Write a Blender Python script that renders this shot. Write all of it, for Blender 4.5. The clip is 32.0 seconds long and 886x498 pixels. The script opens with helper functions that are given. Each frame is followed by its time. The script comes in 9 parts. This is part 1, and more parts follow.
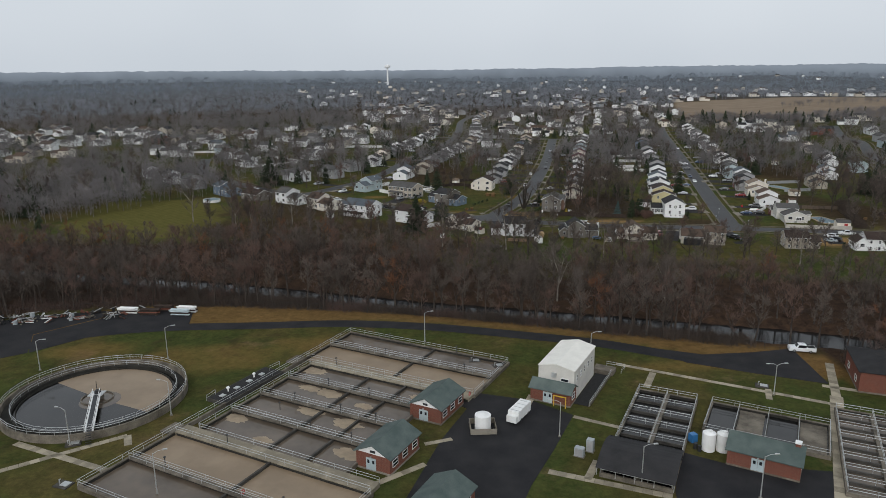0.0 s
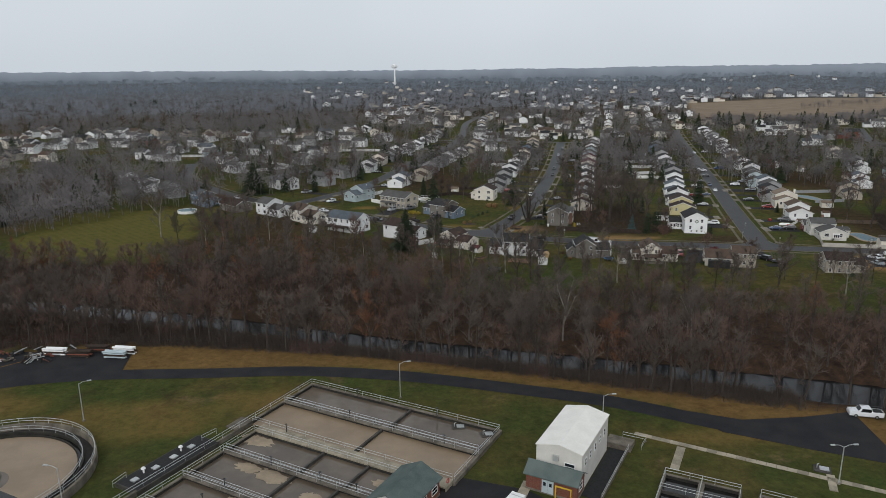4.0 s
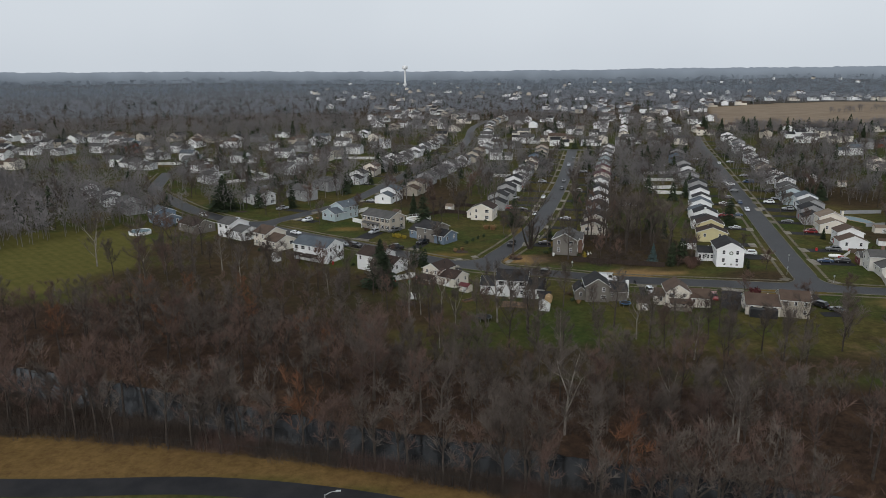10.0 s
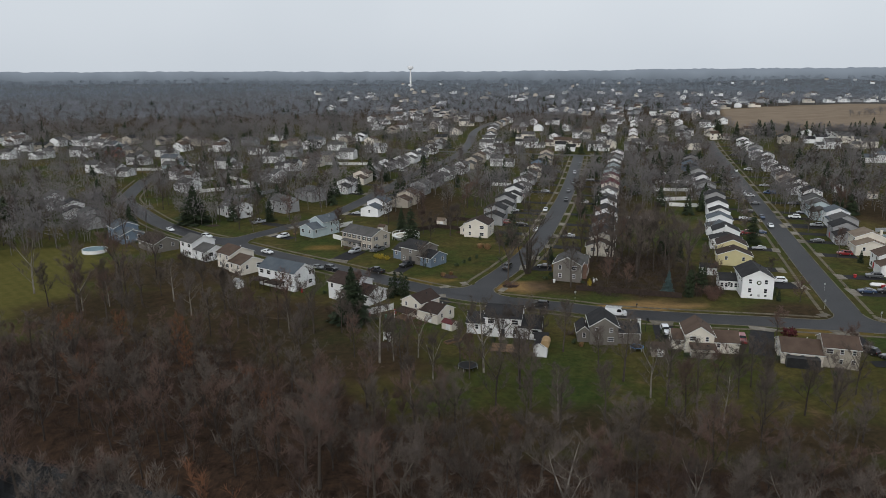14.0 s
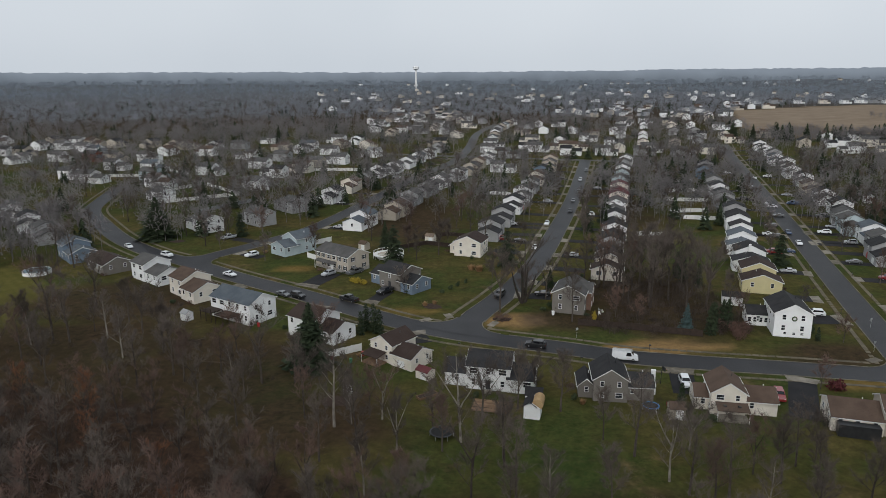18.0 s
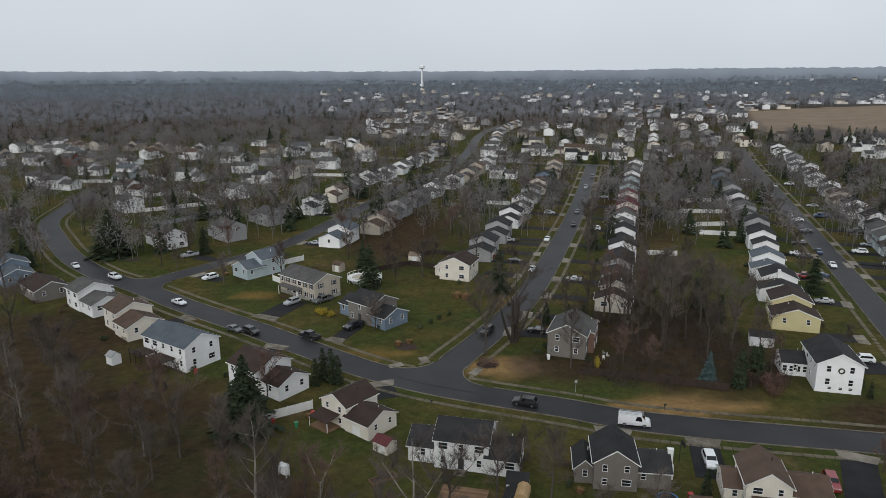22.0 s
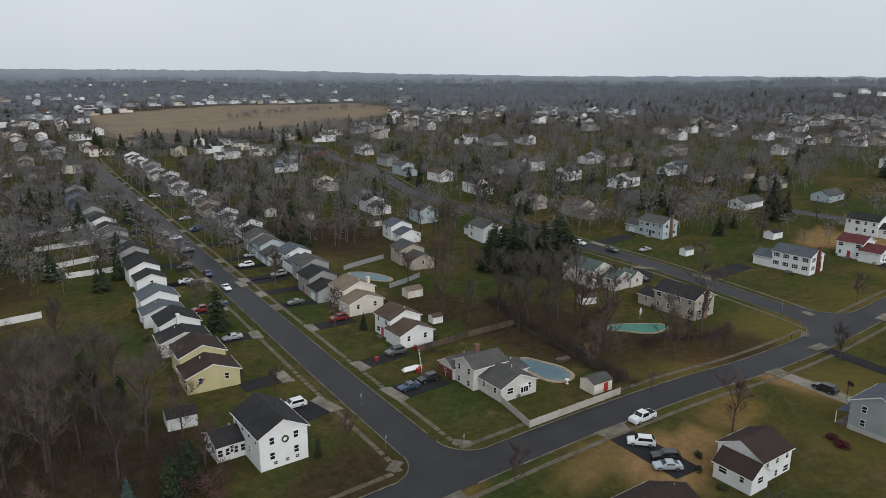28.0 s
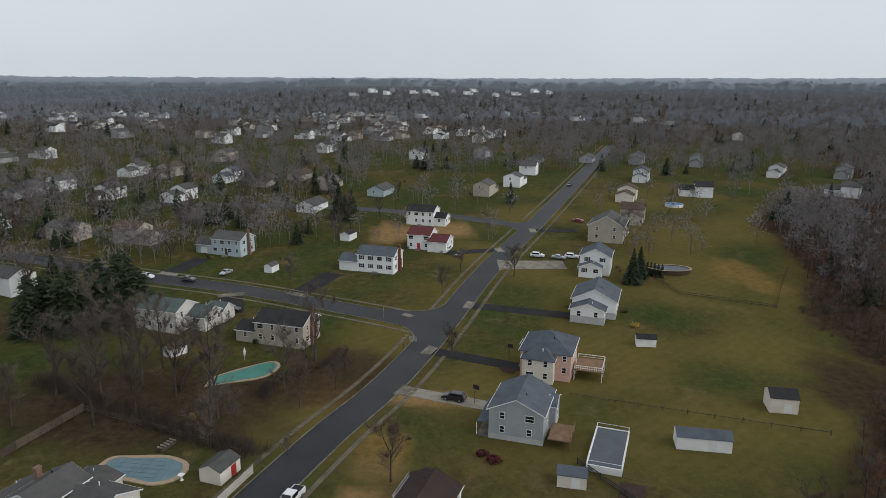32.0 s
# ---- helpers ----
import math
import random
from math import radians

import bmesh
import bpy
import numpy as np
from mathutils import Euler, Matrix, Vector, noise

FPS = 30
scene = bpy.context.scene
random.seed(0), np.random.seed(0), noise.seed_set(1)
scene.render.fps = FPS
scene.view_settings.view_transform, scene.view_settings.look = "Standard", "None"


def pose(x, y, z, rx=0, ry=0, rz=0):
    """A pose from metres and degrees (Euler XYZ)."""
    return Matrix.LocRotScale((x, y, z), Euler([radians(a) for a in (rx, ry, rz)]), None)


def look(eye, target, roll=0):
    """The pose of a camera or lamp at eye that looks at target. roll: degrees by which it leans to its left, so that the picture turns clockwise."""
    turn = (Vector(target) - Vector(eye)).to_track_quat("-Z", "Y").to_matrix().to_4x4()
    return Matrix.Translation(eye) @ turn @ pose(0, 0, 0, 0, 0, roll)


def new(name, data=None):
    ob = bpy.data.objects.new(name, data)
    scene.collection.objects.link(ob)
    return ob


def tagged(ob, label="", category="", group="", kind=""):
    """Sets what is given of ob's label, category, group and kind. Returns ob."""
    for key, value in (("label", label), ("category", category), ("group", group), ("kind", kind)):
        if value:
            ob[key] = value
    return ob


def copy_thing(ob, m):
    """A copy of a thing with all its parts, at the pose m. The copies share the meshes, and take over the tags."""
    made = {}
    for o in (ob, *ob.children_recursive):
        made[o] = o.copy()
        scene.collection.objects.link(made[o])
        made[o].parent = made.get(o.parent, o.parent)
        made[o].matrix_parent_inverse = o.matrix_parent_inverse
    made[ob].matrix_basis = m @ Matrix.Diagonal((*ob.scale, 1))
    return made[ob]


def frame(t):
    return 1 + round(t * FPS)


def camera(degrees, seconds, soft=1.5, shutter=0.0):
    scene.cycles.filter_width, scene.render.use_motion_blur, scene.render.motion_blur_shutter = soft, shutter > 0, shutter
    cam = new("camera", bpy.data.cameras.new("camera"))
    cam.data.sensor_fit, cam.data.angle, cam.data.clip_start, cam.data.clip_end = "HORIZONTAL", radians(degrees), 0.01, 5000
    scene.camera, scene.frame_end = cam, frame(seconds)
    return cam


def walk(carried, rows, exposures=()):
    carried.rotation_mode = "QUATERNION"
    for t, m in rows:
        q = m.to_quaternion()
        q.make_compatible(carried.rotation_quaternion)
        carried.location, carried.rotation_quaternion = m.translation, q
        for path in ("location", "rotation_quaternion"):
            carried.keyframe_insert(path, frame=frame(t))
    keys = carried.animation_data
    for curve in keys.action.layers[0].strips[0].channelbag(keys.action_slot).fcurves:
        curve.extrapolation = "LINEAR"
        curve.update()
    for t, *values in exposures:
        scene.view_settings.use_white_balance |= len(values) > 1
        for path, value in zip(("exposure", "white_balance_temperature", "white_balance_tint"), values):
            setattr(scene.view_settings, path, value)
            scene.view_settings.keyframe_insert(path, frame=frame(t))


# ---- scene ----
from math import cos, sin, pi, hypot, atan2, degrees

# ---- camera: a drone flying north over the plant and the houses, turning east at the end ----
cam = camera(64.9, 32.0, soft=0.6)
# seconds, eye, pitch, roll, yaw
PATH = [
    (0, (0.00, 0.00, 62.52), -14.22, -0.42, -2.33),
    (1, (1.64, 7.79, 62.35), -14.22, -0.30, -2.17),
    (2, (3.67, 15.28, 62.32), -14.24, -0.35, -1.89),
    (3, (5.37, 23.25, 62.15), -14.20, -0.29, -1.73),
    (3.5, (6.30, 27.14, 62.12), -14.21, -0.39, -1.63),
    (5.5, (9.61, 41.83, 61.90), -14.17, -0.23, -1.27),
    (6, (10.36, 45.21, 62.05), -14.19, -0.12, -1.18),
    (7, (12.05, 52.39, 61.76), -14.17, -0.14, -1.01),
    (8, (13.86, 59.59, 61.94), -14.15, -0.16, -0.80),
    (9, (15.75, 66.88, 61.98), -14.12, -0.23, -0.62),
    (10, (17.62, 74.76, 62.17), -14.10, -0.26, -0.46),
    (11, (19.60, 82.34, 62.39), -14.10, -0.29, -0.25),
    (12, (21.29, 89.82, 62.45), -14.09, -0.24, -0.11),
    (13, (22.85, 97.53, 62.36), -14.07, -0.17, 0.00),
    (14, (24.63, 104.98, 62.46), -14.08, -0.15, 0.17),
    (16.5, (29.03, 123.98, 61.98), -14.01, -0.23, 0.58),
    (17, (29.88, 127.70, 62.00), -14.06, -0.14, 0.65),
    (18, (31.60, 135.00, 62.00), -14.03, -0.19, 0.84),
    (19, (33.46, 142.52, 62.13), -14.07, -0.23, 1.04),
    (20, (35.01, 150.03, 62.09), -14.10, -0.22, 1.13),
    (21, (36.75, 157.59, 61.96), -14.09, -0.17, 1.33),
    (22, (38.57, 165.04, 61.85), -14.09, -0.15, 1.53),
    (23, (40.29, 172.60, 62.06), -14.15, -0.13, 1.67),
    (23.5, (41.22, 176.43, 62.08), -14.14, -0.08, 1.77),
    (24, (42.29, 180.12, 62.19), -14.16, -0.10, 0.93),
    (24.5, (43.39, 183.64, 62.32), -14.17, -0.10, -5.75),
    (25, (44.30, 186.90, 62.55), -14.15, -0.04, -12.61),
    (25.5, (45.24, 190.18, 62.72), -14.14, 0.02, -19.42),
    (26, (46.24, 193.67, 63.03), -14.14, 0.04, -26.47),
    (26.5, (47.24, 197.26, 63.04), -14.10, 0.19, -33.90),
    (27, (49.11, 200.15, 62.91), -14.04, 0.24, -40.40),
    (27.5, (51.07, 203.17, 62.78), -13.97, 0.28, -46.20),
    (28, (53.19, 206.44, 62.64), -13.89, 0.33, -48.50),
    (28.5, (55.39, 209.84, 62.49), -13.82, 0.38, -49.19),
    (29, (58.02, 212.59, 62.27), -13.73, 0.37, -49.56),
    (29.5, (60.76, 215.23, 62.18), -13.71, 0.30, -49.91),
    (30, (63.64, 217.54, 62.13), -13.65, 0.22, -50.89),
    (30.5, (66.86, 219.58, 62.28), -13.65, 0.07, -60.04),
    (31, (69.96, 221.98, 62.41), -13.66, 0.01, -71.02),
    (31.5, (73.08, 224.44, 62.38), -13.61, 0.12, -81.79),
    (32, (76.43, 227.18, 62.34), -13.60, 0.34, -85.37),
]


def aim(eye, pitch, roll, yaw):
    p, y = radians(pitch), radians(yaw)
    ahead = Vector((-sin(y) * cos(p), cos(y) * cos(p), sin(p)))
    return look(eye, Vector(eye) + ahead * 10, roll)


walk(cam, [(t, aim(e, p, r, y)) for t, e, p, r, y in PATH])

# ---- light: an even overcast winter sky ----
world = bpy.data.worlds.new("overcast")
scene.world = world
world.use_nodes = True
wn, wl = world.node_tree.nodes, world.node_tree.links
sky = wn.new("ShaderNodeTexSky")
sky.sky_type, sky.sun_disc = "NISHITA", False
sky.sun_elevation, sky.sun_rotation = radians(28), radians(200)
sky.dust_density, sky.air_density = 4.0, 1.6
dull = wn.new("ShaderNodeHueSaturation")
dull.inputs["Saturation"].default_value = 0.12
dull.inputs["Value"].default_value = 0.1
cloud = wn.new("ShaderNodeTexNoise")
cloud.inputs["Scale"].default_value = 1.3
cloud.inputs["Detail"].default_value = 4
ramp = wn.new("ShaderNodeValToRGB")
ramp.color_ramp.elements[0].color = (0.530, 0.585, 0.650, 1)
ramp.color_ramp.elements[1].color = (0.634, 0.685, 0.742, 1)
ramp.color_ramp.elements[0].position, ramp.color_ramp.elements[1].position = 0.3, 0.7
blend = wn.new("ShaderNodeMixRGB")
blend.inputs[0].default_value = 0.82
wl.new(sky.outputs[0], dull.inputs["Color"])
wl.new(dull.outputs[0], blend.inputs[1])
wl.new(cloud.outputs["Fac"], ramp.inputs[0])
wl.new(ramp.outputs[0], blend.inputs[2])
wl.new(blend.outputs[0], wn["Background"].inputs[0])
wn["Background"].inputs[1].default_value = 1.13
sun = new("sun", bpy.data.lights.new("sun", "SUN"))
sun.data.energy, sun.data.angle, sun.data.color = 1.12, radians(60), (1.0, 0.98, 0.96)
sun.matrix_world = look((-120, -330, 330), (40, 170, 0))
scene.view_settings.exposure = 0.06

# ---- materials ----


def mat(name, c1, c2=None, scale=1.5, rough=0.85, bump=0.0, metal=0.0, fine=25.0, spread=(0.3, 0.7), random_mix=0.0, spec=None, island=0.0):
    """A surface whose colour drifts between c1 and c2 at two sizes, with a fine relief."""
    m = bpy.data.materials.new(name)
    m.use_nodes = True
    n, l = m.node_tree.nodes, m.node_tree.links
    p = n["Principled BSDF"]
    p.inputs["Roughness"].default_value, p.inputs["Metallic"].default_value = rough, metal
    if spec is None and metal == 0 and rough > 0.62:
        spec = 0.22
    if spec is not None:
        p.inputs["Specular IOR Level"].default_value = spec
    c2 = c2 or tuple(v * 0.72 for v in c1)
    geo = n.new("ShaderNodeNewGeometry")
    a, b = n.new("ShaderNodeTexNoise"), n.new("ShaderNodeTexNoise")
    a.inputs["Scale"].default_value, b.inputs["Scale"].default_value = scale, fine
    a.inputs["Detail"].default_value, b.inputs["Detail"].default_value = 5, 3
    l.new(geo.outputs["Position"], a.inputs["Vector"])
    l.new(geo.outputs["Position"], b.inputs["Vector"])
    add = n.new("ShaderNodeMath")
    add.operation = "MULTIPLY_ADD"
    add.inputs[1].default_value, add.inputs[2].default_value = 0.35, -0.17
    l.new(b.outputs["Fac"], add.inputs[0])
    both = n.new("ShaderNodeMath")
    l.new(a.outputs["Fac"], both.inputs[0])
    l.new(add.outputs[0], both.inputs[1])
    last = both
    if random_mix:
        info = n.new("ShaderNodeObjectInfo")
        more = n.new("ShaderNodeMath")
        more.operation = "MULTIPLY_ADD"
        more.inputs[1].default_value, more.inputs[2].default_value = random_mix, -random_mix / 2
        l.new(info.outputs["Random"], more.inputs[0])
        last = n.new("ShaderNodeMath")
        l.new(both.outputs[0], last.inputs[0])
        l.new(more.outputs[0], last.inputs[1])
    if island:
        more, prev = n.new("ShaderNodeMath"), last
        more.operation = "MULTIPLY_ADD"
        more.inputs[1].default_value, more.inputs[2].default_value = island, -island / 2
        l.new(geo.outputs["Random Per Island"], more.inputs[0])
        last = n.new("ShaderNodeMath")
        l.new(prev.outputs[0], last.inputs[0])
        l.new(more.outputs[0], last.inputs[1])
    r = n.new("ShaderNodeValToRGB")
    r.color_ramp.elements[0].position, r.color_ramp.elements[1].position = spread
    r.color_ramp.elements[0].color, r.color_ramp.elements[1].color = (*c1, 1), (*c2, 1)
    l.new(last.outputs[0], r.inputs[0])
    l.new(r.outputs[0], p.inputs["Base Color"])
    if bump:
        bn = n.new("ShaderNodeBump")
        bn.inputs["Strength"].default_value, bn.inputs["Distance"].default_value = bump, 0.05
        l.new(b.outputs["Fac"], bn.inputs["Height"])
        l.new(bn.outputs[0], p.inputs["Normal"])
    return m


def lap(m, pitch=0.22, depth=0.5):
    """Adds the shadow line of horizontal boards or courses to a material's relief."""
    n, l = m.node_tree.nodes, m.node_tree.links
    p = n["Principled BSDF"]
    geo, sep = n.new("ShaderNodeNewGeometry"), n.new("ShaderNodeSeparateXYZ")
    l.new(geo.outputs["Position"], sep.inputs[0])
    div, fr, bn = n.new("ShaderNodeMath"), n.new("ShaderNodeMath"), n.new("ShaderNodeBump")
    div.operation, div.inputs[1].default_value, fr.operation = "DIVIDE", pitch, "FRACT"
    l.new(sep.outputs[2], div.inputs[0])
    l.new(div.outputs[0], fr.inputs[0])
    bn.inputs["Strength"].default_value, bn.inputs["Distance"].default_value = depth, 0.03
    l.new(fr.outputs[0], bn.inputs["Height"])
    l.new(bn.outputs[0], p.inputs["Normal"])
    return m


ASPHALT = mat("asphalt_road", (0.014, 0.0138, 0.0152), (0.027, 0.0262, 0.028), 0.12, 0.55, 0.3, fine=9, spec=0.3)
ASPHALT_NEW = mat("asphalt_drive", (0.014, 0.014, 0.016), (0.026, 0.025, 0.026), 0.25, 0.9, 0.3, fine=9, spec=0.2)
CONCRETE = mat("concrete", (0.25, 0.225, 0.185), (0.115, 0.10, 0.078), 0.5, 0.9, 0.2, fine=6, random_mix=0.35)
WALK = mat("footpath_concrete", (0.150, 0.127, 0.088), (0.078, 0.068, 0.047), 0.4, 0.95, 0.2, fine=4, random_mix=0.2)
KERB = mat("kerb_concrete", (0.20, 0.18, 0.14), (0.09, 0.08, 0.06), 0.35, 0.9, 0.2, fine=5)
OLD_CONCRETE = mat("stained_concrete", (0.20, 0.175, 0.14), (0.075, 0.065, 0.052), 0.45, 0.92, 0.3, fine=4)
DARK_CONCRETE = mat("dark_grey_concrete", (0.075, 0.07, 0.062), (0.035, 0.032, 0.028), 0.5, 0.8, 0.3, fine=4)
WHITE = lap(mat("white_siding", (0.82, 0.825, 0.82), (0.72, 0.72, 0.71), 0.35, 0.7, fine=4, random_mix=0.2))
CREAM = lap(mat("cream_siding", (0.74, 0.69, 0.60), (0.64, 0.59, 0.51), 0.35, 0.7, fine=4))
BEIGE = lap(mat("beige_siding", (0.46, 0.41, 0.34), (0.38, 0.34, 0.28), 0.35, 0.75, fine=4, random_mix=0.3))
YELLOW = lap(mat("pale_yellow_siding", (0.60, 0.53, 0.30), (0.52, 0.46, 0.26), 0.35, 0.75, fine=4))
GREY = lap(mat("grey_siding", (0.36, 0.36, 0.36), (0.28, 0.28, 0.28), 0.35, 0.75, fine=4, random_mix=0.3))
TAUPE = lap(mat("taupe_siding", (0.19, 0.175, 0.155), (0.15, 0.135, 0.12), 0.35, 0.75, fine=4))
SAGE = lap(mat("blue_grey_siding", (0.35, 0.378, 0.385), (0.30, 0.325, 0.335), 0.35, 0.75, fine=4))
BLUE = lap(mat("slate_blue_siding", (0.17, 0.22, 0.28), (0.13, 0.17, 0.22), 0.35, 0.75, fine=4))
TEAL = lap(mat("pale_teal_siding", (0.44, 0.51, 0.53), (0.36, 0.43, 0.45), 0.35, 0.75, fine=4))
PINK = mat("pink_brick_wall", (0.62, 0.41, 0.34), (0.52, 0.34, 0.28), 1.5, 0.85, 0.2, fine=12)
STONE = mat("stone_veneer", (0.36, 0.34, 0.31), (0.19, 0.175, 0.16), 1.1, 0.9, 0.5, fine=3)
BLOCK = mat("painted_block", (0.47, 0.47, 0.46), (0.38, 0.38, 0.37), 0.6, 0.9, 0.3, fine=6)


def brick(name, c1, c2, mortar):
    m = mat(name, c1, c2, 0.8, 0.9)
    n, l = m.node_tree.nodes, m.node_tree.links
    r = [k for k in n if k.type == "VALTORGB"][0]
    t = n.new("ShaderNodeTexBrick")
    t.inputs["Scale"].default_value = 1.0
    for k, v in (("Brick Width", 0.22), ("Row Height", 0.075), ("Mortar Size", 0.008)):
        t.inputs[k].default_value = v
    geo, sep, com, ad = n.new("ShaderNodeNewGeometry"), n.new("ShaderNodeSeparateXYZ"), n.new("ShaderNodeCombineXYZ"), n.new("ShaderNodeMath")
    l.new(geo.outputs["Position"], sep.inputs[0])
    l.new(sep.outputs[0], ad.inputs[0])
    l.new(sep.outputs[1], ad.inputs[1])
    l.new(ad.outputs[0], com.inputs[0])
    l.new(sep.outputs[2], com.inputs[1])
    l.new(com.outputs[0], t.inputs["Vector"])
    l.new(r.outputs[0], t.inputs["Color1"])
    t.inputs["Color2"].default_value, t.inputs["Mortar"].default_value = (*c2, 1), (*mortar, 1)
    l.new(t.outputs["Color"], n["Principled BSDF"].inputs["Base Color"])
    return m


BRICK = brick("red_brick", (0.20, 0.065, 0.04), (0.14, 0.05, 0.035), (0.18, 0.10, 0.075))
BRICK_BROWN = brick("brown_brick", (0.24, 0.13, 0.09), (0.17, 0.10, 0.075), (0.22, 0.16, 0.125))


def shingle(name, c1, c2):
    return lap(mat(name, c1, c2, 0.45, 0.9, fine=7, spread=(0.25, 0.75), random_mix=0.25), 0.14, 0.6)


R_DARK = shingle("charcoal_shingles", (0.019, 0.019, 0.020), (0.037, 0.036, 0.037))
R_GREY = shingle("grey_shingles", (0.062, 0.060, 0.058), (0.098, 0.094, 0.09))
R_BROWN = shingle("brown_shingles", (0.068, 0.045, 0.033), (0.105, 0.072, 0.054))
R_DKBROWN = shingle("dark_brown_shingles", (0.030, 0.019, 0.016), (0.048, 0.033, 0.027))
R_TAN = shingle("tan_shingles", (0.15, 0.112, 0.082), (0.205, 0.16, 0.12))
R_BLUE = shingle("blue_grey_shingles", (0.068, 0.081, 0.095), (0.105, 0.12, 0.134))
R_SLATE = shingle("blue_slate_shingles", (0.062, 0.072, 0.088), (0.10, 0.112, 0.13))
R_RED = shingle("maroon_shingles", (0.080, 0.022, 0.025), (0.115, 0.036, 0.038))
R_GREEN = shingle("green_slate_shingles", (0.065, 0.088, 0.083), (0.115, 0.14, 0.13))
R_LIGHT = shingle("pale_grey_shingles", (0.26, 0.27, 0.27), (0.33, 0.335, 0.33))
PAINT = mat("white_paint", (0.78, 0.78, 0.77), (0.68, 0.68, 0.66), 0.6, 0.6, fine=8, random_mix=0.15)
TAN_VINYL = mat("tan_vinyl", (0.46, 0.43, 0.38), (0.37, 0.34, 0.30), 0.5, 0.6, fine=8, random_mix=0.2)
GREY_VINYL = mat("grey_vinyl", (0.30, 0.31, 0.32), (0.24, 0.25, 0.26), 0.5, 0.6, fine=8)
VINYL = mat("white_vinyl", (0.76, 0.76, 0.74), (0.64, 0.64, 0.61), 0.5, 0.55, fine=8, random_mix=0.2)
TRIM_DARK = mat("dark_shutter", (0.02, 0.02, 0.022), (0.035, 0.035, 0.04), 1, 0.6)
WOOD = mat("weathered_wood", (0.115, 0.088, 0.066), (0.065, 0.05, 0.04), 1.2, 0.9, 0.3, fine=18, random_mix=0.5)
DECK = mat("brown_deck_wood", (0.24, 0.15, 0.09), (0.16, 0.10, 0.06), 0.9, 0.85, 0.2, fine=14, random_mix=0.4)
STRAW_WOOD = mat("bare_plywood", (0.42, 0.29, 0.15), (0.33, 0.22, 0.11), 0.9, 0.8, 0.1, fine=10)
MAROON_PAINT = mat("dark_red_paint", (0.16, 0.035, 0.03), (0.11, 0.028, 0.025), 0.8, 0.6, fine=8)
DARK_WOOD = mat("dark_stained_wood", (0.05, 0.035, 0.027), (0.03, 0.022, 0.018), 1, 0.85, 0.2, fine=14)
STEEL = mat("galvanised_rail", (0.56, 0.57, 0.56), (0.42, 0.43, 0.43), 0.8, 0.45, metal=0.6, fine=6, random_mix=0.2)
DARK_METAL = mat("dark_metal", (0.04, 0.042, 0.045), (0.025, 0.026, 0.028), 1, 0.5, metal=0.4)
RUBBER = mat("rubber", (0.018, 0.018, 0.018), (0.03, 0.03, 0.03), 3, 0.9)
PLASTIC_RED = mat("red_plastic", (0.42, 0.03, 0.03), (0.34, 0.025, 0.025), 1, 0.5)
PLASTIC_GREEN = mat("green_plastic", (0.03, 0.20, 0.09), (0.02, 0.15, 0.07), 1, 0.5)
PLASTIC_BLUE = mat("blue_plastic", (0.03, 0.16, 0.38), (0.025, 0.13, 0.3), 1, 0.5)
PLASTIC_YELLOW = mat("yellow_plastic", (0.62, 0.40, 0.03), (0.5, 0.33, 0.03), 1, 0.5)
TARP = mat("pool_cover", (0.125, 0.20, 0.225), (0.095, 0.16, 0.18), 0.6, 0.5, fine=5)
TARP_GREEN = mat("green_pool_cover", (0.03, 0.21, 0.155), (0.022, 0.14, 0.105), 0.35, 0.5, fine=2)
TARP_DARK = mat("dark_pool_cover", (0.035, 0.042, 0.058), (0.06, 0.066, 0.078), 0.5, 0.4, fine=3)
COPING = mat("pool_coping", (0.40, 0.30, 0.20), (0.30, 0.23, 0.16), 0.9, 0.9, 0.2, fine=5)
MULCH = mat("dark_mulch", (0.035, 0.022, 0.017), (0.06, 0.04, 0.03), 1.3, 1.0, 0.6, fine=12)
BARK = mat("grey_brown_bark", (0.090, 0.074, 0.062), (0.046, 0.037, 0.031), 1.1, 0.95, 0.4, fine=10, random_mix=0.6)
BARK_PALE = mat("pale_sycamore_bark", (0.27, 0.245, 0.21), (0.12, 0.10, 0.085), 0.7, 0.9, 0.2, fine=4, spread=(0.4, 0.72))
TWIG = mat("bare_twigs", (0.130, 0.107, 0.091), (0.068, 0.055, 0.047), 0.09, 0.95, fine=1.0, random_mix=0.5, island=0.35)
TWIG_RED = mat("reddish_twigs", (0.142, 0.092, 0.074), (0.082, 0.057, 0.048), 0.09, 0.95, fine=1.0, random_mix=0.5, island=0.35)
RUST_LEAF = mat("clinging_rust_leaves", (0.19, 0.085, 0.042), (0.11, 0.055, 0.034), 0.3, 0.95, fine=2.0)
NEEDLE = mat("dark_needles", (0.018, 0.028, 0.013), (0.034, 0.046, 0.022), 0.25, 0.9, fine=2.5, random_mix=0.4, island=0.7)
NEEDLE_BLUE = mat("blue_spruce_needles", (0.045, 0.075, 0.075), (0.07, 0.105, 0.10), 0.4, 0.9, fine=2.5)
SHRUB = mat("evergreen_shrub", (0.030, 0.045, 0.022), (0.055, 0.072, 0.034), 0.5, 0.9, fine=3, random_mix=0.5)
SHRUB_BROWN = mat("bare_brown_shrub", (0.115, 0.068, 0.054), (0.065, 0.042, 0.035), 0.5, 0.95, fine=3, random_mix=0.5)
SHRUB_GOLD = mat("golden_shrub", (0.36, 0.27, 0.035), (0.26, 0.20, 0.03), 0.5, 0.9, fine=3)
UNDER = mat("brushwood", (0.090, 0.069, 0.055), (0.05, 0.039, 0.032), 0.12, 0.95, fine=1.0, island=0.4)
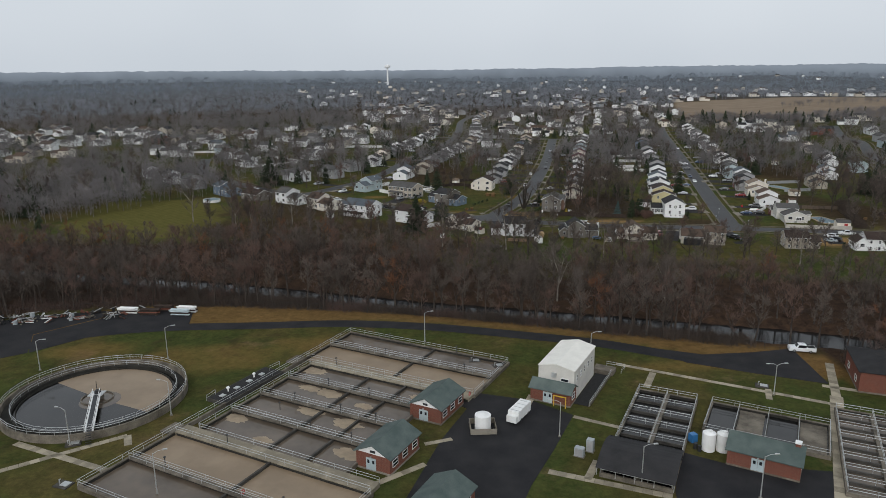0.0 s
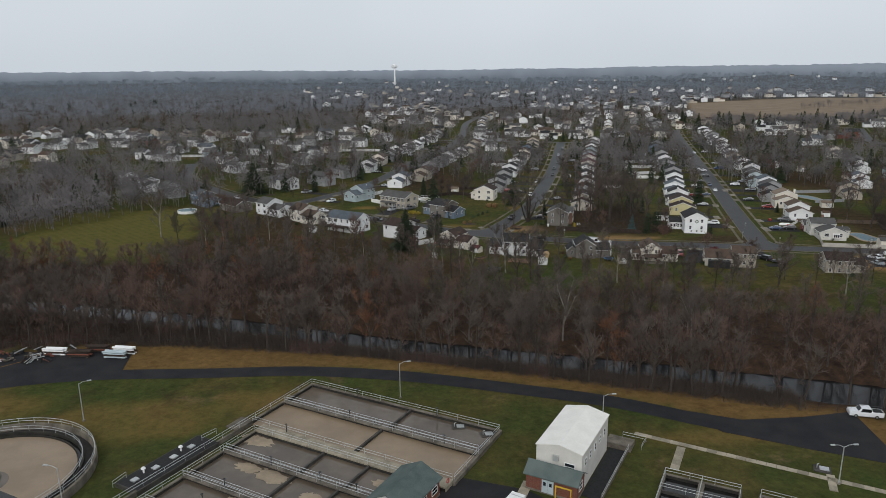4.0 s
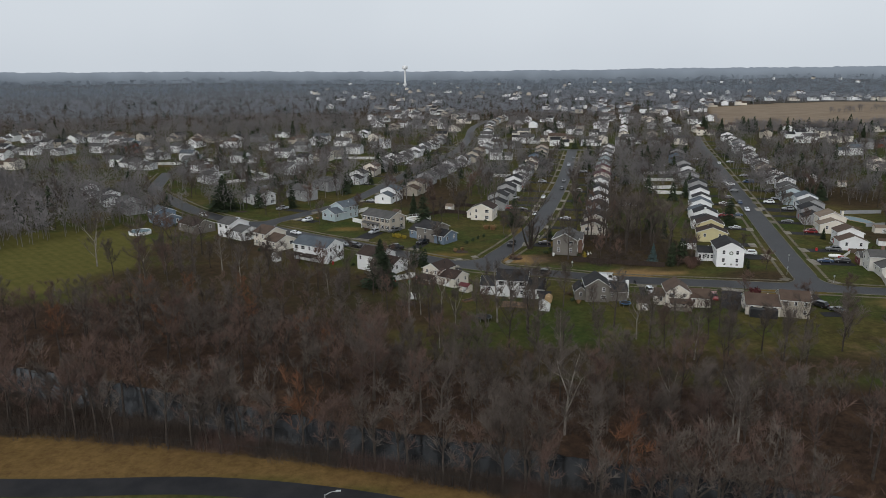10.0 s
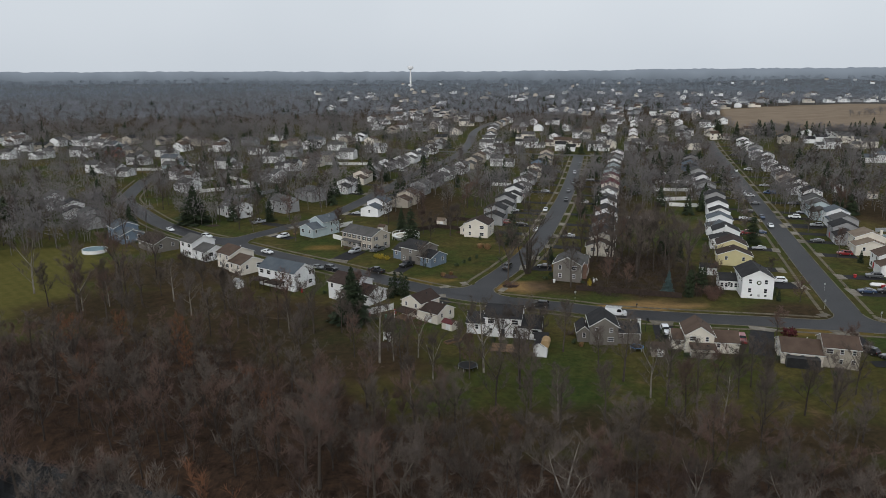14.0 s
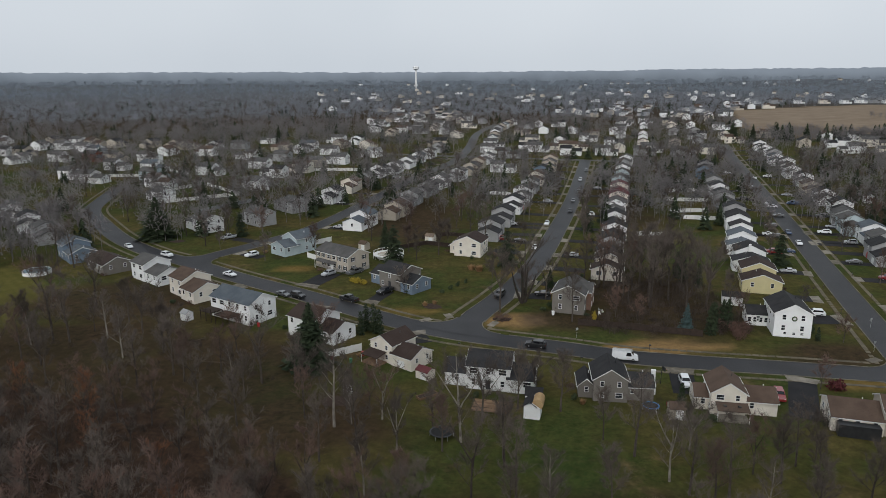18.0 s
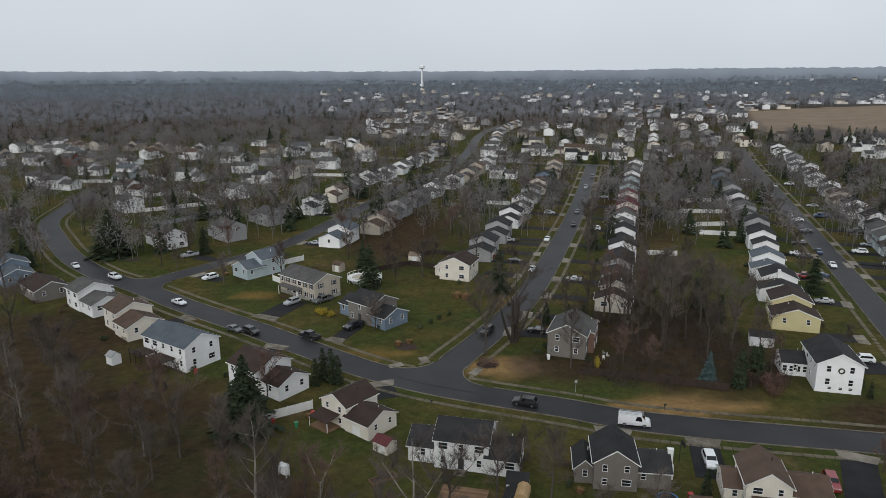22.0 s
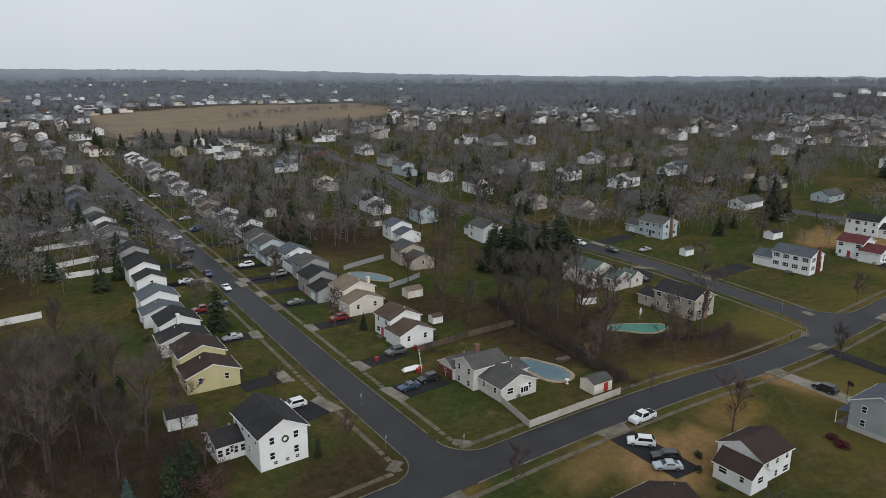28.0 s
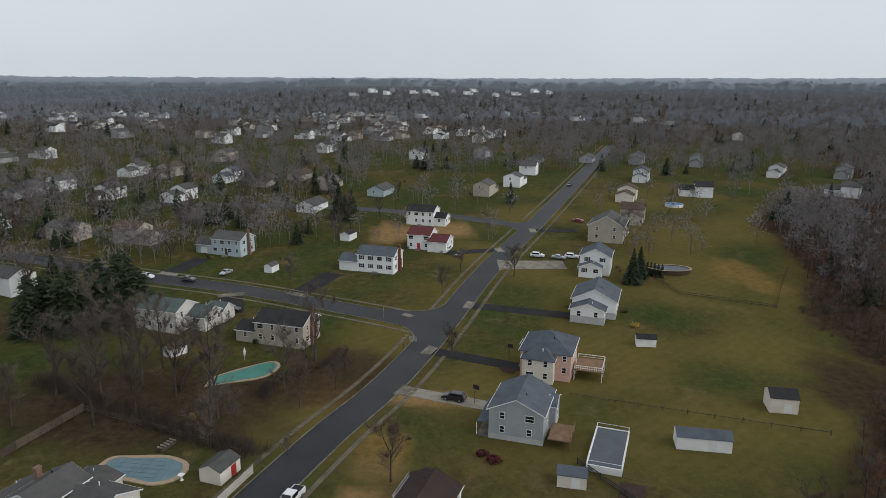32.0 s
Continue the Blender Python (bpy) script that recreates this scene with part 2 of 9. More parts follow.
STRAW = mat("dry_ornamental_grass", (0.32, 0.20, 0.10), (0.22, 0.13, 0.07), 0.5, 0.95, fine=3)
CRIMSON = mat("dark_red_leaves", (0.10, 0.022, 0.026), (0.07, 0.02, 0.022), 0.5, 0.9, fine=3)


def plain(name, c, rough, metal=0.0, coat=0.0, trans=0.0):
    m = bpy.data.materials.new(name)
    m.use_nodes = True
    p = m.node_tree.nodes["Principled BSDF"]
    p.inputs["Base Color"].default_value = (*c, 1)
    p.inputs["Roughness"].default_value, p.inputs["Metallic"].default_value = rough, metal
    p.inputs["Coat Weight"].default_value, p.inputs["Transmission Weight"].default_value = coat, trans
    return m


GLASS = plain("window_glass", (0.015, 0.018, 0.022), 0.08)
CARGLASS = plain("car_glass", (0.012, 0.013, 0.015), 0.05)
CHROME = plain("alloy", (0.5, 0.5, 0.52), 0.3, 0.9)
LAMP_RED = plain("tail_lamp", (0.3, 0.01, 0.01), 0.2)
LAMP_CLEAR = plain("head_lamp", (0.6, 0.62, 0.65), 0.1)


def water(name, c1, c2, scale, rough, wave, spec=0.5):
    m = mat(name, c1, c2, scale, rough, fine=0.6, spread=(0.38, 0.66), spec=spec)
    n, l = m.node_tree.nodes, m.node_tree.links
    w, bn, geo = n.new("ShaderNodeTexNoise"), n.new("ShaderNodeBump"), n.new("ShaderNodeNewGeometry")
    w.inputs["Scale"].default_value, w.inputs["Detail"].default_value = 1.6, 3
    l.new(geo.outputs["Position"], w.inputs["Vector"])
    bn.inputs["Strength"].default_value, bn.inputs["Distance"].default_value = wave, 0.03
    l.new(w.outputs["Fac"], bn.inputs["Height"])
    l.new(bn.outputs[0], n["Principled BSDF"].inputs["Normal"])
    return m


RIVER = water("river_water", (0.010, 0.011, 0.012), (0.018, 0.017, 0.016), 0.1, 0.1, 0.15, 0.12)
SLUDGE = water("brown_tank_water", (0.205, 0.15, 0.097), (0.255, 0.19, 0.125), 0.16, 0.4, 0.12, 0.3)
MURK = water("murky_tank_water", (0.084, 0.066, 0.050), (0.125, 0.098, 0.073), 0.12, 0.12, 0.12, 0.35)
BLACKWATER = water("dark_tank_water", (0.008, 0.008, 0.008), (0.018, 0.017, 0.016), 0.2, 0.08, 0.1, 0.35)
ROOF_MEMBRANE = mat("white_membrane", (0.76, 0.74, 0.68), (0.66, 0.64, 0.585), 0.4, 0.7, fine=3)
# Black of algae stain, also used to paint in the shade of deep basins.
ALGAE_SHADE = mat("black_algae_and_shade", (0.016, 0.016, 0.014), (0.04, 0.037, 0.031), 0.7, 0.8, 0.3, fine=5)
PALE_WALK = mat("pale_walk_concrete", (0.36, 0.315, 0.235), (0.20, 0.175, 0.13), 0.5, 0.92, 0.2, fine=5, random_mix=0.4)
CLAD = lap(mat("off_white_cladding", (0.62, 0.60, 0.55), (0.52, 0.50, 0.46), 0.4, 0.6, fine=4), 0.3, 0.3)

# ---- small geometry kit ----


class Geo:
    """Collects vertices and faces for one mesh."""

    def __init__(self):
        self.v, self.f, self.m = [], [], []

    def add(self, verts, faces, m=0):
        k = len(self.v)
        self.v.extend(verts)
        self.f.extend([tuple(i + k for i in f) for f in faces])
        self.m.extend([m] * len(faces))
        return self

    def box(self, x0, y0, z0, x1, y1, z1, m=0):
        v = [(x, y, z) for z in (z0, z1) for y in (y0, y1) for x in (x0, x1)]
        return self.add(v, [(0, 2, 3, 1), (4, 5, 7, 6), (0, 1, 5, 4), (2, 6, 7, 3), (0, 4, 6, 2), (1, 3, 7, 5)], m)

    def cbox(self, x, y, z, w, d, h, m=0):
        return self.box(x - w / 2, y - d / 2, z, x + w / 2, y + d / 2, z + h, m)

    def tube(self, pts, radii, sides=6, m=0, cap=True):
        k, rings = len(self.v), []
        for i, p in enumerate(pts):
            a = Vector(pts[max(0, i - 1)])
            b = Vector(pts[min(len(pts) - 1, i + 1)])
            d = (b - a).normalized() if (b - a).length > 1e-9 else Vector((0, 0, 1))
            s = d.cross(Vector((0.31, 0.95, 0.07))).normalized()
            t = d.cross(s)
            r = radii[i]
            for j in range(sides):
                w = 2 * pi * j / sides
                q = Vector(p) + s * (r * cos(w)) + t * (r * sin(w))
                self.v.append((q.x, q.y, q.z))
        for i in range(len(pts) - 1):
            for j in range(sides):
                a, b = k + i * sides + j, k + i * sides + (j + 1) % sides
                self.f.append((a, b, b + sides, a + sides))
                self.m.append(m)
        if cap:
            self.f.append(tuple(k + (len(pts) - 1) * sides + j for j in range(sides)))
            self.f.append(tuple(k + j for j in reversed(range(sides))))
            self.m.extend([m, m])
        return self

    def disc(self, x, y, z, r, n=24, m=0):
        return self.add([(x + r * cos(2 * pi * i / n), y + r * sin(2 * pi * i / n), z) for i in range(n)], [tuple(range(n))], m)

    def ring(self, x, y, r0, r1, z0, z1, n=48, m=0):
        v, f = [], []
        for i in range(n):
            c, s = cos(2 * pi * i / n), sin(2 * pi * i / n)
            v += [(x + r0 * c, y + r0 * s, z0), (x + r1 * c, y + r1 * s, z0), (x + r1 * c, y + r1 * s, z1), (x + r0 * c, y + r0 * s, z1)]
        for i in range(n):
            a, b = 4 * i, 4 * ((i + 1) % n)
            for j in range(4):
                k = (j + 1) % 4
                f.append((a + j, b + j, b + k, a + k))
        return self.add(v, f, m)

    def mesh(self, name, *mats):
        me = bpy.data.meshes.new(name)
        me.from_pydata(self.v, [], self.f)
        for k in mats:
            me.materials.append(k)
        if len(mats) > 1:
            me.polygons.foreach_set("material_index", self.m)
        me.update()
        return me


def part(name, data, material, parent, label="", m=None):
    """Links a Geo or a mesh as one part under a thing or a part."""
    me = data.mesh(name, *(material if isinstance(material, tuple) else (material,))) if isinstance(data, Geo) else data
    ob = new(name, me)
    ob.parent = parent
    if m is not None:
        ob.matrix_basis = m
    return tagged(ob, label)


def thing(name, x, y, z=0.0, rot=0.0, label="", category="", group="", kind=""):
    ob = new(name)
    ob.empty_display_size = 0.3
    ob.matrix_basis = pose(x, y, z, 0, 0, rot)
    return tagged(ob, label, category, group, kind)


def smooth(a, b, v):
    u = min(1.0, max(0.0, (v - a) / (b - a)))
    return u * u * (3 - 2 * u)


def nearest(poly, x, y):
    """Distance from a polyline, and the side (positive on its left)."""
    best, side = 1e9, 1
    for (ax, ay), (bx, by) in zip(poly, poly[1:]):
        dx, dy = bx - ax, by - ay
        u = min(1, max(0, ((x - ax) * dx + (y - ay) * dy) / (dx * dx + dy * dy)))
        d = hypot(x - ax - u * dx, y - ay - u * dy)
        if d < best:
            best, side = d, (1 if dx * (y - ay) - dy * (x - ax) > 0 else -1)
    return best, side


def rounded(poly, step=4.0):
    """A smooth line through the points, with a point about every step metres."""
    p = [Vector((*q, 0)) for q in poly]
    p = [2 * p[0] - p[1]] + p + [2 * p[-1] - p[-2]]
    out = []
    for a, b, c, d in zip(p, p[1:], p[2:], p[3:]):
        n = max(1, int((c - b).length / step))
        for i in range(n):
            t = i / n
            out.append(0.5 * (2 * b + (c - a) * t + (2 * a - 5 * b + 4 * c - d) * t * t + (3 * b - a - 3 * c + d) * t ** 3))
    out.append(p[-2])
    return [(q.x, q.y) for q in out]


RIVER_LINE = [(-420, 330), (-220, 262), (-120, 232), (-58, 212.5), (-17, 197), (4, 189.5), (25, 183.5), (58, 173.5), (95, 161.5), (140, 144), (210, 116), (330, 84), (600, 60)]


def ground(x, y):
    """Height of the land."""
    z = 0.013 * max(0.0, y - 273) * (1 - 0.6 * smooth(700, 1500, y))
    z += 0.045 * max(0.0, x - 230) * (1 - 0.55 * smooth(350, 900, x))
    z -= 1.2 * (1 - smooth(220, 257, y)) * (1 - smooth(110, 150, x))
    if -430 < x < 610 and 40 < y < 340:
        d, _ = nearest(RIVER_LINE, x, y)
        z -= 3.0 * (1 - smooth(4.2, 10.5, d))
    r = hypot(x - 40, y - 170)
    if r > 700:
        far = smooth(700, 1500, r)
        hill = 16 + 12 * smooth(1300, 2600, r) + 14 * smooth(900, 2600, r) * noise.noise((x / 900, y / 900, 3.3)) + 7 * smooth(900, 1800, r) * noise.noise((x / 350, y / 350, 7.1))
        hill += 8 * smooth(700, 1500, x) * smooth(500, 1100, y)
        side = degrees(atan2(x - 40, y - 170))
        hill += 27 * smooth(58, 76, side) * (1 - smooth(125, 140, side)) * smooth(1000, 1380, r) * (1 - smooth(1650, 2300, r))
        z = z * (1 - far) + hill * far
    return z


def ribbon(line, w0, w1, lift, thick=0.0, geo=None):
    """A strip along a line, from w0 to w1 metres to its left, laid on the land; with thick it has edges."""
    g, rows = geo or Geo(), []
    n = len(line)
    for i, (x, y) in enumerate(line):
        a, b = line[max(0, i - 1)], line[min(n - 1, i + 1)]
        dx, dy = b[0] - a[0], b[1] - a[1]
        k = hypot(dx, dy) or 1
        nx, ny = -dy / k, dx / k
        p, q = (x + nx * w0, y + ny * w0), (x + nx * w1, y + ny * w1)
        base = ground(x + nx * (w0 + w1) / 2, y + ny * (w0 + w1) / 2) if thick == 0 else None
        zp, zq = ground(*p) + lift, ground(*q) + lift
        rows.append([(*p, zp), (*q, zq)] if not thick else [(*p, zp - thick), (*p, zp), (*q, zq), (*q, zq - thick)])
    m = len(rows[0])
    v = [p for r in rows for p in r]
    f = [(i * m + j, (i + 1) * m + j, (i + 1) * m + j + 1, i * m + j + 1) for i in range(n - 1) for j in range(m - 1)]
    f = [tuple(reversed(q)) for q in f] if w1 > w0 else f
    if thick:
        f += [(0, 1, 2, 3), tuple((n - 1) * m + j for j in (3, 2, 1, 0))]
    return g.add(v, f)


def inside(poly, x, y):
    hit = False
    for (ax, ay), (bx, by) in zip(poly, poly[1:] + poly[:1]):
        if (ay > y) != (by > y) and x < (bx - ax) * (y - ay) / (by - ay) + ax:
            hit = not hit
    return hit

# ---- the lie of the land: roads, river, woods, lawns ----
ROAD_A = [(-150, 510), (-142, 475), (-133, 445), (-114.6, 417.7), (-94.4, 391.6), (-74.4, 372), (-56.9, 359.5), (-36, 343), (-13.4, 327), (3.2, 314.5), (17.4, 304), (31, 296.5), (44, 291.5), (59, 286.5), (70.3, 282.2), (86, 279), (105, 276), (126, 272.2), (159, 265), (187, 257.5), (211.4, 249.5), (247, 241), (299, 229), (369, 209), (478, 180), (640, 140)]
STREET_2 = [(32.5, 296), (38.1, 309.5), (45.8, 325), (57.4, 353), (72.6, 405.5), (92.7, 483), (123, 617.5)]
STREET_3 = [(129.5, 271.5), (133, 285), (143.4, 324), (165.4, 403), (191.4, 496.4), (237, 661), (251, 706)]
STREET_4 = [(244, 241.7), (249, 251), (257.4, 272), (268, 304), (275.6, 337), (290, 388), (304, 448), (341.7, 522), (350, 560), (390, 640)]
STREET_5 = [(-57.5, 360), (-39.4, 386), (-26.8, 407), (-17, 437), (-5.6, 481.5), (10, 542), (33, 616.5), (45, 700), (56, 819), (80, 930)]
STREET_6 = [(352, 214), (372, 262), (378, 320), (372, 380)]
CROSS = [(-60, 668), (33, 640), (123, 617.5), (170, 603)]
ROADS = [(ROAD_A, 3.75), (STREET_2, 3.6), (STREET_3, 3.7), (STREET_4, 3.6), (STREET_5, 3.5), (STREET_6, 3.5), (CROSS, 3.5)]
LINES = [(rounded(p), h) for p, h in ROADS]
PLANT_ROAD = [(-135, 128), (-112, 146), (-98, 159), (-86, 168.5), (-66, 173), (-41, 173.2), (-19, 173.3), (3.6, 169.5), (25, 162.7), (44, 155.8), (60, 147), (76, 139)]
WOOD_EDGE = [(-430, 390), (-300, 330), (-150, 270), (-90, 262), (-60, 268), (-25, 260), (0, 240), (25, 219), (60, 213), (100, 210), (120, 205), (140, 198), (165, 186), (180, 172), (205, 156), (230, 142), (262, 146), (290, 134), (320, 126), (370, 122), (406, 100), (450, 40), (620, 0)]
FENCE_LINE = [(-128, 178), (-100, 187), (-75, 190), (-52, 188.5), (-20, 183), (8, 176.7), (28, 169), (50, 160.8), (72, 153), (95, 147)]
FAR_FIELD = [(300, 740), (370, 690), (520, 700), (760, 930), (900, 1160), (640, 1180), (400, 1060), (330, 900)]
WEST_FIELD = [(-150, 290), (-120, 272), (-95, 272), (-84, 290), (-86, 330), (-110, 352), (-160, 350)]


def along(poly, x):
    for (ax, ay), (bx, by) in zip(poly, poly[1:]):
        if ax <= x <= bx:
            return ay + (by - ay) * (x - ax) / (bx - ax)
    return poly[0][1] if x < poly[0][0] else poly[-1][1]


def wooded(x, y):
    """How far a place lies inside the riverside woods, in metres."""
    if x < -140:
        lo = along(FENCE_LINE, -128) - 60
    elif x > 95:
        lo = 149 - 0.45 * (x - 95) - 30
    else:
        lo = along(FENCE_LINE, x)
    return min(along(WOOD_EDGE, x) - y, y - lo)


def steps(*spans):
    out = []
    for a, b, s in spans:
        n = max(1, int(round((b - a) / s)))
        out += [a + (b - a) * i / n for i in range(n)]
    return out + [spans[-1][1]]


xs = steps((-4600, -2600, 250), (-2600, -1000, 100), (-1000, -400, 40), (-400, -160, 12), (-160, 330, 3.0), (330, 560, 10), (560, 1200, 40), (1200, 2600, 100), (2600, 4600, 250))
ys = steps((-1500, -200, 130), (-200, 60, 20), (60, 420, 3.0), (420, 720, 8), (720, 1400, 28), (1400, 2800, 90), (2800, 4600, 200))
STRAW_SPOTS = ((80, 288), (337, 268), (345, 246), (48, 305), (205, 240), (160, 247))
# patches of straw-coloured turf and of leaf litter: centre and half sizes
DRY_SPOTS = [(80, 288, 14, 3.4), (160, 247, 14, 7), (150, 257, 12, 4), (184, 246, 10, 5), (337, 268, 16, 8), (345, 246, 12, 8), (50, 344, 3, 9), (60, 330, 3, 8), (48, 305, 8, 5), (165, 300, 4, 4), (205, 240, 4, 9), (300, 150, 14, 8), (285, 146, 8, 6), (112, 306, 6, 3), (20, 312, 8, 3), (-20, 352, 6, 3), (120, 268, 12, 2.5), (205, 262, 9, 5), (-48, 152, 17, 8), (-24, 160, 11, 5), (-78, 158, 11, 5), (10, 146, 6, 5), (60, 141, 12, 3)]
LITTER_SPOTS = [(-34, 266, 40, 20), (2, 252, 22, 13), (-70, 285, 24, 16), (48, 222, 40, 8), (95, 218, 30, 7), (86, 322, 20, 28), (200, 300, 16, 26), (14, 430, 22, 50), (118, 284, 12, 8), (215, 262, 16, 14), (-235, 340, 75, 60), (-55, 292, 30, 16), (-20, 284, 24, 12), (205, 278, 14, 12), (90, 308, 22, 14), (196, 296, 18, 30), (-60, 320, 30, 20), (60, 306, 10, 8), (215, 150, 22, 10), (190, 330, 12, 16), (110, 460, 14, 50), (220, 420, 25, 40)]


def east_lawn(x, y):
    """The yellower open lawns in the east."""
    return 0.85 * smooth(165, 200, x) * (1 - smooth(400, 480, x)) * smooth(-0.35, 0.25, noise.noise((x / 30, y / 30, 6.0))) * (1 - smooth(250, 275, y + 0.25 * (x - 250)))


verts, covers, crops = [], [], []
for y in ys:
    for x in xs:
        verts.append((x, y, ground(x, y)))
        wood = smooth(-3, 5, wooded(x, y) + 4 * noise.noise((x / 9, y / 9, 0))) if y < 420 and -430 < x < 620 else 0.0
        r = hypot(x - 40, y - 170)
        wood = max(wood, 0.85 * smooth(520, 900, r))
        field = 1.0 if 250 < x < 950 and 680 < y < 1200 and inside(FAR_FIELD, x, y) else 0.0
        dry = 0.0
        if -140 < x < 100 and 120 < y < 195:
            d, side = nearest(PLANT_ROAD, x, y)
            dry = 0.8 * smooth(2, 4, d) if side > 0 and d < 18 else 0.0
            wood = max(wood, 0.5 * dry)
        straw = False
        for dx, dy, rx, ry in DRY_SPOTS:
            if abs(x - dx) < 1.6 * rx and abs(y - dy) < 1.6 * ry:
                dry = max(dry, (0.3 if dy < 170 and dx < 70 else 1.0 if (dx, dy) in STRAW_SPOTS else 0.5) * smooth(1.25, 0.7, hypot((x - dx) / rx, (y - dy) / ry) + 0.35 * noise.noise((x / 5, y / 5, 1))))
                straw = straw or (dx, dy) in STRAW_SPOTS
        for dx, dy, rx, ry in LITTER_SPOTS:
            if abs(x - dx) < 1.6 * rx and abs(y - dy) < 1.6 * ry:
                wood = max(wood, 0.8 * smooth(1.3, 0.6, hypot((x - dx) / rx, (y - dy) / ry) + 0.4 * noise.noise((x / 6, y / 6, 2))))
        dry = max(dry, 0.2 * east_lawn(x, y))
        crops.append(max(field, 0.22 * dry if straw else 0.0))
        # Alpha: how much painted distance haze pales the far ground.
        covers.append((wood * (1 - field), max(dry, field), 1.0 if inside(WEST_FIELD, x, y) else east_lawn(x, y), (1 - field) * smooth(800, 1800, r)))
nx = len(xs)
faces = [(j * nx + i, j * nx + i + 1, (j + 1) * nx + i + 1, (j + 1) * nx + i) for j in range(len(ys) - 1) for i in range(nx - 1)]
land = bpy.data.meshes.new("ground")
land.from_pydata(verts, [], faces)
layer = land.color_attributes.new("cover", "FLOAT_COLOR", "POINT")
layer.data.foreach_set("color", [c for q in covers for c in q])
stubble = land.attributes.new("stubble", "FLOAT", "POINT")
stubble.data.foreach_set("value", crops)
land.polygons.foreach_set("use_smooth", [True] * len(faces))


def ground_material():
    m = bpy.data.materials.new("winter_lawn")
    m.use_nodes = True
    n, l = m.node_tree.nodes, m.node_tree.links
    p = n["Principled BSDF"]
    p.inputs["Roughness"].default_value = 1.0
    p.inputs["Specular IOR Level"].default_value = 0.02
    geo, att, sep = n.new("ShaderNodeNewGeometry"), n.new("ShaderNodeAttribute"), n.new("ShaderNodeSeparateColor")
    att.attribute_name = "cover"
    l.new(att.outputs["Color"], sep.inputs[0])

    def tex(scale, detail=5, rough=0.55):
        t = n.new("ShaderNodeTexNoise")
        t.inputs["Scale"].default_value, t.inputs["Detail"].default_value, t.inputs["Roughness"].default_value = scale, detail, rough
        l.new(geo.outputs["Position"], t.inputs["Vector"])
        return t.outputs["Fac"]

    def ramp(fac, *stops):
        r = n.new("ShaderNodeValToRGB")
        while len(r.color_ramp.elements) < len(stops):
            r.color_ramp.elements.new(0.5)
        for e, (at, c) in zip(r.color_ramp.elements, stops):
            e.position, e.color = at, (*c, 1)
        l.new(fac, r.inputs[0])
        return r.outputs[0]

    def mix(fac, a, b):
        k = n.new("ShaderNodeMixRGB")
        if isinstance(fac, float):
            k.inputs[0].default_value = fac
        else:
            l.new(fac, k.inputs[0])
        l.new(a, k.inputs[1])
        l.new(b, k.inputs[2])
        return k.outputs[0]

    def level(fac, a, b):
        k = n.new("ShaderNodeMapRange")
        k.inputs[1].default_value, k.inputs[2].default_value = a, b
        l.new(fac, k.inputs[0])
        return k.outputs[0]

    lawn = ramp(tex(0.032, 7, 0.68), (0.35, (0.033, 0.059, 0.016)), (0.45, (0.051, 0.065, 0.019)), (0.53, (0.072, 0.066, 0.022)), (0.61, (0.108, 0.083, 0.032)), (0.72, (0.090, 0.061, 0.032)))
    grain = ramp(tex(1.1, 6, 0.7), (0.3, (0.020, 0.031, 0.011)), (0.7, (0.082, 0.076, 0.027)))
    lawn = mix(0.42, lawn, grain)
    bare = ramp(tex(0.6, 4), (0.3, (0.15, 0.105, 0.055)), (0.7, (0.09, 0.068, 0.035)))
    lawn = mix(level(tex(0.055, 5, 0.7), 0.58, 0.70), lawn, bare)
    damp = ramp(tex(0.5, 5, 0.7), (0.35, (0.034, 0.028, 0.017)), (0.65, (0.058, 0.046, 0.022)))
    lawn = mix(level(tex(0.083, 5, 0.7), 0.57, 0.72), lawn, damp)
    mottle = n.new("ShaderNodeMixRGB")
    mottle.blend_type = "MULTIPLY"
    mottle.inputs[0].default_value = 1.0
    l.new(lawn, mottle.inputs[1])
    l.new(ramp(tex(0.42, 9, 0.82), (0.32, (0.58, 0.58, 0.62)), (0.5, (0.95, 0.93, 0.93)), (0.68, (1.35, 1.28, 1.2))), mottle.inputs[2])
    lawn = mottle.outputs[0]
    litter = ramp(tex(0.45, 9, 0.8), (0.34, (0.019, 0.0125, 0.010)), (0.52, (0.046, 0.030, 0.021)), (0.7, (0.086, 0.050, 0.030)))
    dry = ramp(tex(0.5, 9, 0.8), (0.34, (0.135, 0.075, 0.026)), (0.66, (0.31, 0.187, 0.064)))
    wave = n.new("ShaderNodeTexWave")
    wave.inputs["Scale"].default_value, wave.inputs["Distortion"].default_value = 0.16, 1.2
    wave.bands_direction = "DIAGONAL"
    l.new(geo.outputs["Position"], wave.inputs["Vector"])
    mown = ramp(wave.outputs["Fac"], (0.2, (0.078, 0.073, 0.021)), (0.8, (0.094, 0.086, 0.026)))
    mown = mix(0.5, mown, ramp(tex(0.3, 8, 0.8), (0.32, (0.050, 0.052, 0.014)), (0.68, (0.135, 0.112, 0.036))))
    col = mix(sep.outputs[2], lawn, mown)
    col = mix(sep.outputs[1], col, dry)
    col = mix(sep.outputs[0], col, litter)
    crop, tan = n.new("ShaderNodeAttribute"), ramp(tex(0.05, 5, 0.7), (0.3, (0.175, 0.132, 0.095)), (0.7, (0.245, 0.192, 0.14)))
    crop.attribute_name = "stubble"
    col = mix(crop.outputs["Fac"], col, tan)
    # Haze painted into the far ground: pale blue-grey mixed in by distance.
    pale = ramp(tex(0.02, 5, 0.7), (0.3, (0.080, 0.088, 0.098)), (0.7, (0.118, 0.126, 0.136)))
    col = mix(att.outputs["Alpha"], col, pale)
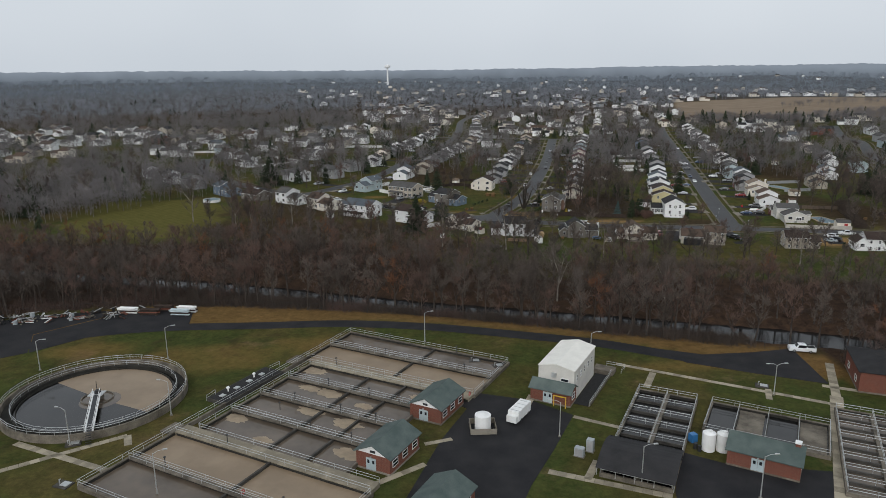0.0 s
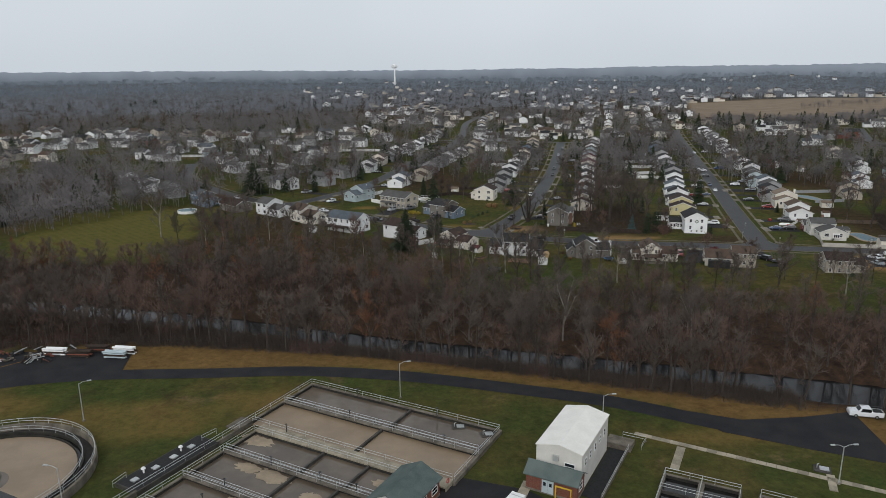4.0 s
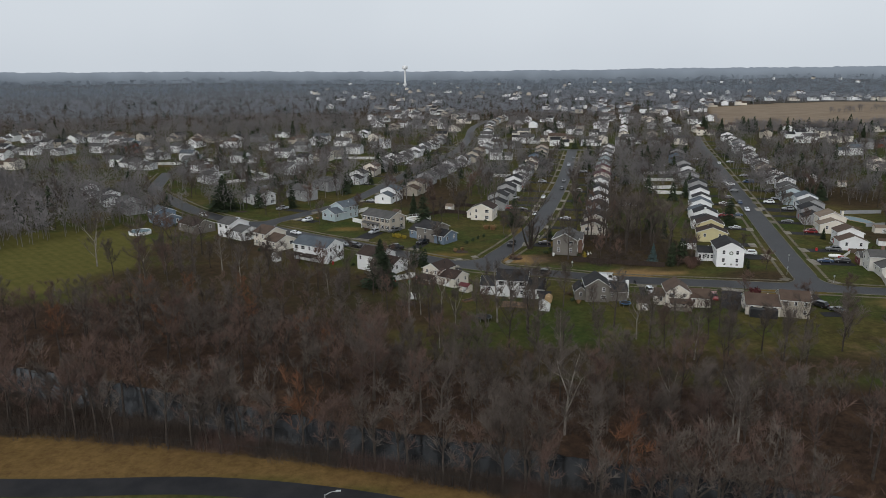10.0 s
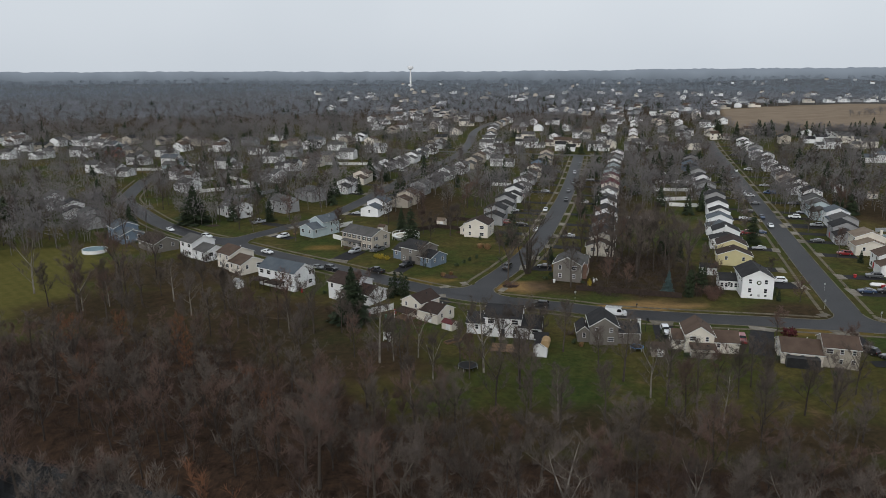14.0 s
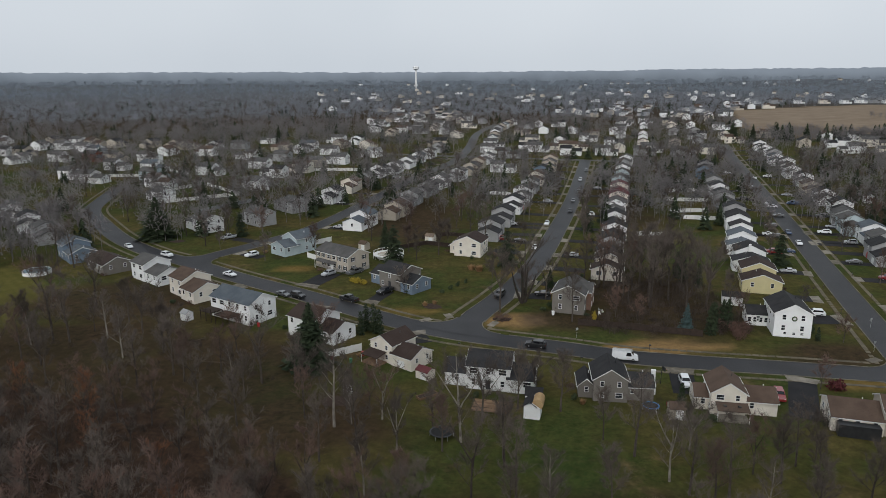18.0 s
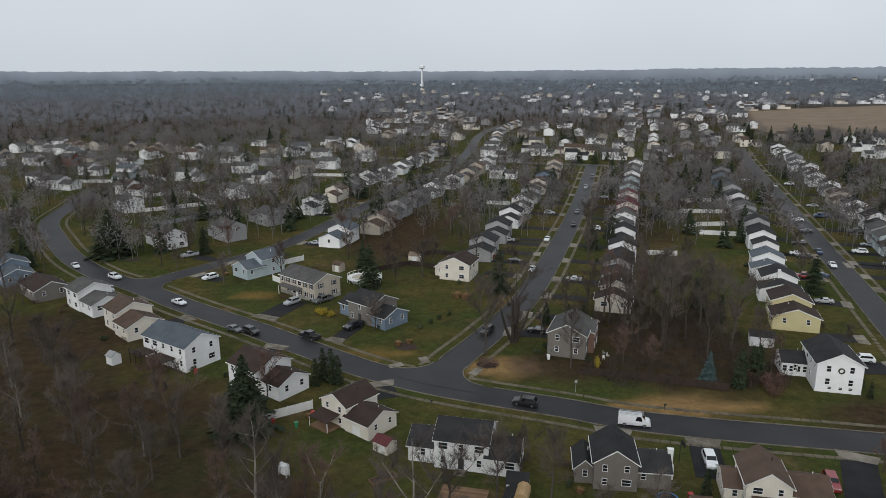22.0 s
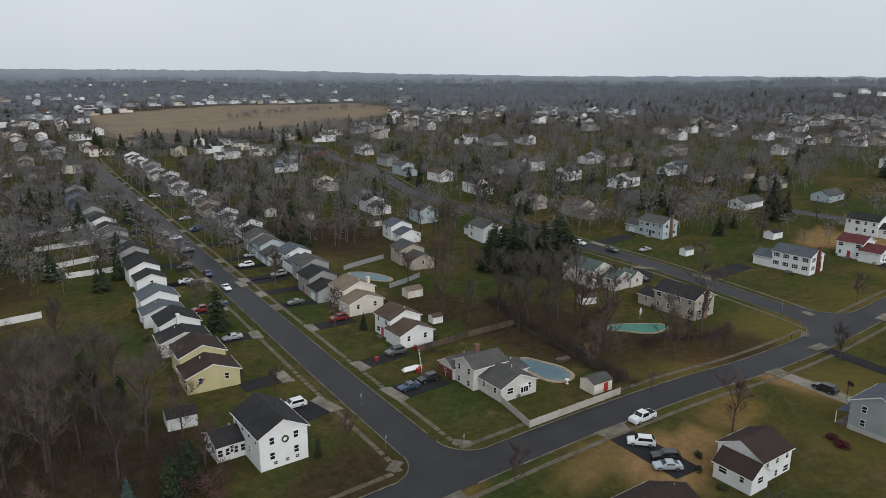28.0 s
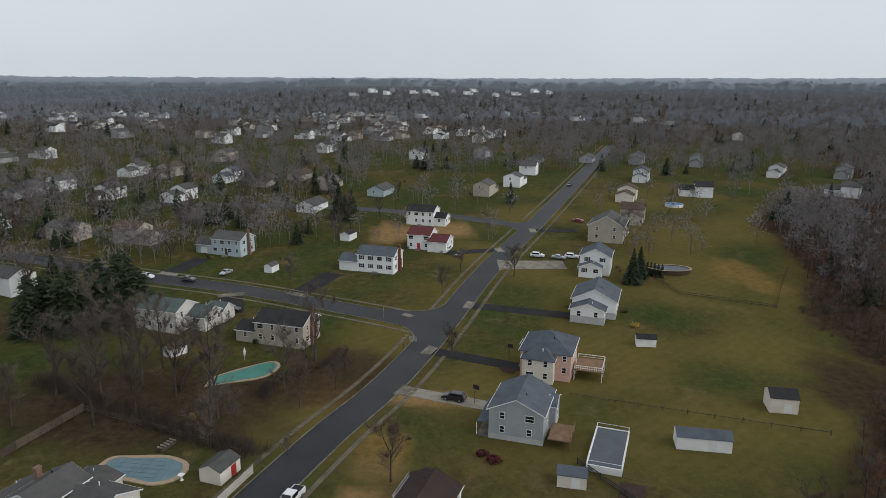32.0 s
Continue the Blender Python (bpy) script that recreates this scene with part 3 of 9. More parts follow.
    l.new(col, p.inputs["Base Color"])
    bn = n.new("ShaderNodeBump")
    bn.inputs["Strength"].default_value, bn.inputs["Distance"].default_value = 0.6, 0.12
    l.new(tex(2.5, 6, 0.7), bn.inputs["Height"])
    l.new(bn.outputs[0], p.inputs["Normal"])
    return m


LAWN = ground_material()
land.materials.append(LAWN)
# hills along the skyline, far behind everything else: a glowing band with painted haze
SKYLINE = [(-80, 73), (-20, 74), (0, 72), (18, 78), (33, 82), (45, 73), (55, 66.5), (84, 71), (115, 77), (150, 77)]
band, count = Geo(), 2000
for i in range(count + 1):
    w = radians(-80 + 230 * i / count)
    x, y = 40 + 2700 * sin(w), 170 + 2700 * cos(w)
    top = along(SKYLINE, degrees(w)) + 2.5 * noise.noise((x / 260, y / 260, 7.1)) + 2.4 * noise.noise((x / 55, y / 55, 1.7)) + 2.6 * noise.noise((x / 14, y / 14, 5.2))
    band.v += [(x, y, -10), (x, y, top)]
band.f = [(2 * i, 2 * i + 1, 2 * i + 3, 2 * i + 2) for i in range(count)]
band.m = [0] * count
haze_glow = bpy.data.materials.new("glowing_haze_hills")
haze_glow.use_nodes = True
mn, ml = haze_glow.node_tree.nodes, haze_glow.node_tree.links
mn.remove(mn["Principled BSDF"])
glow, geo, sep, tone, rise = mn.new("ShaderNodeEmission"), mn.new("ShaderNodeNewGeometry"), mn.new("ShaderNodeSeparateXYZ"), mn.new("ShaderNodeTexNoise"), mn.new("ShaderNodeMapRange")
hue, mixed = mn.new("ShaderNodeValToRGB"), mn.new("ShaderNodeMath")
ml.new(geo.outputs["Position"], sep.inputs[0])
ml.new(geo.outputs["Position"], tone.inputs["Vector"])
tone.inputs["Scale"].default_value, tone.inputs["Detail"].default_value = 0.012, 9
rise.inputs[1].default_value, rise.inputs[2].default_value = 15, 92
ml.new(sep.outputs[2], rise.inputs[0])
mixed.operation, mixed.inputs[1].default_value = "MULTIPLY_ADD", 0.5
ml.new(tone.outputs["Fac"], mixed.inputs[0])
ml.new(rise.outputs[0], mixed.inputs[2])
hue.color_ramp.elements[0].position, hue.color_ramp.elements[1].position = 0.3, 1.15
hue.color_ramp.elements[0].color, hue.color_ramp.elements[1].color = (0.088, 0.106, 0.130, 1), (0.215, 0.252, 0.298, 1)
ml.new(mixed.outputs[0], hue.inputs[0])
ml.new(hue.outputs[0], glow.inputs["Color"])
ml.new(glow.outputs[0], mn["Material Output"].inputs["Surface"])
tagged(new("backdrop", band.mesh("backdrop", haze_glow)), "self-lit wooded skyline hills with painted blue-grey haze", "hills", kind="structure")

tagged(new("ground", land), "damp winter lawn, leaf litter and stubble rolling to wooded hills", "ground", kind="structure")

wet = Geo()
line = rounded(RIVER_LINE, 10)
wv = []
for i, (x, y) in enumerate(line):
    a, b = line[max(0, i - 1)], line[min(len(line) - 1, i + 1)]
    k = hypot(b[0] - a[0], b[1] - a[1])
    ox, oy = -(b[1] - a[1]) / k * 12, (b[0] - a[0]) / k * 12
    wv += [(x - ox, y - oy, -3.4), (x + ox, y + oy, -3.4)]
wet.add(wv, [(2 * i, 2 * i + 2, 2 * i + 3, 2 * i + 1) for i in range(len(line) - 1)])
tagged(new("water", wet.mesh("water", RIVER)), "dark slow creek reflecting bare trunks", "creek", kind="structure")

# roads with kerbs, corners rounded where they meet
fans = []


def junction(p, arms, radius=6.5):
    """Rounded asphalt corners between the arms (unit directions, half width) of a junction."""
    arms = sorted(arms, key=lambda a: atan2(a[0][1], a[0][0]))
    for i, (a, ha) in enumerate(arms):
        b, hb = arms[(i + 1) % len(arms)]
        turn = (atan2(b[1], b[0]) - atan2(a[1], a[0])) % (2 * pi)
        if turn > radians(165):
            continue
        h = (ha + hb) / 2
        reach = (radius + h) / math.tan(turn / 2)
        mid = atan2(a[1], a[0]) + turn / 2
        cx, cy = p[0] + cos(mid) * (radius + h) / sin(turn / 2), p[1] + sin(mid) * (radius + h) / sin(turn / 2)
        a0 = atan2(a[1], a[0]) - pi / 2
        a1 = a0 - (pi - turn)
        arc = [(cx + radius * cos(a0 + (a1 - a0) * k / 10), cy + radius * sin(a0 + (a1 - a0) * k / 10)) for k in range(11)]
        fans.append(([(p[0] + a[0] * reach, p[1] + a[1] * reach)] + arc + [(p[0] + b[0] * reach, p[1] + b[1] * reach), p], arc))


def unit(a, b):
    k = hypot(b[0] - a[0], b[1] - a[1])
    return ((b[0] - a[0]) / k, (b[1] - a[1]) / k)


for side_road, h in ROADS[1:6]:
    p = min(LINES[0][0], key=lambda q: hypot(q[0] - side_road[0][0], q[1] - side_road[0][1]))
    if side_road is STREET_5 or hypot(p[0] - side_road[0][0], p[1] - side_road[0][1]) < 12:
        k = LINES[0][0].index(p)
        junction(p, [(unit(p, LINES[0][0][min(k + 4, len(LINES[0][0]) - 1)]), 3.75), (unit(p, LINES[0][0][k - 4]), 3.75), (unit(p, side_road[1]), h)], 9.5 if side_road is STREET_4 else 6.5)
road = thing("road", 0, 0, label="dark worn asphalt streets with pale concrete kerbs", category="road", kind="structure")
for n, (line, h) in enumerate(LINES):
    part("carriageway", ribbon(line, h, -h, 0.05 + 0.004 * n), ASPHALT, road)
kerbs = Geo()


def clear(x, y, own, gap=0.25):
    for n, (ln, h) in enumerate(LINES):
        if n != own and nearest(ln, x, y)[0] < h + gap:
            return False
    for poly, arc in fans:
        if inside(poly, x, y):
            return False
    return True


def runs(line, off, own, gap=0.25, step=2.0):
    """The stretches of a line, shifted off metres to its left, that cross no other road."""
    fine = rounded(line, step)
    out, now = [], []
    for i, (x, y) in enumerate(fine):
        a, b = fine[max(0, i - 1)], fine[min(len(fine) - 1, i + 1)]
        k = hypot(b[0] - a[0], b[1] - a[1])
        q = (x - (b[1] - a[1]) / k * off, y + (b[0] - a[0]) / k * off)
        if clear(*q, own, gap):
            now.append(q)
        else:
            if len(now) > 2:
                out.append(now)
            now = []
    if len(now) > 2:
        out.append(now)
    return out


for n, (line, h) in enumerate(ROADS):
    for s in (1, -1):
        for r in runs(line, s * (h + 0.1), n):
            ribbon(r, 0.11, -0.11, 0.16, 0.3, kerbs)
corner = Geo()
for poly, arc in fans:
    corner.add([(x, y, ground(x, y) + 0.09) for x, y in poly], [tuple(range(len(poly)))])
    ribbon(arc, 0.11, -0.11, 0.16, 0.3, kerbs)
part("corner", corner, ASPHALT, road)
part("kerb", kerbs, KERB, road)

# ---- houses ----
HOUSES = []


def window_meshes(w, h):
    """A frame with a sash bar, its pane, and both in one piece for houses further off."""
    t = 0.09
    xs, zs = (-w / 2, -w / 2 + t, w / 2 - t, w / 2), (0, t, h / 2 - 0.04, h / 2 + 0.04, h - t, h)
    holes = {(1, 1), (1, 3)}

    def panel(fill):
        g = Geo()
        v = [(x, y, z) for y in (-0.07, 0.02) for z in zs for x in xs]
        f, m = [], []
        for j in range(5):
            for i in range(3):
                a = j * 4 + i
                q = (a, a + 1, a + 5, a + 4)
                if (i, j) in holes:
                    if fill:
                        f.append(q)
                        m.append(1)
                    else:
                        for p, r in ((q[0], q[1]), (q[1], q[2]), (q[2], q[3]), (q[3], q[0])):
                            f.append((r, p, p + 24, r + 24))
                            m.append(0)
                else:
                    f.append(q)
                    m.append(0)
        for k in range(3):
            f += [(k + 1, k, k + 24, k + 25), (20 + k, 21 + k, 45 + k, 44 + k)]
        for k in range(0, 20, 4):
            f += [(k, k + 4, k + 28, k + 24), (k + 7, k + 3, k + 27, k + 31)]
        m += [0] * (len(f) - len(m))
        g.v, g.f, g.m = v, f, m
        return g

    p = Geo().box(-w / 2 + t, -0.03, t, w / 2 - t, 0.0, h - t)
    return panel(False).mesh("window_frame", PAINT), p.mesh("pane", GLASS), panel(True).mesh("window", PAINT, GLASS)


WINDOWS = {k: window_meshes(*k) for k in ((0.95, 1.35), (1.7, 1.3), (0.8, 0.7))}
SHUTTER = Geo().box(-0.2, -0.05, 0, 0.2, 0.01, 1.35).mesh("shutter", TRIM_DARK)
DOOR = Geo().box(-0.5, -0.06, 0, 0.5, 0.02, 2.1).box(-0.36, -0.085, 0.2, 0.36, -0.06, 0.95).box(-0.36, -0.085, 1.1, 0.36, -0.06, 1.95)
DOOR_MESHES = [DOOR.mesh("door", k) for k in (PAINT, PLASTIC_RED, TRIM_DARK)]
garage = Geo()
gz = [0.0, 0.5, 0.53, 0.56, 1.02, 1.05, 1.08, 1.54, 1.57, 1.6, 2.1]
gy = [-0.07, -0.07, -0.03, -0.07, -0.07, -0.03, -0.07, -0.07, -0.03, -0.07, -0.07]
garage.add([(x, y, z) for x in (-1.3, 1.3) for y, z in zip(gy, gz)], [(i, i + 11, i + 12, i + 1) for i in range(10)])
GARAGE = garage.mesh("garage_door", PAINT)
FACES = (("-y", 0), ("+x", 90), ("+y", 180), ("-x", 270))


def block_walls(cx, cy, w, d, h, rise, axis, base=-0.8):
    g = Geo()
    x0, x1, y0, y1 = cx - w / 2, cx + w / 2, cy - d / 2, cy + d / 2
    v = [(x0, y0, base), (x1, y0, base), (x1, y1, base), (x0, y1, base), (x0, y0, h), (x1, y0, h), (x1, y1, h), (x0, y1, h)]
    f = [(0, 1, 5, 4), (1, 2, 6, 5), (2, 3, 7, 6), (3, 0, 4, 7)]
    if axis == "x":
        v += [(x0, cy, h + rise), (x1, cy, h + rise)]
        f += [(7, 4, 8), (5, 6, 9)]
    elif axis == "y":
        v += [(cx, y0, h + rise), (cx, y1, h + rise)]
        f += [(4, 5, 8), (6, 7, 9)]
    f += [(4, 7, 6, 5)] if axis == "h" else []
    return g.add(v, f)


def block_roof(cx, cy, w, d, h, rise, axis, over=0.38, rake=0.28, thick=0.16):
    g = Geo()
    if axis == "h":
        a, b = w / 2 + over, d / 2 + over
        z = h - over * rise / (min(w, d) / 2)
        k = (w - d) / 2
        top = [(cx - k, cy, h + rise + 0.12), (cx + k, cy, h + rise + 0.12)] if k > 0 else [(cx, cy + k, h + rise + 0.12), (cx, cy - k, h + rise + 0.12)]
        low = [(cx - a, cy - b, z), (cx + a, cy - b, z), (cx + a, cy + b, z), (cx - a, cy + b, z)]
        v = [(x, y, zz + 0.12) for x, y, zz in low] + top + low
        if k > 0:
            f = [(0, 1, 5, 4), (1, 2, 5), (2, 3, 4, 5), (3, 0, 4)]
        else:
            f = [(0, 1, 4), (1, 2, 5, 4), (2, 3, 5), (3, 0, 4, 5)]
        return g.add(v, f + [(6, 7, 1, 0), (7, 8, 2, 1), (8, 9, 3, 2), (9, 6, 0, 3), (9, 8, 7, 6)])
    half, run = (d / 2, w / 2) if axis == "x" else (w / 2, d / 2)
    z, e = h - over * rise / half, half + over
    prof = [(-e, z + thick), (0, h + rise + thick), (e, z + thick), (e, z), (0, h + rise), (-e, z)]
    v = [(cx + t, cy + a, zz) if axis == "x" else (cx + a, cy + t, zz) for t in (-run - rake, run + rake) for a, zz in prof]
    f = [(i, (i + 1) % 6, 6 + (i + 1) % 6, 6 + i) for i in range(6)] + [(5, 4, 1, 0), (4, 3, 2, 1), (6, 7, 10, 11), (7, 8, 9, 10)]
    return g.add(v, f if axis == "y" else [tuple(reversed(k)) for k in f])


def block_gutters(cx, cy, w, d, h, rise, axis, over=0.38):
    half = d / 2 if axis != "y" else w / 2
    z = h - over * rise / half
    for s in (-1, 1):
        if axis != "y":
            yield Geo().cbox(cx, cy + s * (d / 2 + over + 0.05), z - 0.02, w + 0.5, 0.1, 0.13)
        else:
            yield Geo().cbox(cx + s * (w / 2 + over + 0.05), cy, z - 0.02, 0.1, d + 0.5, 0.13)


def rake_board(end, cx, cy, w, d, h, rise, axis, over=0.38, rake=0.28):
    """A white board under the roof edge at one gable end."""
    g = Geo()
    half, run = (d / 2, w / 2) if axis == "x" else (w / 2, d / 2)
    z, e = h - over * rise / half, half + over
    for t in ((run + rake + 0.005) if end > 0 else (-run - rake - 0.03),):
        prof = [(-e, z - 0.08), (0, h + rise - 0.08), (e, z - 0.08), (e, z + 0.13), (0, h + rise + 0.13), (-e, z + 0.13)]
        v = [(cx + u, cy + a, zz) if axis == "x" else (cx + a, cy + u, zz) for u in (t, t + 0.025) for a, zz in prof]
        g.add(v, [(0, 1, 4, 5), (1, 2, 3, 4), (11, 10, 7, 6), (10, 9, 8, 7)] + [(i, 6 + i, 6 + (i + 1) % 6, (i + 1) % 6) for i in range(6)])
    return g


def covered(blocks, own, x, y, z):
    for k, b in enumerate(blocks):
        if k != own and abs(x - b[0]) < b[2] / 2 + 0.3 and abs(y - b[1]) < b[3] / 2 + 0.3 and z < b[4] + b[5] * 0.5:
            return True
    return False


def house(x, y, rot, blocks, wall, roof, label, detail=2, chimney=None, door=0, garage=None, seed=1, z=None, shutters=False, wall2=None, roof2=None, group="", base=None, skip=()):
    """A house of gabled blocks (centre, width, depth, wall height, rise, ridge direction). Local -y faces its street."""
    rng = random.Random(seed)
    z = ground(x, y) + 0.05 if z is None else z
    ob = thing("house", x, y, z, rot, label, "house", group)
    if group == "":
        HOUSES.append((x, y))
    for k, b in enumerate(blocks):
        wm = wall2 if (wall2 and k) else wall
        part("wall", block_walls(*b), wm, ob)
        r = part("roof", block_roof(*b), roof2 if (roof2 and k) else roof, ob)
        if detail > 1:
            for gutter in block_gutters(*b):
                part("gutter", gutter, PAINT, r)
            if b[6] != "h":
                for end in (-1, 1):
                    part("rake_board", rake_board(end, *b), PAINT, r, "white painted rake board")
            part("vent", Geo().tube([(b[0] + b[2] * 0.2, b[1] + b[3] * 0.12, b[4] + b[5] * 0.5), (b[0] + b[2] * 0.2, b[1] + b[3] * 0.12, b[4] + b[5] * 0.76 + 0.55)], [0.09, 0.09], 6), PAINT if k else DARK_METAL, r)
        if base:
            g = Geo()
            cx, cy, w, d = b[:4]
            g.box(cx - w / 2 - 0.03, cy - d / 2 - 0.03, -0.9, cx + w / 2 + 0.03, cy + d / 2 + 0.03, base[0])
            part("foundation", g, base[1], ob)
        for n, (face, turn) in enumerate(FACES):
            if (k, face) in skip:
                continue
            run = b[2] if face in ("-y", "+y") else b[3]
            storeys = 1 if b[4] < 4 else (3 if b[4] > 7 else 2)
            count = max(1, int((run - 0.6) / (2.5 if detail > 1 else 4.6)))
            gable = (b[6] == "x") == (face in ("+x", "-x"))
            if gable:
                count = min(count, 2)
            for s in range(storeys):
                for i in range(count):
                    u = (i + 0.5) / count * run - run / 2
                    keep = rng.random()
                    size = (1.7, 1.3) if keep > 0.86 and run > 5 else (0.95, 1.35)
                    if keep < ((0.0 if detail > 1 else 0.35) if gable else (0.14 if detail > 1 else 0.25)):
                        continue
                    zz = b[4] - 0.35 - 1.35 - 2.65 * (storeys - 1 - s)
                    if face == "-y":
                        lx, ly = b[0] + u, b[1] - b[3] / 2
                    elif face == "+y":
                        lx, ly = b[0] - u, b[1] + b[3] / 2
                    elif face == "+x":
                        lx, ly = b[0] + b[2] / 2, b[1] + u
                    else:
                        lx, ly = b[0] - b[2] / 2, b[1] - u
                    if covered(blocks, k, lx, ly, zz):
                        continue
                    if face == "-y" and s == 0 and ((door == k and abs(u) < 1.2) or garage == k):
                        continue
                    m = pose(lx, ly, zz, 0, 0, turn)
                    if detail > 1:
                        w = part("window", WINDOWS[size][0], None, ob, m=m)
                        part("pane", WINDOWS[size][1], None, w)
                        if shutters and size[0] < 1:
                            for sx in (-0.68, 0.68):
                                part("shutter", SHUTTER, None, w, m=pose(sx, 0, 0))
                    else:
                        part("window", WINDOWS[size][2], None, ob, m=m)
        if door == k:
            part("door", DOOR_MESHES[seed % 3], None, ob, m=pose(b[0], b[1] - b[3] / 2, 0.15))
            if detail > 1:
                part("doorstep", Geo().cbox(b[0], b[1] - b[3] / 2 - 0.7, -0.6, 1.8, 1.3, 0.72).cbox(b[0], b[1] - b[3] / 2 - 1.6, -0.6, 1.8, 0.5, 0.6), CONCRETE, ob)
        if garage == k:
            part("garage_door", GARAGE, None, ob, m=pose(b[0], b[1] - b[3] / 2, 0.02))
    if chimney:
        cx, cy, top, m = chimney
        part("chimney", Geo().cbox(cx, cy, -0.5, 1.5, 0.7, top * 0.55).cbox(cx, cy, top * 0.55 - 0.5, 0.95, 0.65, top * 0.45 + 0.5).cbox(cx, cy, top, 1.1, 0.8, 0.15), m, ob)
    return ob


def lean_to(parent, x0, y0, x1, y1, z, drop, roof, side="-y", posts=True, floor=None):
    """A porch roof on posts against a wall, sloping away from it."""
    g = Geo()
    hi = {"-y": (0, 0, 1, 1), "+y": (1, 1, 0, 0), "-x": (0, 1, 1, 0), "+x": (1, 0, 0, 1)}[side]
    c = [(x0, y0), (x1, y0), (x1, y1), (x0, y1)]
    lo = [(x, y, z - drop * (1 - k)) for (x, y), k in zip(c, hi)]
    g.add(lo + [(x, y, zz + 0.14) for x, y, zz in lo], [(3, 2, 1, 0), (4, 5, 6, 7), (0, 1, 5, 4), (1, 2, 6, 5), (2, 3, 7, 6), (3, 0, 4, 7)])
    r = part("porch_roof", g, roof, parent)
    if posts:
        for (x, y), k in zip(c, hi):
            if not k:
                part("porch_post", Geo().cbox(x * 0.97 + (x0 + x1) / 2 * 0.03, y * 0.97 + (y0 + y1) / 2 * 0.03, -0.5, 0.14, 0.14, z - drop + 0.5), PAINT, parent)
    if floor:
        part("porch_floor", Geo().box(x0, y0, -0.5, x1, y1, 0.2), floor, parent)
    return r


KITS = {}


def kit(key, build, m):
    """One house, car or tree of a kind: built the first time, copied after that."""
    if key not in KITS:
        ob = KITS[key] = build()
        ob.matrix_basis = m
        return ob
    return copy_thing(KITS[key], m)


TYPES = {
    "split": [(-3.6, 0, 8.2, 8.8, 5.2, 1.9, "x"), (4.0, -0.5, 7.2, 8.2, 3.3, 1.7, "x")],
    "split_low": [(3.6, 0, 8.2, 8.8, 5.2, 1.9, "x"), (-4.0, -0.5, 7.2, 8.2, 3.3, 1.7, "x")],
    "colonial": [(-1.8, 0, 11.0, 8.2, 5.3, 2.0, "x"), (6.3, -0.6, 5.4, 7.0, 2.9, 1.6, "x")],
    "bilevel": [(0, 0, 13.0, 8.2, 4.7, 1.9, "x")],
    "cross": [(-2.5, 0, 7.6, 9.6, 5.2, 2.2, "y"), (4.5, 0.6, 6.6, 8.0, 3.2, 1.8, "x")],
    "ranch": [(0, 0, 14.0, 8.6, 2.9, 2.1, "x")],
}
LOOKS = [(WHITE, R_GREY, "white-sided", "grey shingle"), (WHITE, R_DARK, "white-sided", "charcoal shingle"), (CREAM, R_BROWN, "cream-sided", "brown shingle"), (BEIGE, R_BROWN, "beige-sided", "brown shingle"), (GREY, R_GREY, "grey-sided", "grey shingle"), (BEIGE, R_GREY, "beige-sided", "grey shingle"), (WHITE, R_LIGHT, "white-sided", "pale grey shingle"), (TEAL, R_GREY, "pale blue sided", "grey shingle"), (GREY, R_DARK, "grey-sided", "charcoal shingle"), (WHITE, R_BLUE, "white-sided", "blue-grey shingle"), (CREAM, R_RED, "cream-sided", "maroon shingle"), (BLUE, R_DARK, "slate blue", "charcoal shingle"), (WHITE, R_BROWN, "white-sided", "brown shingle"), (BRICK, R_DARK, "red brick", "charcoal shingle")]


def row_house(kind, look_no, x, y, rot, detail=1):
    w, r, wt, rt = LOOKS[look_no % len(LOOKS)]
    words = {"split": "split-level house", "split_low": "split-level house", "colonial": "two-storey house with garage", "bilevel": "bi-level house", "cross": "cross-gabled house", "ranch": "low ranch house"}[kind]

    def build():
        return house(0, 0, 0, TYPES[kind], w, r, f"{wt} {words}, {rt} roof", detail, door=0, garage=1 if len(TYPES[kind]) > 1 else None, seed=look_no + 7 * len(kind), z=0, group="houses along the streets")

    HOUSES.append((x, y))
    if hypot(x - 76, y - 227) > 255:
        return far_house(look_no, x, y, rot, kind)
    return kit(("house", kind, look_no % len(LOOKS), detail), build, pose(x, y, ground(x, y) + 0.05, 0, 0, rot))


def far_house(look_no, x, y, rot, kind=""):
    kind = kind or ("split" if look_no % 2 else "colonial")
    w, r, wt, rt = LOOKS[look_no % len(LOOKS)]
    near = hypot(x - 50, y - 190) < 650

    def build():
        ob = thing("house", 0, 0, 0, 0, f"{wt} house with {rt} roof among far trees", "house", "far houses")
        for b in TYPES[kind]:
            a, c = block_walls(*b), block_roof(*b)
            part("wall", a, w, ob)
            part("roof", c, r, ob)
        high, half = TYPES[kind][0], TYPES[kind][0][2] / 2
        for u, turn in ((-half, 270), (half, 90)) if near else ():
            part("window", WINDOWS[(0.95, 1.35)][2], None, ob, m=pose(high[0] + u, high[1] + 0.8, high[4] - 1.75, 0, 0, turn))
        return ob

    return kit(("far", kind, look_no % len(LOOKS), near), build, pose(x, y, ground(x, y), 0, 0, rot))

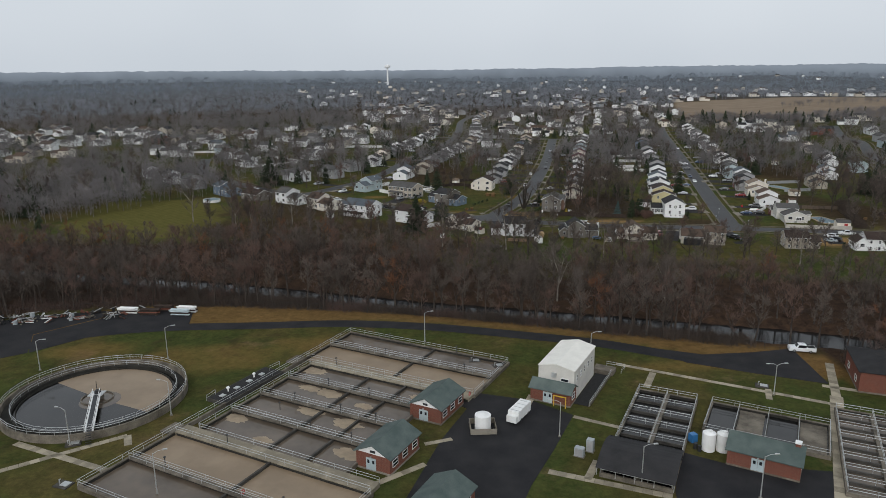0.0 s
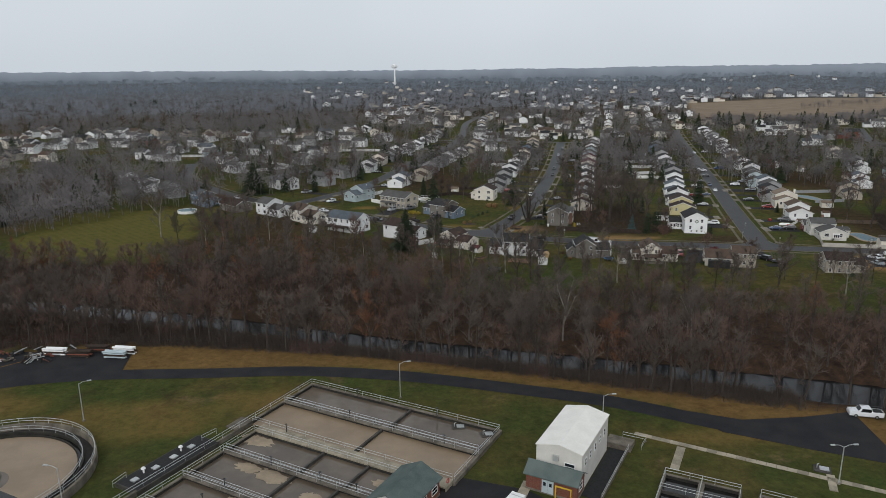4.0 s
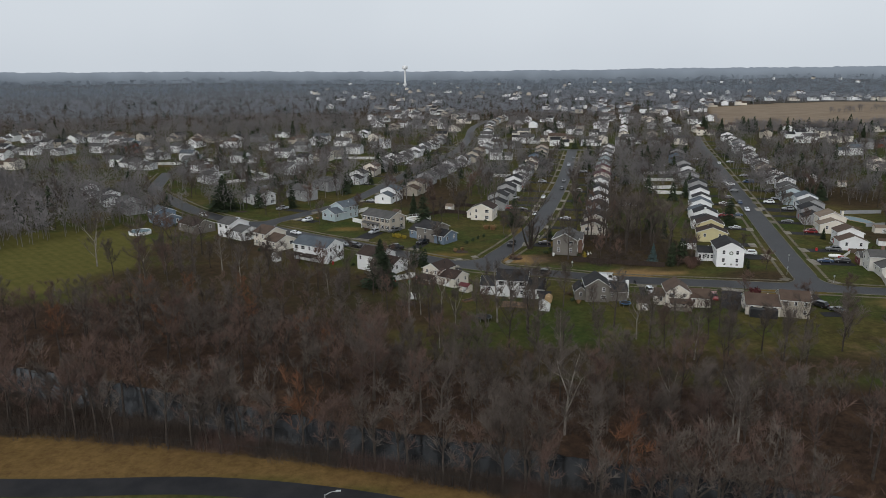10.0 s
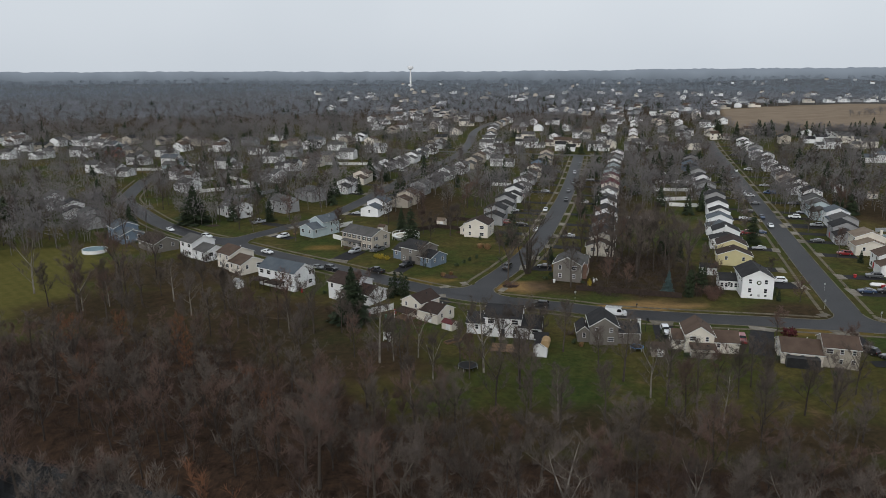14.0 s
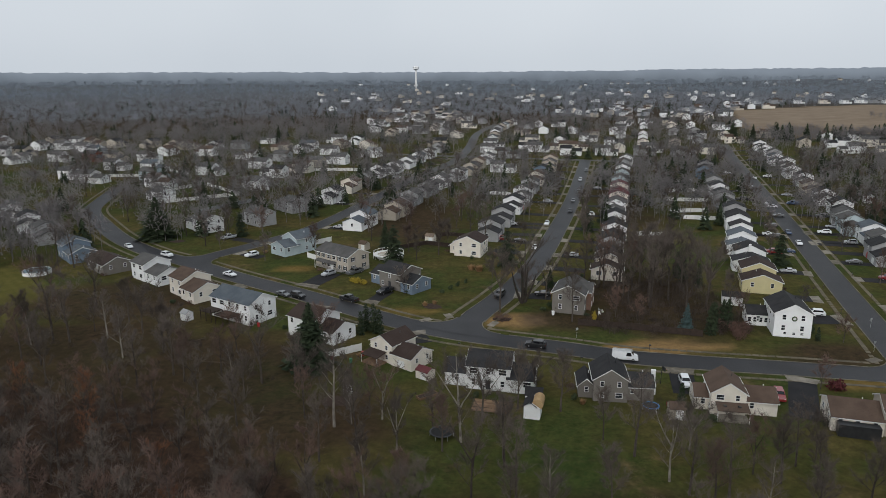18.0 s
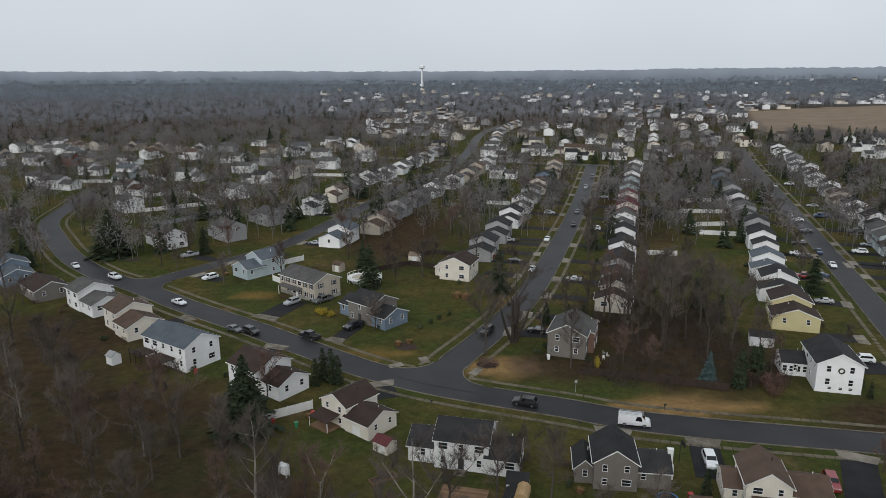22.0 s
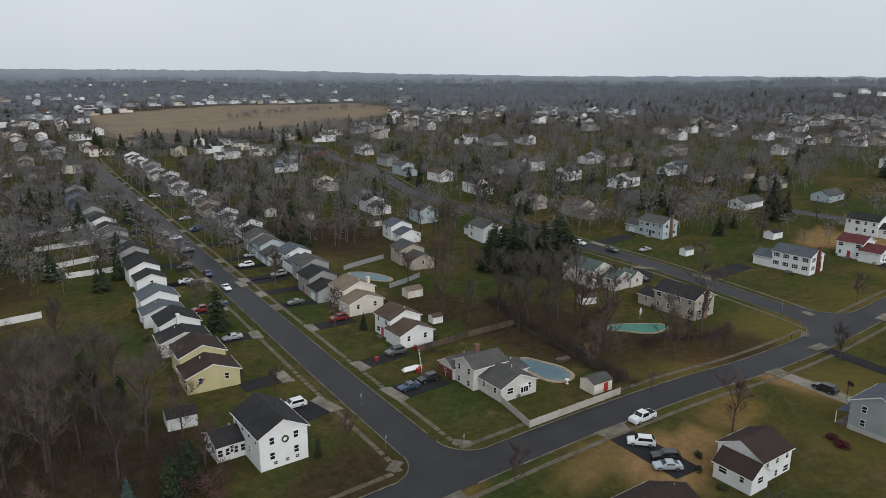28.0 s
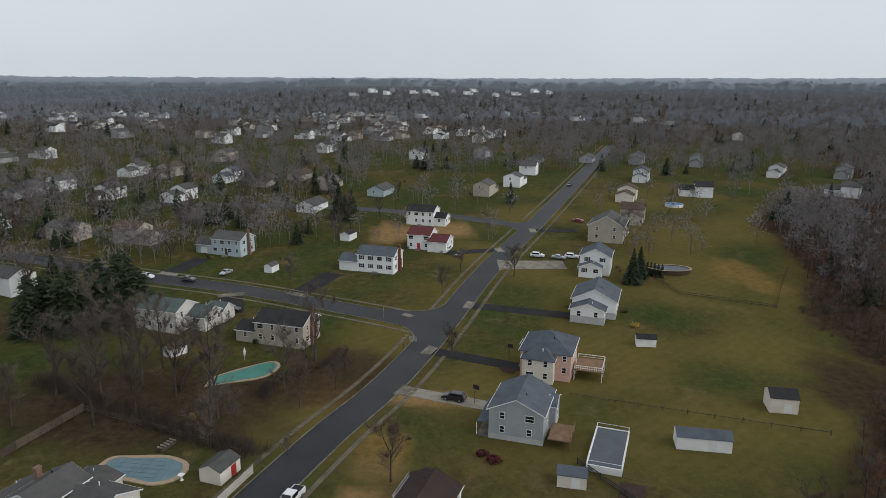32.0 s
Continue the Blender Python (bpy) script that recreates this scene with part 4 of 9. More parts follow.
# ---- trees and shrubs ----
def branches(seed, height, spread, limbs=14, twigs=32, lean=0.0, low=0.32, dense=1.0, forked=False, twig_w=0.02, sides=4):
    """Trunk with limbs, and a crown of fine twigs, of a leafless tree."""
    rng = random.Random(seed)
    wood, fuzz = Geo(), Geo()
    r0 = height * 0.0135 + 0.05

    def bent(p, d, length, r, n, wob, up):
        pts, rad = [tuple(p)], [r]
        q, v = Vector(p), Vector(d).normalized()
        for i in range(n):
            v = (v + Vector((rng.uniform(-wob, wob), rng.uniform(-wob, wob), rng.uniform(-wob, wob) + up))).normalized()
            q = q + v * (length / n)
            pts.append(tuple(q))
            rad.append(r * (1 - 0.8 * (i + 1) / n))
        return pts, rad, v

    def sample(pts, u):
        k = min(len(pts) - 2, int(u * (len(pts) - 1)))
        f = u * (len(pts) - 1) - k
        a, b = Vector(pts[k]), Vector(pts[k + 1])
        return a + (b - a) * f, (b - a).normalized()

    stems = []
    tp, tr, tv = bent((0, 0, -0.3), (lean, rng.uniform(-0.05, 0.05), 1), height * (0.55 if forked else 0.86), r0, 5, 0.07, 0.05)
    wood.tube(tp, tr if not forked else [r * 0.6 + r0 * 0.4 for r in tr], 6)
    stems.append((tp, r0))
    if forked:
        for i in range(3):
            w = 2 * pi * i / 3 + rng.uniform(-0.4, 0.4)
            p, v = sample(tp, rng.uniform(0.55, 0.95))
            fp, fr, _ = bent(p, (cos(w) * 0.55, sin(w) * 0.55, 1), height * 0.5, r0 * 0.62, 4, 0.12, 0.06)
            wood.tube(fp, fr, 5)
            stems.append((fp, r0 * 0.62))
    for i in range(limbs):
        stem, sr = stems[i % len(stems)]
        u = low + (1 - low) * ((i + rng.random()) / limbs) if not (forked and i % len(stems)) else rng.uniform(0.2, 1)
        p, v = sample(stem, min(0.99, u))
        w = i * 2.4 + rng.uniform(-0.5, 0.5)
        reach = spread * (1.15 - 0.65 * u) * rng.uniform(0.75, 1.15)
        lp, lr, _ = bent(p, (cos(w), sin(w), rng.uniform(0.5, 1.35)), reach, max(0.026, sr * (0.36 - 0.22 * u)), 3, 0.16, 0.12)
        wood.tube(lp, lr, sides, cap=False)
        for j in range(int(7 * dense)):
            p, v = sample(lp, 0.2 + 0.8 * (j + rng.random()) / (7 * dense))
            side = Vector((rng.uniform(-1, 1), rng.uniform(-1, 1), rng.uniform(-0.1, 0.9)))
            bp, br, _ = bent(p, v * 0.7 + side, reach * rng.uniform(0.3, 0.55), 0.032, 2, 0.2, 0.14)
            for a, b in zip(bp, bp[1:]):
                t = (Vector(b) - Vector(a)).cross(Vector((rng.uniform(-1, 1), rng.uniform(-1, 1), rng.uniform(-1, 1)))).normalized() * min(0.03, twig_w)
                fuzz.add([tuple(Vector(a) - t), tuple(Vector(a) + t), b], [(0, 1, 2)])
            for k in range(twigs):
                p, v = sample(bp, rng.random())
                d = (v * 0.7 + Vector((rng.uniform(-1, 1), rng.uniform(-1, 1), rng.uniform(-0.4, 1)))).normalized()
                q = p + d * rng.uniform(0.7, 2.1)
                s = d.cross(Vector((rng.uniform(-1, 1), rng.uniform(-1, 1), rng.uniform(-1, 1)))).normalized() * twig_w
                fuzz.add([tuple(p - s), tuple(p + s), tuple(q)], [(0, 1, 2)])
    return wood, fuzz


def conifer(seed, height, radius, tiers=26, per=20, power=0.9, shag=0.42, spray=0.115):
    """Tapered trunk and drooping sprays of needles; power below 1 makes it fuller."""
    rng = random.Random(seed)
    wood, needles = Geo(), Geo()
    wood.tube([(0, 0, -0.3), (0, 0, height * 0.5), (0, 0, height * 0.97)], [height * 0.018 + 0.05, height * 0.011, 0.02], 6)
    for t in range(tiers):
        u = (t + rng.random() * 0.8) / tiers
        z = height * (0.05 + 0.93 * u)
        r = radius * (1 - u) ** power * rng.uniform(0.82, 1.1) + 0.15
        for k in range(per):
            w = 2 * pi * (k + rng.random()) / per
            rr = r * rng.uniform(1 - shag, 1.1)
            d = Vector((cos(w), sin(w), 0))
            s = Vector((-sin(w), cos(w), 0))
            droop = rng.uniform(0.12, 0.42)
            for c in range(5):
                f = 0.18 + 0.17 * c
                a = d * (rr * f) + Vector((0, 0, z - rr * droop * f + rng.uniform(-0.1, 0.15)))
                e = a + d * rr * 0.26 + s * rng.uniform(-0.24, 0.24) * rr + Vector((0, 0, -rr * droop * 0.3 + rng.uniform(-0.25, 0.12)))
                m = a.lerp(e, 0.5)
                wd = spray * rr * rng.uniform(0.7, 1.3) + 0.1
                up = Vector((0, 0, rng.uniform(-0.2, 0.2)))
                needles.add([tuple(a), tuple(m + s * wd + up), tuple(e), tuple(m - s * wd - up)], [(0, 1, 2), (0, 2, 3)])
    return wood, needles


def clump(seed, r, h, n=220, leaf=0.16, blade=False):
    """A shrub of many small leaf faces with an uneven outline."""
    rng = random.Random(seed)
    g = Geo()
    lumps = [(rng.uniform(-0.5, 0.5) * r, rng.uniform(-0.5, 0.5) * r, rng.uniform(0.35, 0.65) * h, rng.uniform(0.45, 0.75)) for _ in range(5)]
    for i in range(n):
        if blade:
            w, k = rng.uniform(0, 2 * pi), rng.uniform(0, 0.5) * r
            p = Vector((cos(w) * k, sin(w) * k, 0))
            q = Vector((cos(w) * (k + r * rng.uniform(0.1, 0.7)), sin(w) * (k + r * rng.uniform(0.1, 0.7)), h * rng.uniform(0.6, 1.05)))
            s = Vector((-sin(w), cos(w), 0)) * leaf * 0.5
            g.add([tuple(p - s), tuple(p + s), tuple(q)], [(0, 1, 2)])
            continue
        cx, cy, cz, k = lumps[i % 5]
        d = Vector((rng.gauss(0, 1), rng.gauss(0, 1), rng.gauss(0, 1))).normalized()
        f = rng.uniform(0.55, 1.05)
        p = Vector((cx + d.x * r * k * f, cy + d.y * r * k * f, max(0.03, cz + d.z * h * 0.5 * f)))
        a = Vector((rng.uniform(-1, 1), rng.uniform(-1, 1), rng.uniform(-1, 1))).normalized() * leaf
        b = a.cross(d).normalized() * leaf * 0.8
        g.add([tuple(p - a), tuple(p + b), tuple(p + a), tuple(p - b)], [(0, 1, 2, 3)])
    return g


BARE = {}
for k, (h, s, f) in enumerate([(17, 5.6, False), (20, 6.2, True), (15, 5.8, True), (18, 6.4, True), (22, 6.2, False), (13, 5.2, True), (19, 6.8, True)]):
    wood, fuzz = branches(10 + k, h, s, forked=f)
    BARE[k] = (wood, fuzz, h)
BARE_MESH = {}


def bare_tree(variant, x, y, size=1.0, rot=0.0, pale=False, red=False, label="", group="", sink=0.0):
    key = (variant, pale, red)

    def build():
        wood, fuzz, h = BARE[variant]
        if key not in BARE_MESH:
            BARE_MESH[key] = (wood.mesh("trunk", BARK_PALE if pale else BARK), fuzz.mesh("crown", TWIG_RED if red else TWIG))
        words = "tall bare tree with pale blotched bark" if pale else ("bare tree with reddish-brown twigs" if red else "bare leafless tree with grey-brown twigs")
        ob = thing("tree", 0, 0, label=words, category="tree", group="bare trees")
        part("trunk", BARE_MESH[key][0], None, ob)
        part("crown", BARE_MESH[key][1], None, ob)
        return ob

    ob = kit(("bare",) + key, build, pose(x, y, ground(x, y) - sink, 0, 0, rot))
    ob.scale = (size, size, size)
    return tagged(ob, label, group=group)


SPRUCE = [conifer(40, 13, 3.4), conifer(41, 15, 4.2, 30, 22), conifer(42, 10, 2.9, 22, 16)]
PINE = [conifer(43, 16, 4.6, 18, 22, 0.6, 0.6, 0.125), conifer(44, 14, 4.3, 16, 22, 0.55, 0.6, 0.125)]
CEDAR = [conifer(45, 5, 0.9, 12, 9, 0.5, 0.2)]


def evergreen(kind, n, x, y, size=1.0, rot=0.0, blue=False):
    src, words = {"spruce": (SPRUCE, "conical dark green spruce tree"), "pine": (PINE, "broad dark green pine tree"), "cedar": (CEDAR, "narrow columnar dark green evergreen")}[kind]

    def build():
        wood, needles = src[n]
        ob = thing("tree", 0, 0, label="blue-green spruce with dense needles" if blue else words, category="tree", group="evergreen trees")
        part("trunk", wood, BARK, ob)
        part("crown", needles, NEEDLE_BLUE if blue else NEEDLE, ob)
        return ob

    ob = kit((kind, n, blue), build, pose(x, y, ground(x, y), 0, 0, rot))
    ob.scale = (size, size, size)
    return ob


SHRUBS = {"green": (SHRUB, "rounded evergreen garden shrub"), "brown": (SHRUB_BROWN, "bare brown garden shrub"), "gold": (SHRUB_GOLD, "bright golden-leaved garden shrub"), "straw": (STRAW, "clump of dry ornamental grass"), "crimson": (CRIMSON, "dark red-leaved shrub by a wall")}


def shrub(kind, x, y, r=0.9, h=1.0, rot=0.0):
    def build():
        ob = thing("shrub", 0, 0, label=SHRUBS[kind][1], category="shrub", group="garden shrubs")
        part("foliage", clump(len(kind), 1, 1, 900 if kind == "brown" else 420, 0.045 if kind == "brown" else 0.1, kind == "straw"), SHRUBS[kind][0], ob)
        return ob

    ob = kit(("shrub", kind), build, pose(x, y, ground(x, y), 0, 0, rot))
    ob.scale = (r, r, h)
    return ob

# ---- the houses south of the curving road, backs to the woods ----
hs = house(19.0, 281.0, -38, [(-2.2, 1.0, 8.0, 9.6, 5.2, 2.1, "y"), (5.2, 0.2, 7.4, 8.6, 3.3, 2.0, "x"), (-7.2, 1.2, 2.4, 5.0, 2.7, 1.0, "y")], CREAM, R_DKBROWN, "cream house with a dark brown roof, porch and side wing", seed=3, garage=1, door=None)
hs.scale = (0.82, 0.82, 0.82)
lean_to(hs, -6.2, -7.6, -0.2, -3.8, 2.9, 0.7, R_DKBROWN, "-y", floor=DECK)
hs = house(39.5, 269.0, -12, [(0, 0, 9.4, 8.4, 5.3, 2.2, "x"), (-7.0, 0.6, 5.4, 7.4, 3.0, 1.9, "x"), (7.0, -0.4, 5.6, 8.0, 3.1, 2.2, "x")], WHITE, R_DARK, "white house with a charcoal roof behind bare trees", seed=5, door=0)
hs.scale = (0.94, 0.94, 0.94)
hs = house(63.5, 264.0, -6, [(-1.0, 0, 7.6, 9.4, 5.3, 2.5, "y"), (5.6, 0.6, 6.4, 7.8, 3.3, 1.9, "x"), (-6.2, 0.6, 3.6, 7.2, 3.0, 1.6, "y")], TAUPE, R_DARK, "taupe house with a charcoal roof and white chimney", seed=8, chimney=(9.1, 0.4, 5.9, PAINT), door=None)
hs.scale = (0.86, 0.86, 0.86)
hs = house(85.0, 258.5, -10, [(-1.6, 0, 7.4, 9.6, 5.2, 2.4, "y"), (5.4, 0.4, 7.2, 8.0, 3.2, 2.0, "x"), (-6.6, 0.8, 3.6, 7.0, 3.0, 1.7, "x")], CREAM, R_BROWN, "cream house with a brown roof and a glazed rear porch", seed=11, door=None)
hs.scale = (0.84, 0.84, 0.84)
lean_to(hs, -4.4, -8.2, 2.4, -4.7, 3.0, 0.6, R_BROWN, "-y", floor=CONCRETE)
for sx in (-2.6, 0.4):
    part("skylight", Geo().cbox(sx, -6.4, 2.92, 0.7, 0.9, 0.1), GLASS, hs)
hs = house(108.0, 251.0, -16, [(4.8, 0.2, 8.6, 8.6, 5.4, 2.0, "x"), (-4.4, 0.6, 10.0, 10.4, 3.2, 2.3, "x")], BEIGE, R_BROWN, "beige house with a broad brown roof and a screened porch", seed=14, door=None, wall2=CREAM)
hs.scale = (0.84, 0.84, 0.84)
part("screened_porch", Geo().box(-8.4, -6.8, -0.5, -0.4, -4.7, 2.5), DARK_METAL, hs)
hs = house(163.5, 237.0, -14, [(2.0, 0, 9.6, 9.0, 4.6, 2.2, "x"), (-4.6, -1.6, 5.2, 7.6, 3.3, 2.0, "y"), (5.5, 2.0, 7.0, 7.0, 3.6, 1.7, "x")], WHITE, R_DKBROWN, "white house with a dark brown roof beside parked cars", seed=17, door=None)
hs.scale = (0.88, 0.88, 0.88)
hs = house(138.5, 242.0, -14, [(0, 0, 9.0, 8.6, 4.6, 2.0, "x"), (6.2, 0.4, 5.6, 7.6, 3.0, 1.7, "x")], BEIGE, R_DKBROWN, "house with a dark brown roof among yellowed lawns", seed=18, door=None)
hs.scale = (0.88, 0.88, 0.88)
hs = house(195.0, 222.0, 167, [(0, 0, 11.4, 9.8, 5.7, 2.3, "x"), (-3.5, 4.2, 5.0, 3.6, 4.6, 1.2, "y")], SAGE, R_SLATE, "blue-grey house with a slate roof and raised rear deck", seed=20, base=(0.9, BLOCK), door=0)
lean_to(hs, -5.0, -7.2, 5.6, -4.9, 3.1, 0.5, R_SLATE, "-y", floor=CONCRETE)
hs2 = house(222.5, 215.2, 167, [(0, 0, 11.4, 10.8, 6.1, 2.9, "h"), (5.8, -1.2, 4.8, 6.6, 5.4, 1.8, "h"), (-3.6, -5.0, 3.8, 3.2, 4.6, 1.3, "h")], PINK, R_SLATE, "pink brick house with a slate hip roof and white deck", seed=22, wall2=CREAM, door=0)
hs = house(261.5, 200.0, 167, [(0, 0, 11.0, 10.0, 4.2, 2.6, "x"), (7.4, -1.0, 4.6, 7.6, 2.9, 1.5, "x")], WHITE, R_SLATE, "white cottage-style house on a grey block base", seed=25, base=(1.3, BLOCK), door=0)
hs.scale = (1.15, 1.15, 1.1)
hs = house(297.0, 195.5, 167, [(0, 0, 10.4, 9.4, 5.8, 2.4, "x"), (6.6, -1.0, 4.0, 7.0, 3.0, 1.4, "x")], WHITE, R_SLATE, "tall white house with a blue-grey roof", seed=27, door=0, shutters=True)
hs = house(338.0, 186.0, 165, [(0, 0, 13.0, 11.0, 5.4, 3.2, "x"), (-7.5, 2, 5.0, 8.0, 3.2, 1.8, "y")], BEIGE, R_GREY, "large beige gabled house with a grey roof", seed=29, door=0)
hs.scale = (1.15, 1.15, 1.1)
house(-2.5, 296.5, -36, [(0, 0, 9.0, 8.8, 5.0, 2.0, "x"), (7.0, 0.6, 5.4, 7.6, 3.0, 1.7, "x")], WHITE, R_DKBROWN, "white house with a dark roof behind a spruce", seed=31, door=None)
hs = house(-23.5, 308.5, -33, [(0, 0, 15.0, 8.8, 5.4, 2.1, "x")], WHITE, R_BLUE, "long white house with a mottled blue-grey roof and decks", seed=33, door=None)
for dx, w in ((-5.2, 4.4), (1.2, 5.6)):
    part("deck", Geo().box(dx - w / 2, -8.2, 2.3, dx + w / 2, -4.4, 2.5), DARK_WOOD, hs)
    for px in (dx - w / 2 + 0.15, dx, dx + w / 2 - 0.15):
        part("deck_post", Geo().cbox(px, -8.05, -0.6, 0.15, 0.15, 4.1), DARK_WOOD, hs)
    part("deck_rail", Geo().box(dx - w / 2, -8.2, 3.35, dx + w / 2, -8.1, 3.5).box(dx - w / 2, -8.2, 2.85, dx + w / 2, -8.12, 2.95), DARK_WOOD, hs)
house(-42.5, 325.5, -42, [(3.6, 0, 7.4, 8.6, 3.3, 1.9, "x"), (-4.0, 0.8, 8.0, 8.8, 5.0, 2.0, "x")], CREAM, R_BROWN, "cream split-level house with a brown roof", seed=35, door=None)
house(-60.0, 341.5, -40, [(-3.6, 0, 8.0, 8.8, 5.2, 1.9, "x"), (4.2, 0, 7.6, 8.2, 3.2, 1.7, "x")], WHITE, R_GREY, "white split-level house with a grey roof", seed=36, door=None)
house(-80.0, 352.0, -42, [(0, 0, 13.0, 9.0, 3.2, 2.0, "x")], TAUPE, R_DKBROWN, "low taupe house with a dark brown roof", seed=37, door=None)
house(-98.0, 366.0, -48, [(-3.0, 0, 8.0, 8.8, 5.0, 1.9, "x"), (4.4, 0, 7.0, 8.4, 3.2, 1.8, "x")], BLUE, R_BLUE, "slate blue house with a blue-grey roof", seed=38, door=None)
row_house("split", 4, -122, 390, -50, 1)
row_house("split", 1, -140, 409, -56, 1)
row_house("colonial", 0, -160, 430, -58, 1)

# ---- the houses north of it, on the corners and first along the side streets ----
hs = house(63.8, 316.0, -18, [(0, 0, 8.4, 11.6, 5.4, 2.2, "y"), (3.4, 2.2, 4.0, 7.2, 5.0, 1.6, "x")], TAUPE, R_GREY, "taupe two-storey corner house with a brick side", seed=41, door=None, wall2=BRICK_BROWN, shutters=False)
hs = house(114.5, 299.8, -12, [(0, 0, 8.4, 11.6, 5.9, 2.2, "y"), (-6.4, 4.0, 5.2, 6.2, 2.9, 1.5, "x")], WHITE, R_DARK, "white corner house with a charcoal roof and a wreath", seed=43, door=None)
for i in range(4):
    w = part("window", WINDOWS[(0.95, 1.35)][0], None, hs, m=pose(-8.4 + 1.3 * i, 0.9, 0.9))
    part("pane", WINDOWS[(0.95, 1.35)][1], None, w)
for i, u in enumerate((-1.6, 0.4, 2.2)):
    w = part("window", WINDOWS[(0.8, 0.7)][0], None, hs, m=pose(u, -5.8, 0.5))
    part("pane", WINDOWS[(0.8, 0.7)][1], None, w)
part("wreath", Geo().ring(0, 0, 0.38, 0.62, -0.1, 0.1, 16), SHRUB, hs, "dark green wreath", pose(0.2, -5.88, 4.6, 90, 0, 0))
hs = house(122.5, 336.0, 74, [(2.6, 0, 8.6, 9.4, 5.1, 2.0, "x"), (-5.2, -0.2, 7.4, 10.6, 3.4, 2.0, "x")], YELLOW, R_DKBROWN, "pale yellow split-level house with a dark brown roof", seed=45, door=None)
house(128.5, 356.5, 74, [(2.6, 0, 8.6, 9.2, 5.0, 2.0, "x"), (-5.0, 0.4, 7.0, 10.8, 3.3, 1.8, "x")], WHITE, R_DARK, "white split-level house with a charcoal roof", seed=46, chimney=(-2.2, 0.5, 7.4, PAINT), door=None)
house(134.0, 377.0, 74, [(2.6, 0, 8.6, 9.2, 5.0, 2.0, "x"), (-5.0, 0.4, 7.0, 9.8, 3.2, 1.8, "x")], WHITE, R_BLUE, "white split-level house with a blue-grey roof", seed=47, door=None)
hs = house(160.8, 289.0, -14, [(-0.4, 1.9, 8.6, 6.6, 4.7, 1.6, "x"), (1.3, -4.9, 9.2, 7.4, 2.9, 1.9, "y"), (-1.6, 7.6, 7.4, 5.2, 2.8, 1.4, "x"), (6.2, 0.4, 4.8, 6.4, 2.6, 0.8, "x")], CLAD, R_GREY, "pale grey split-level corner house beside a covered pool", seed=50, chimney=(0.6, 4.6, 6.9, BRICK_BROWN), door=None)
bay = part("bay_window", Geo().cbox(2.2, -8.9, 0.8, 2.2, 0.7, 1.7), PAINT, hs, "white bay window")
for u in (-0.66, 0, 0.66):
    part("pane", Geo().cbox(2.2 + u, -9.27, 1.1, 0.5, 0.04, 1.1), GLASS, bay)
for y in (6.4, 9.0):
    part("garage_door", Geo().box(-5.36, y - 1.15, 0, -5.28, y + 1.15, 2.2), MAROON_PAINT, hs, "dark red garage door")
for x in (5.4, 7.0):
    part("skylight", Geo().cbox(x, -1.2, 2.9, 0.7, 0.9, 0.14), GLASS, hs)
hs = house(167.0, 320.0, -104, [(3.0, 0, 6.8, 9.2, 3.2, 1.9, "x"), (-3.6, 0.6, 7.6, 8.6, 5.0, 1.9, "x")], WHITE, R_BROWN, "white split-level house with a brown roof", seed=52, garage=0, door=1)
hs = house(174.5, 345.5, -104, [(3.4, -0.4, 6.6, 10.2, 3.3, 1.9, "x"), (-3.6, 0.6, 8.6, 9.6, 5.2, 2.0, "x")], CREAM, R_TAN, "cream two-storey house with a tan roof", seed=54, chimney=(-0.6, 4.0, 7.6, CREAM), garage=0, door=1)
hs = house(234.0, 278.0, -12, [(0, 0, 8.8, 13.0, 5.5, 2.1, "y"), (-1.0, 9.0, 7.0, 5.2, 3.0, 1.5, "y")], BEIGE, R_DARK, "beige two-storey house with a charcoal roof and brick chimney", seed=56, chimney=(0, -6.8, 8.6, BRICK_BROWN), door=None)
hs = house(240.0, 309.5, -14, [(-1.0, 1.6, 8.4, 13.0, 5.4, 2.0, "y"), (2.4, -7.6, 7.6, 5.4, 3.4, 1.9, "y"), (7.6, -8.4, 5.2, 5.0, 3.0, 1.7, "y")], CLAD, R_GREEN, "pale grey two-storey house with a dark green-grey roof", seed=58, door=None)
hs = house(292.8, 267.6, -102, [(2.6, 0, 12.4, 8.6, 5.5, 2.0, "x"), (-6.6, -0.8, 6.2, 7.6, 3.0, 1.7, "x")], WHITE, R_BLUE, "white colonial house with dark shutters and a brick chimney", seed=60, chimney=(9.2, 0, 8.4, BRICK), door=0, garage=1, shutters=True)
hs = house(305.0, 321.0, -103, [(2.6, 0, 11.4, 8.6, 5.4, 2.0, "x"), (-6.2, -0.6, 6.4, 7.4, 3.0, 1.7, "x")], TEAL, R_GREY, "pale blue colonial house with a brick gable end", seed=62, chimney=(8.7, 0, 8.4, BRICK_BROWN), door=0, garage=1)
hs = house(318.5, 252.0, -102, [(-2.6, 1.0, 8.4, 9.0, 5.2, 2.0, "x"), (4.6, -0.4, 6.8, 9.4, 3.4, 1.9, "x")], WHITE, R_RED, "white house with a maroon roof", seed=64, door=0)
hs = house(355.0, 258.0, -102, [(0, 0, 11.6, 8.8, 5.4, 2.0, "x"), (8.0, 0, 5.0, 7.4, 3.0, 1.7, "x")], WHITE, R_DARK, "white two-storey house with a dark roof", seed=66, door=0)
house(38.0, 372.0, -18, [(0, 0, 9.4, 9.6, 5.0, 2.0, "y"), (-5.6, 1.4, 3.4, 6.0, 2.8, 1.2, "y")], CREAM, R_DKBROWN, "cream house with a dark brown roof and side porch", seed=68, door=None)
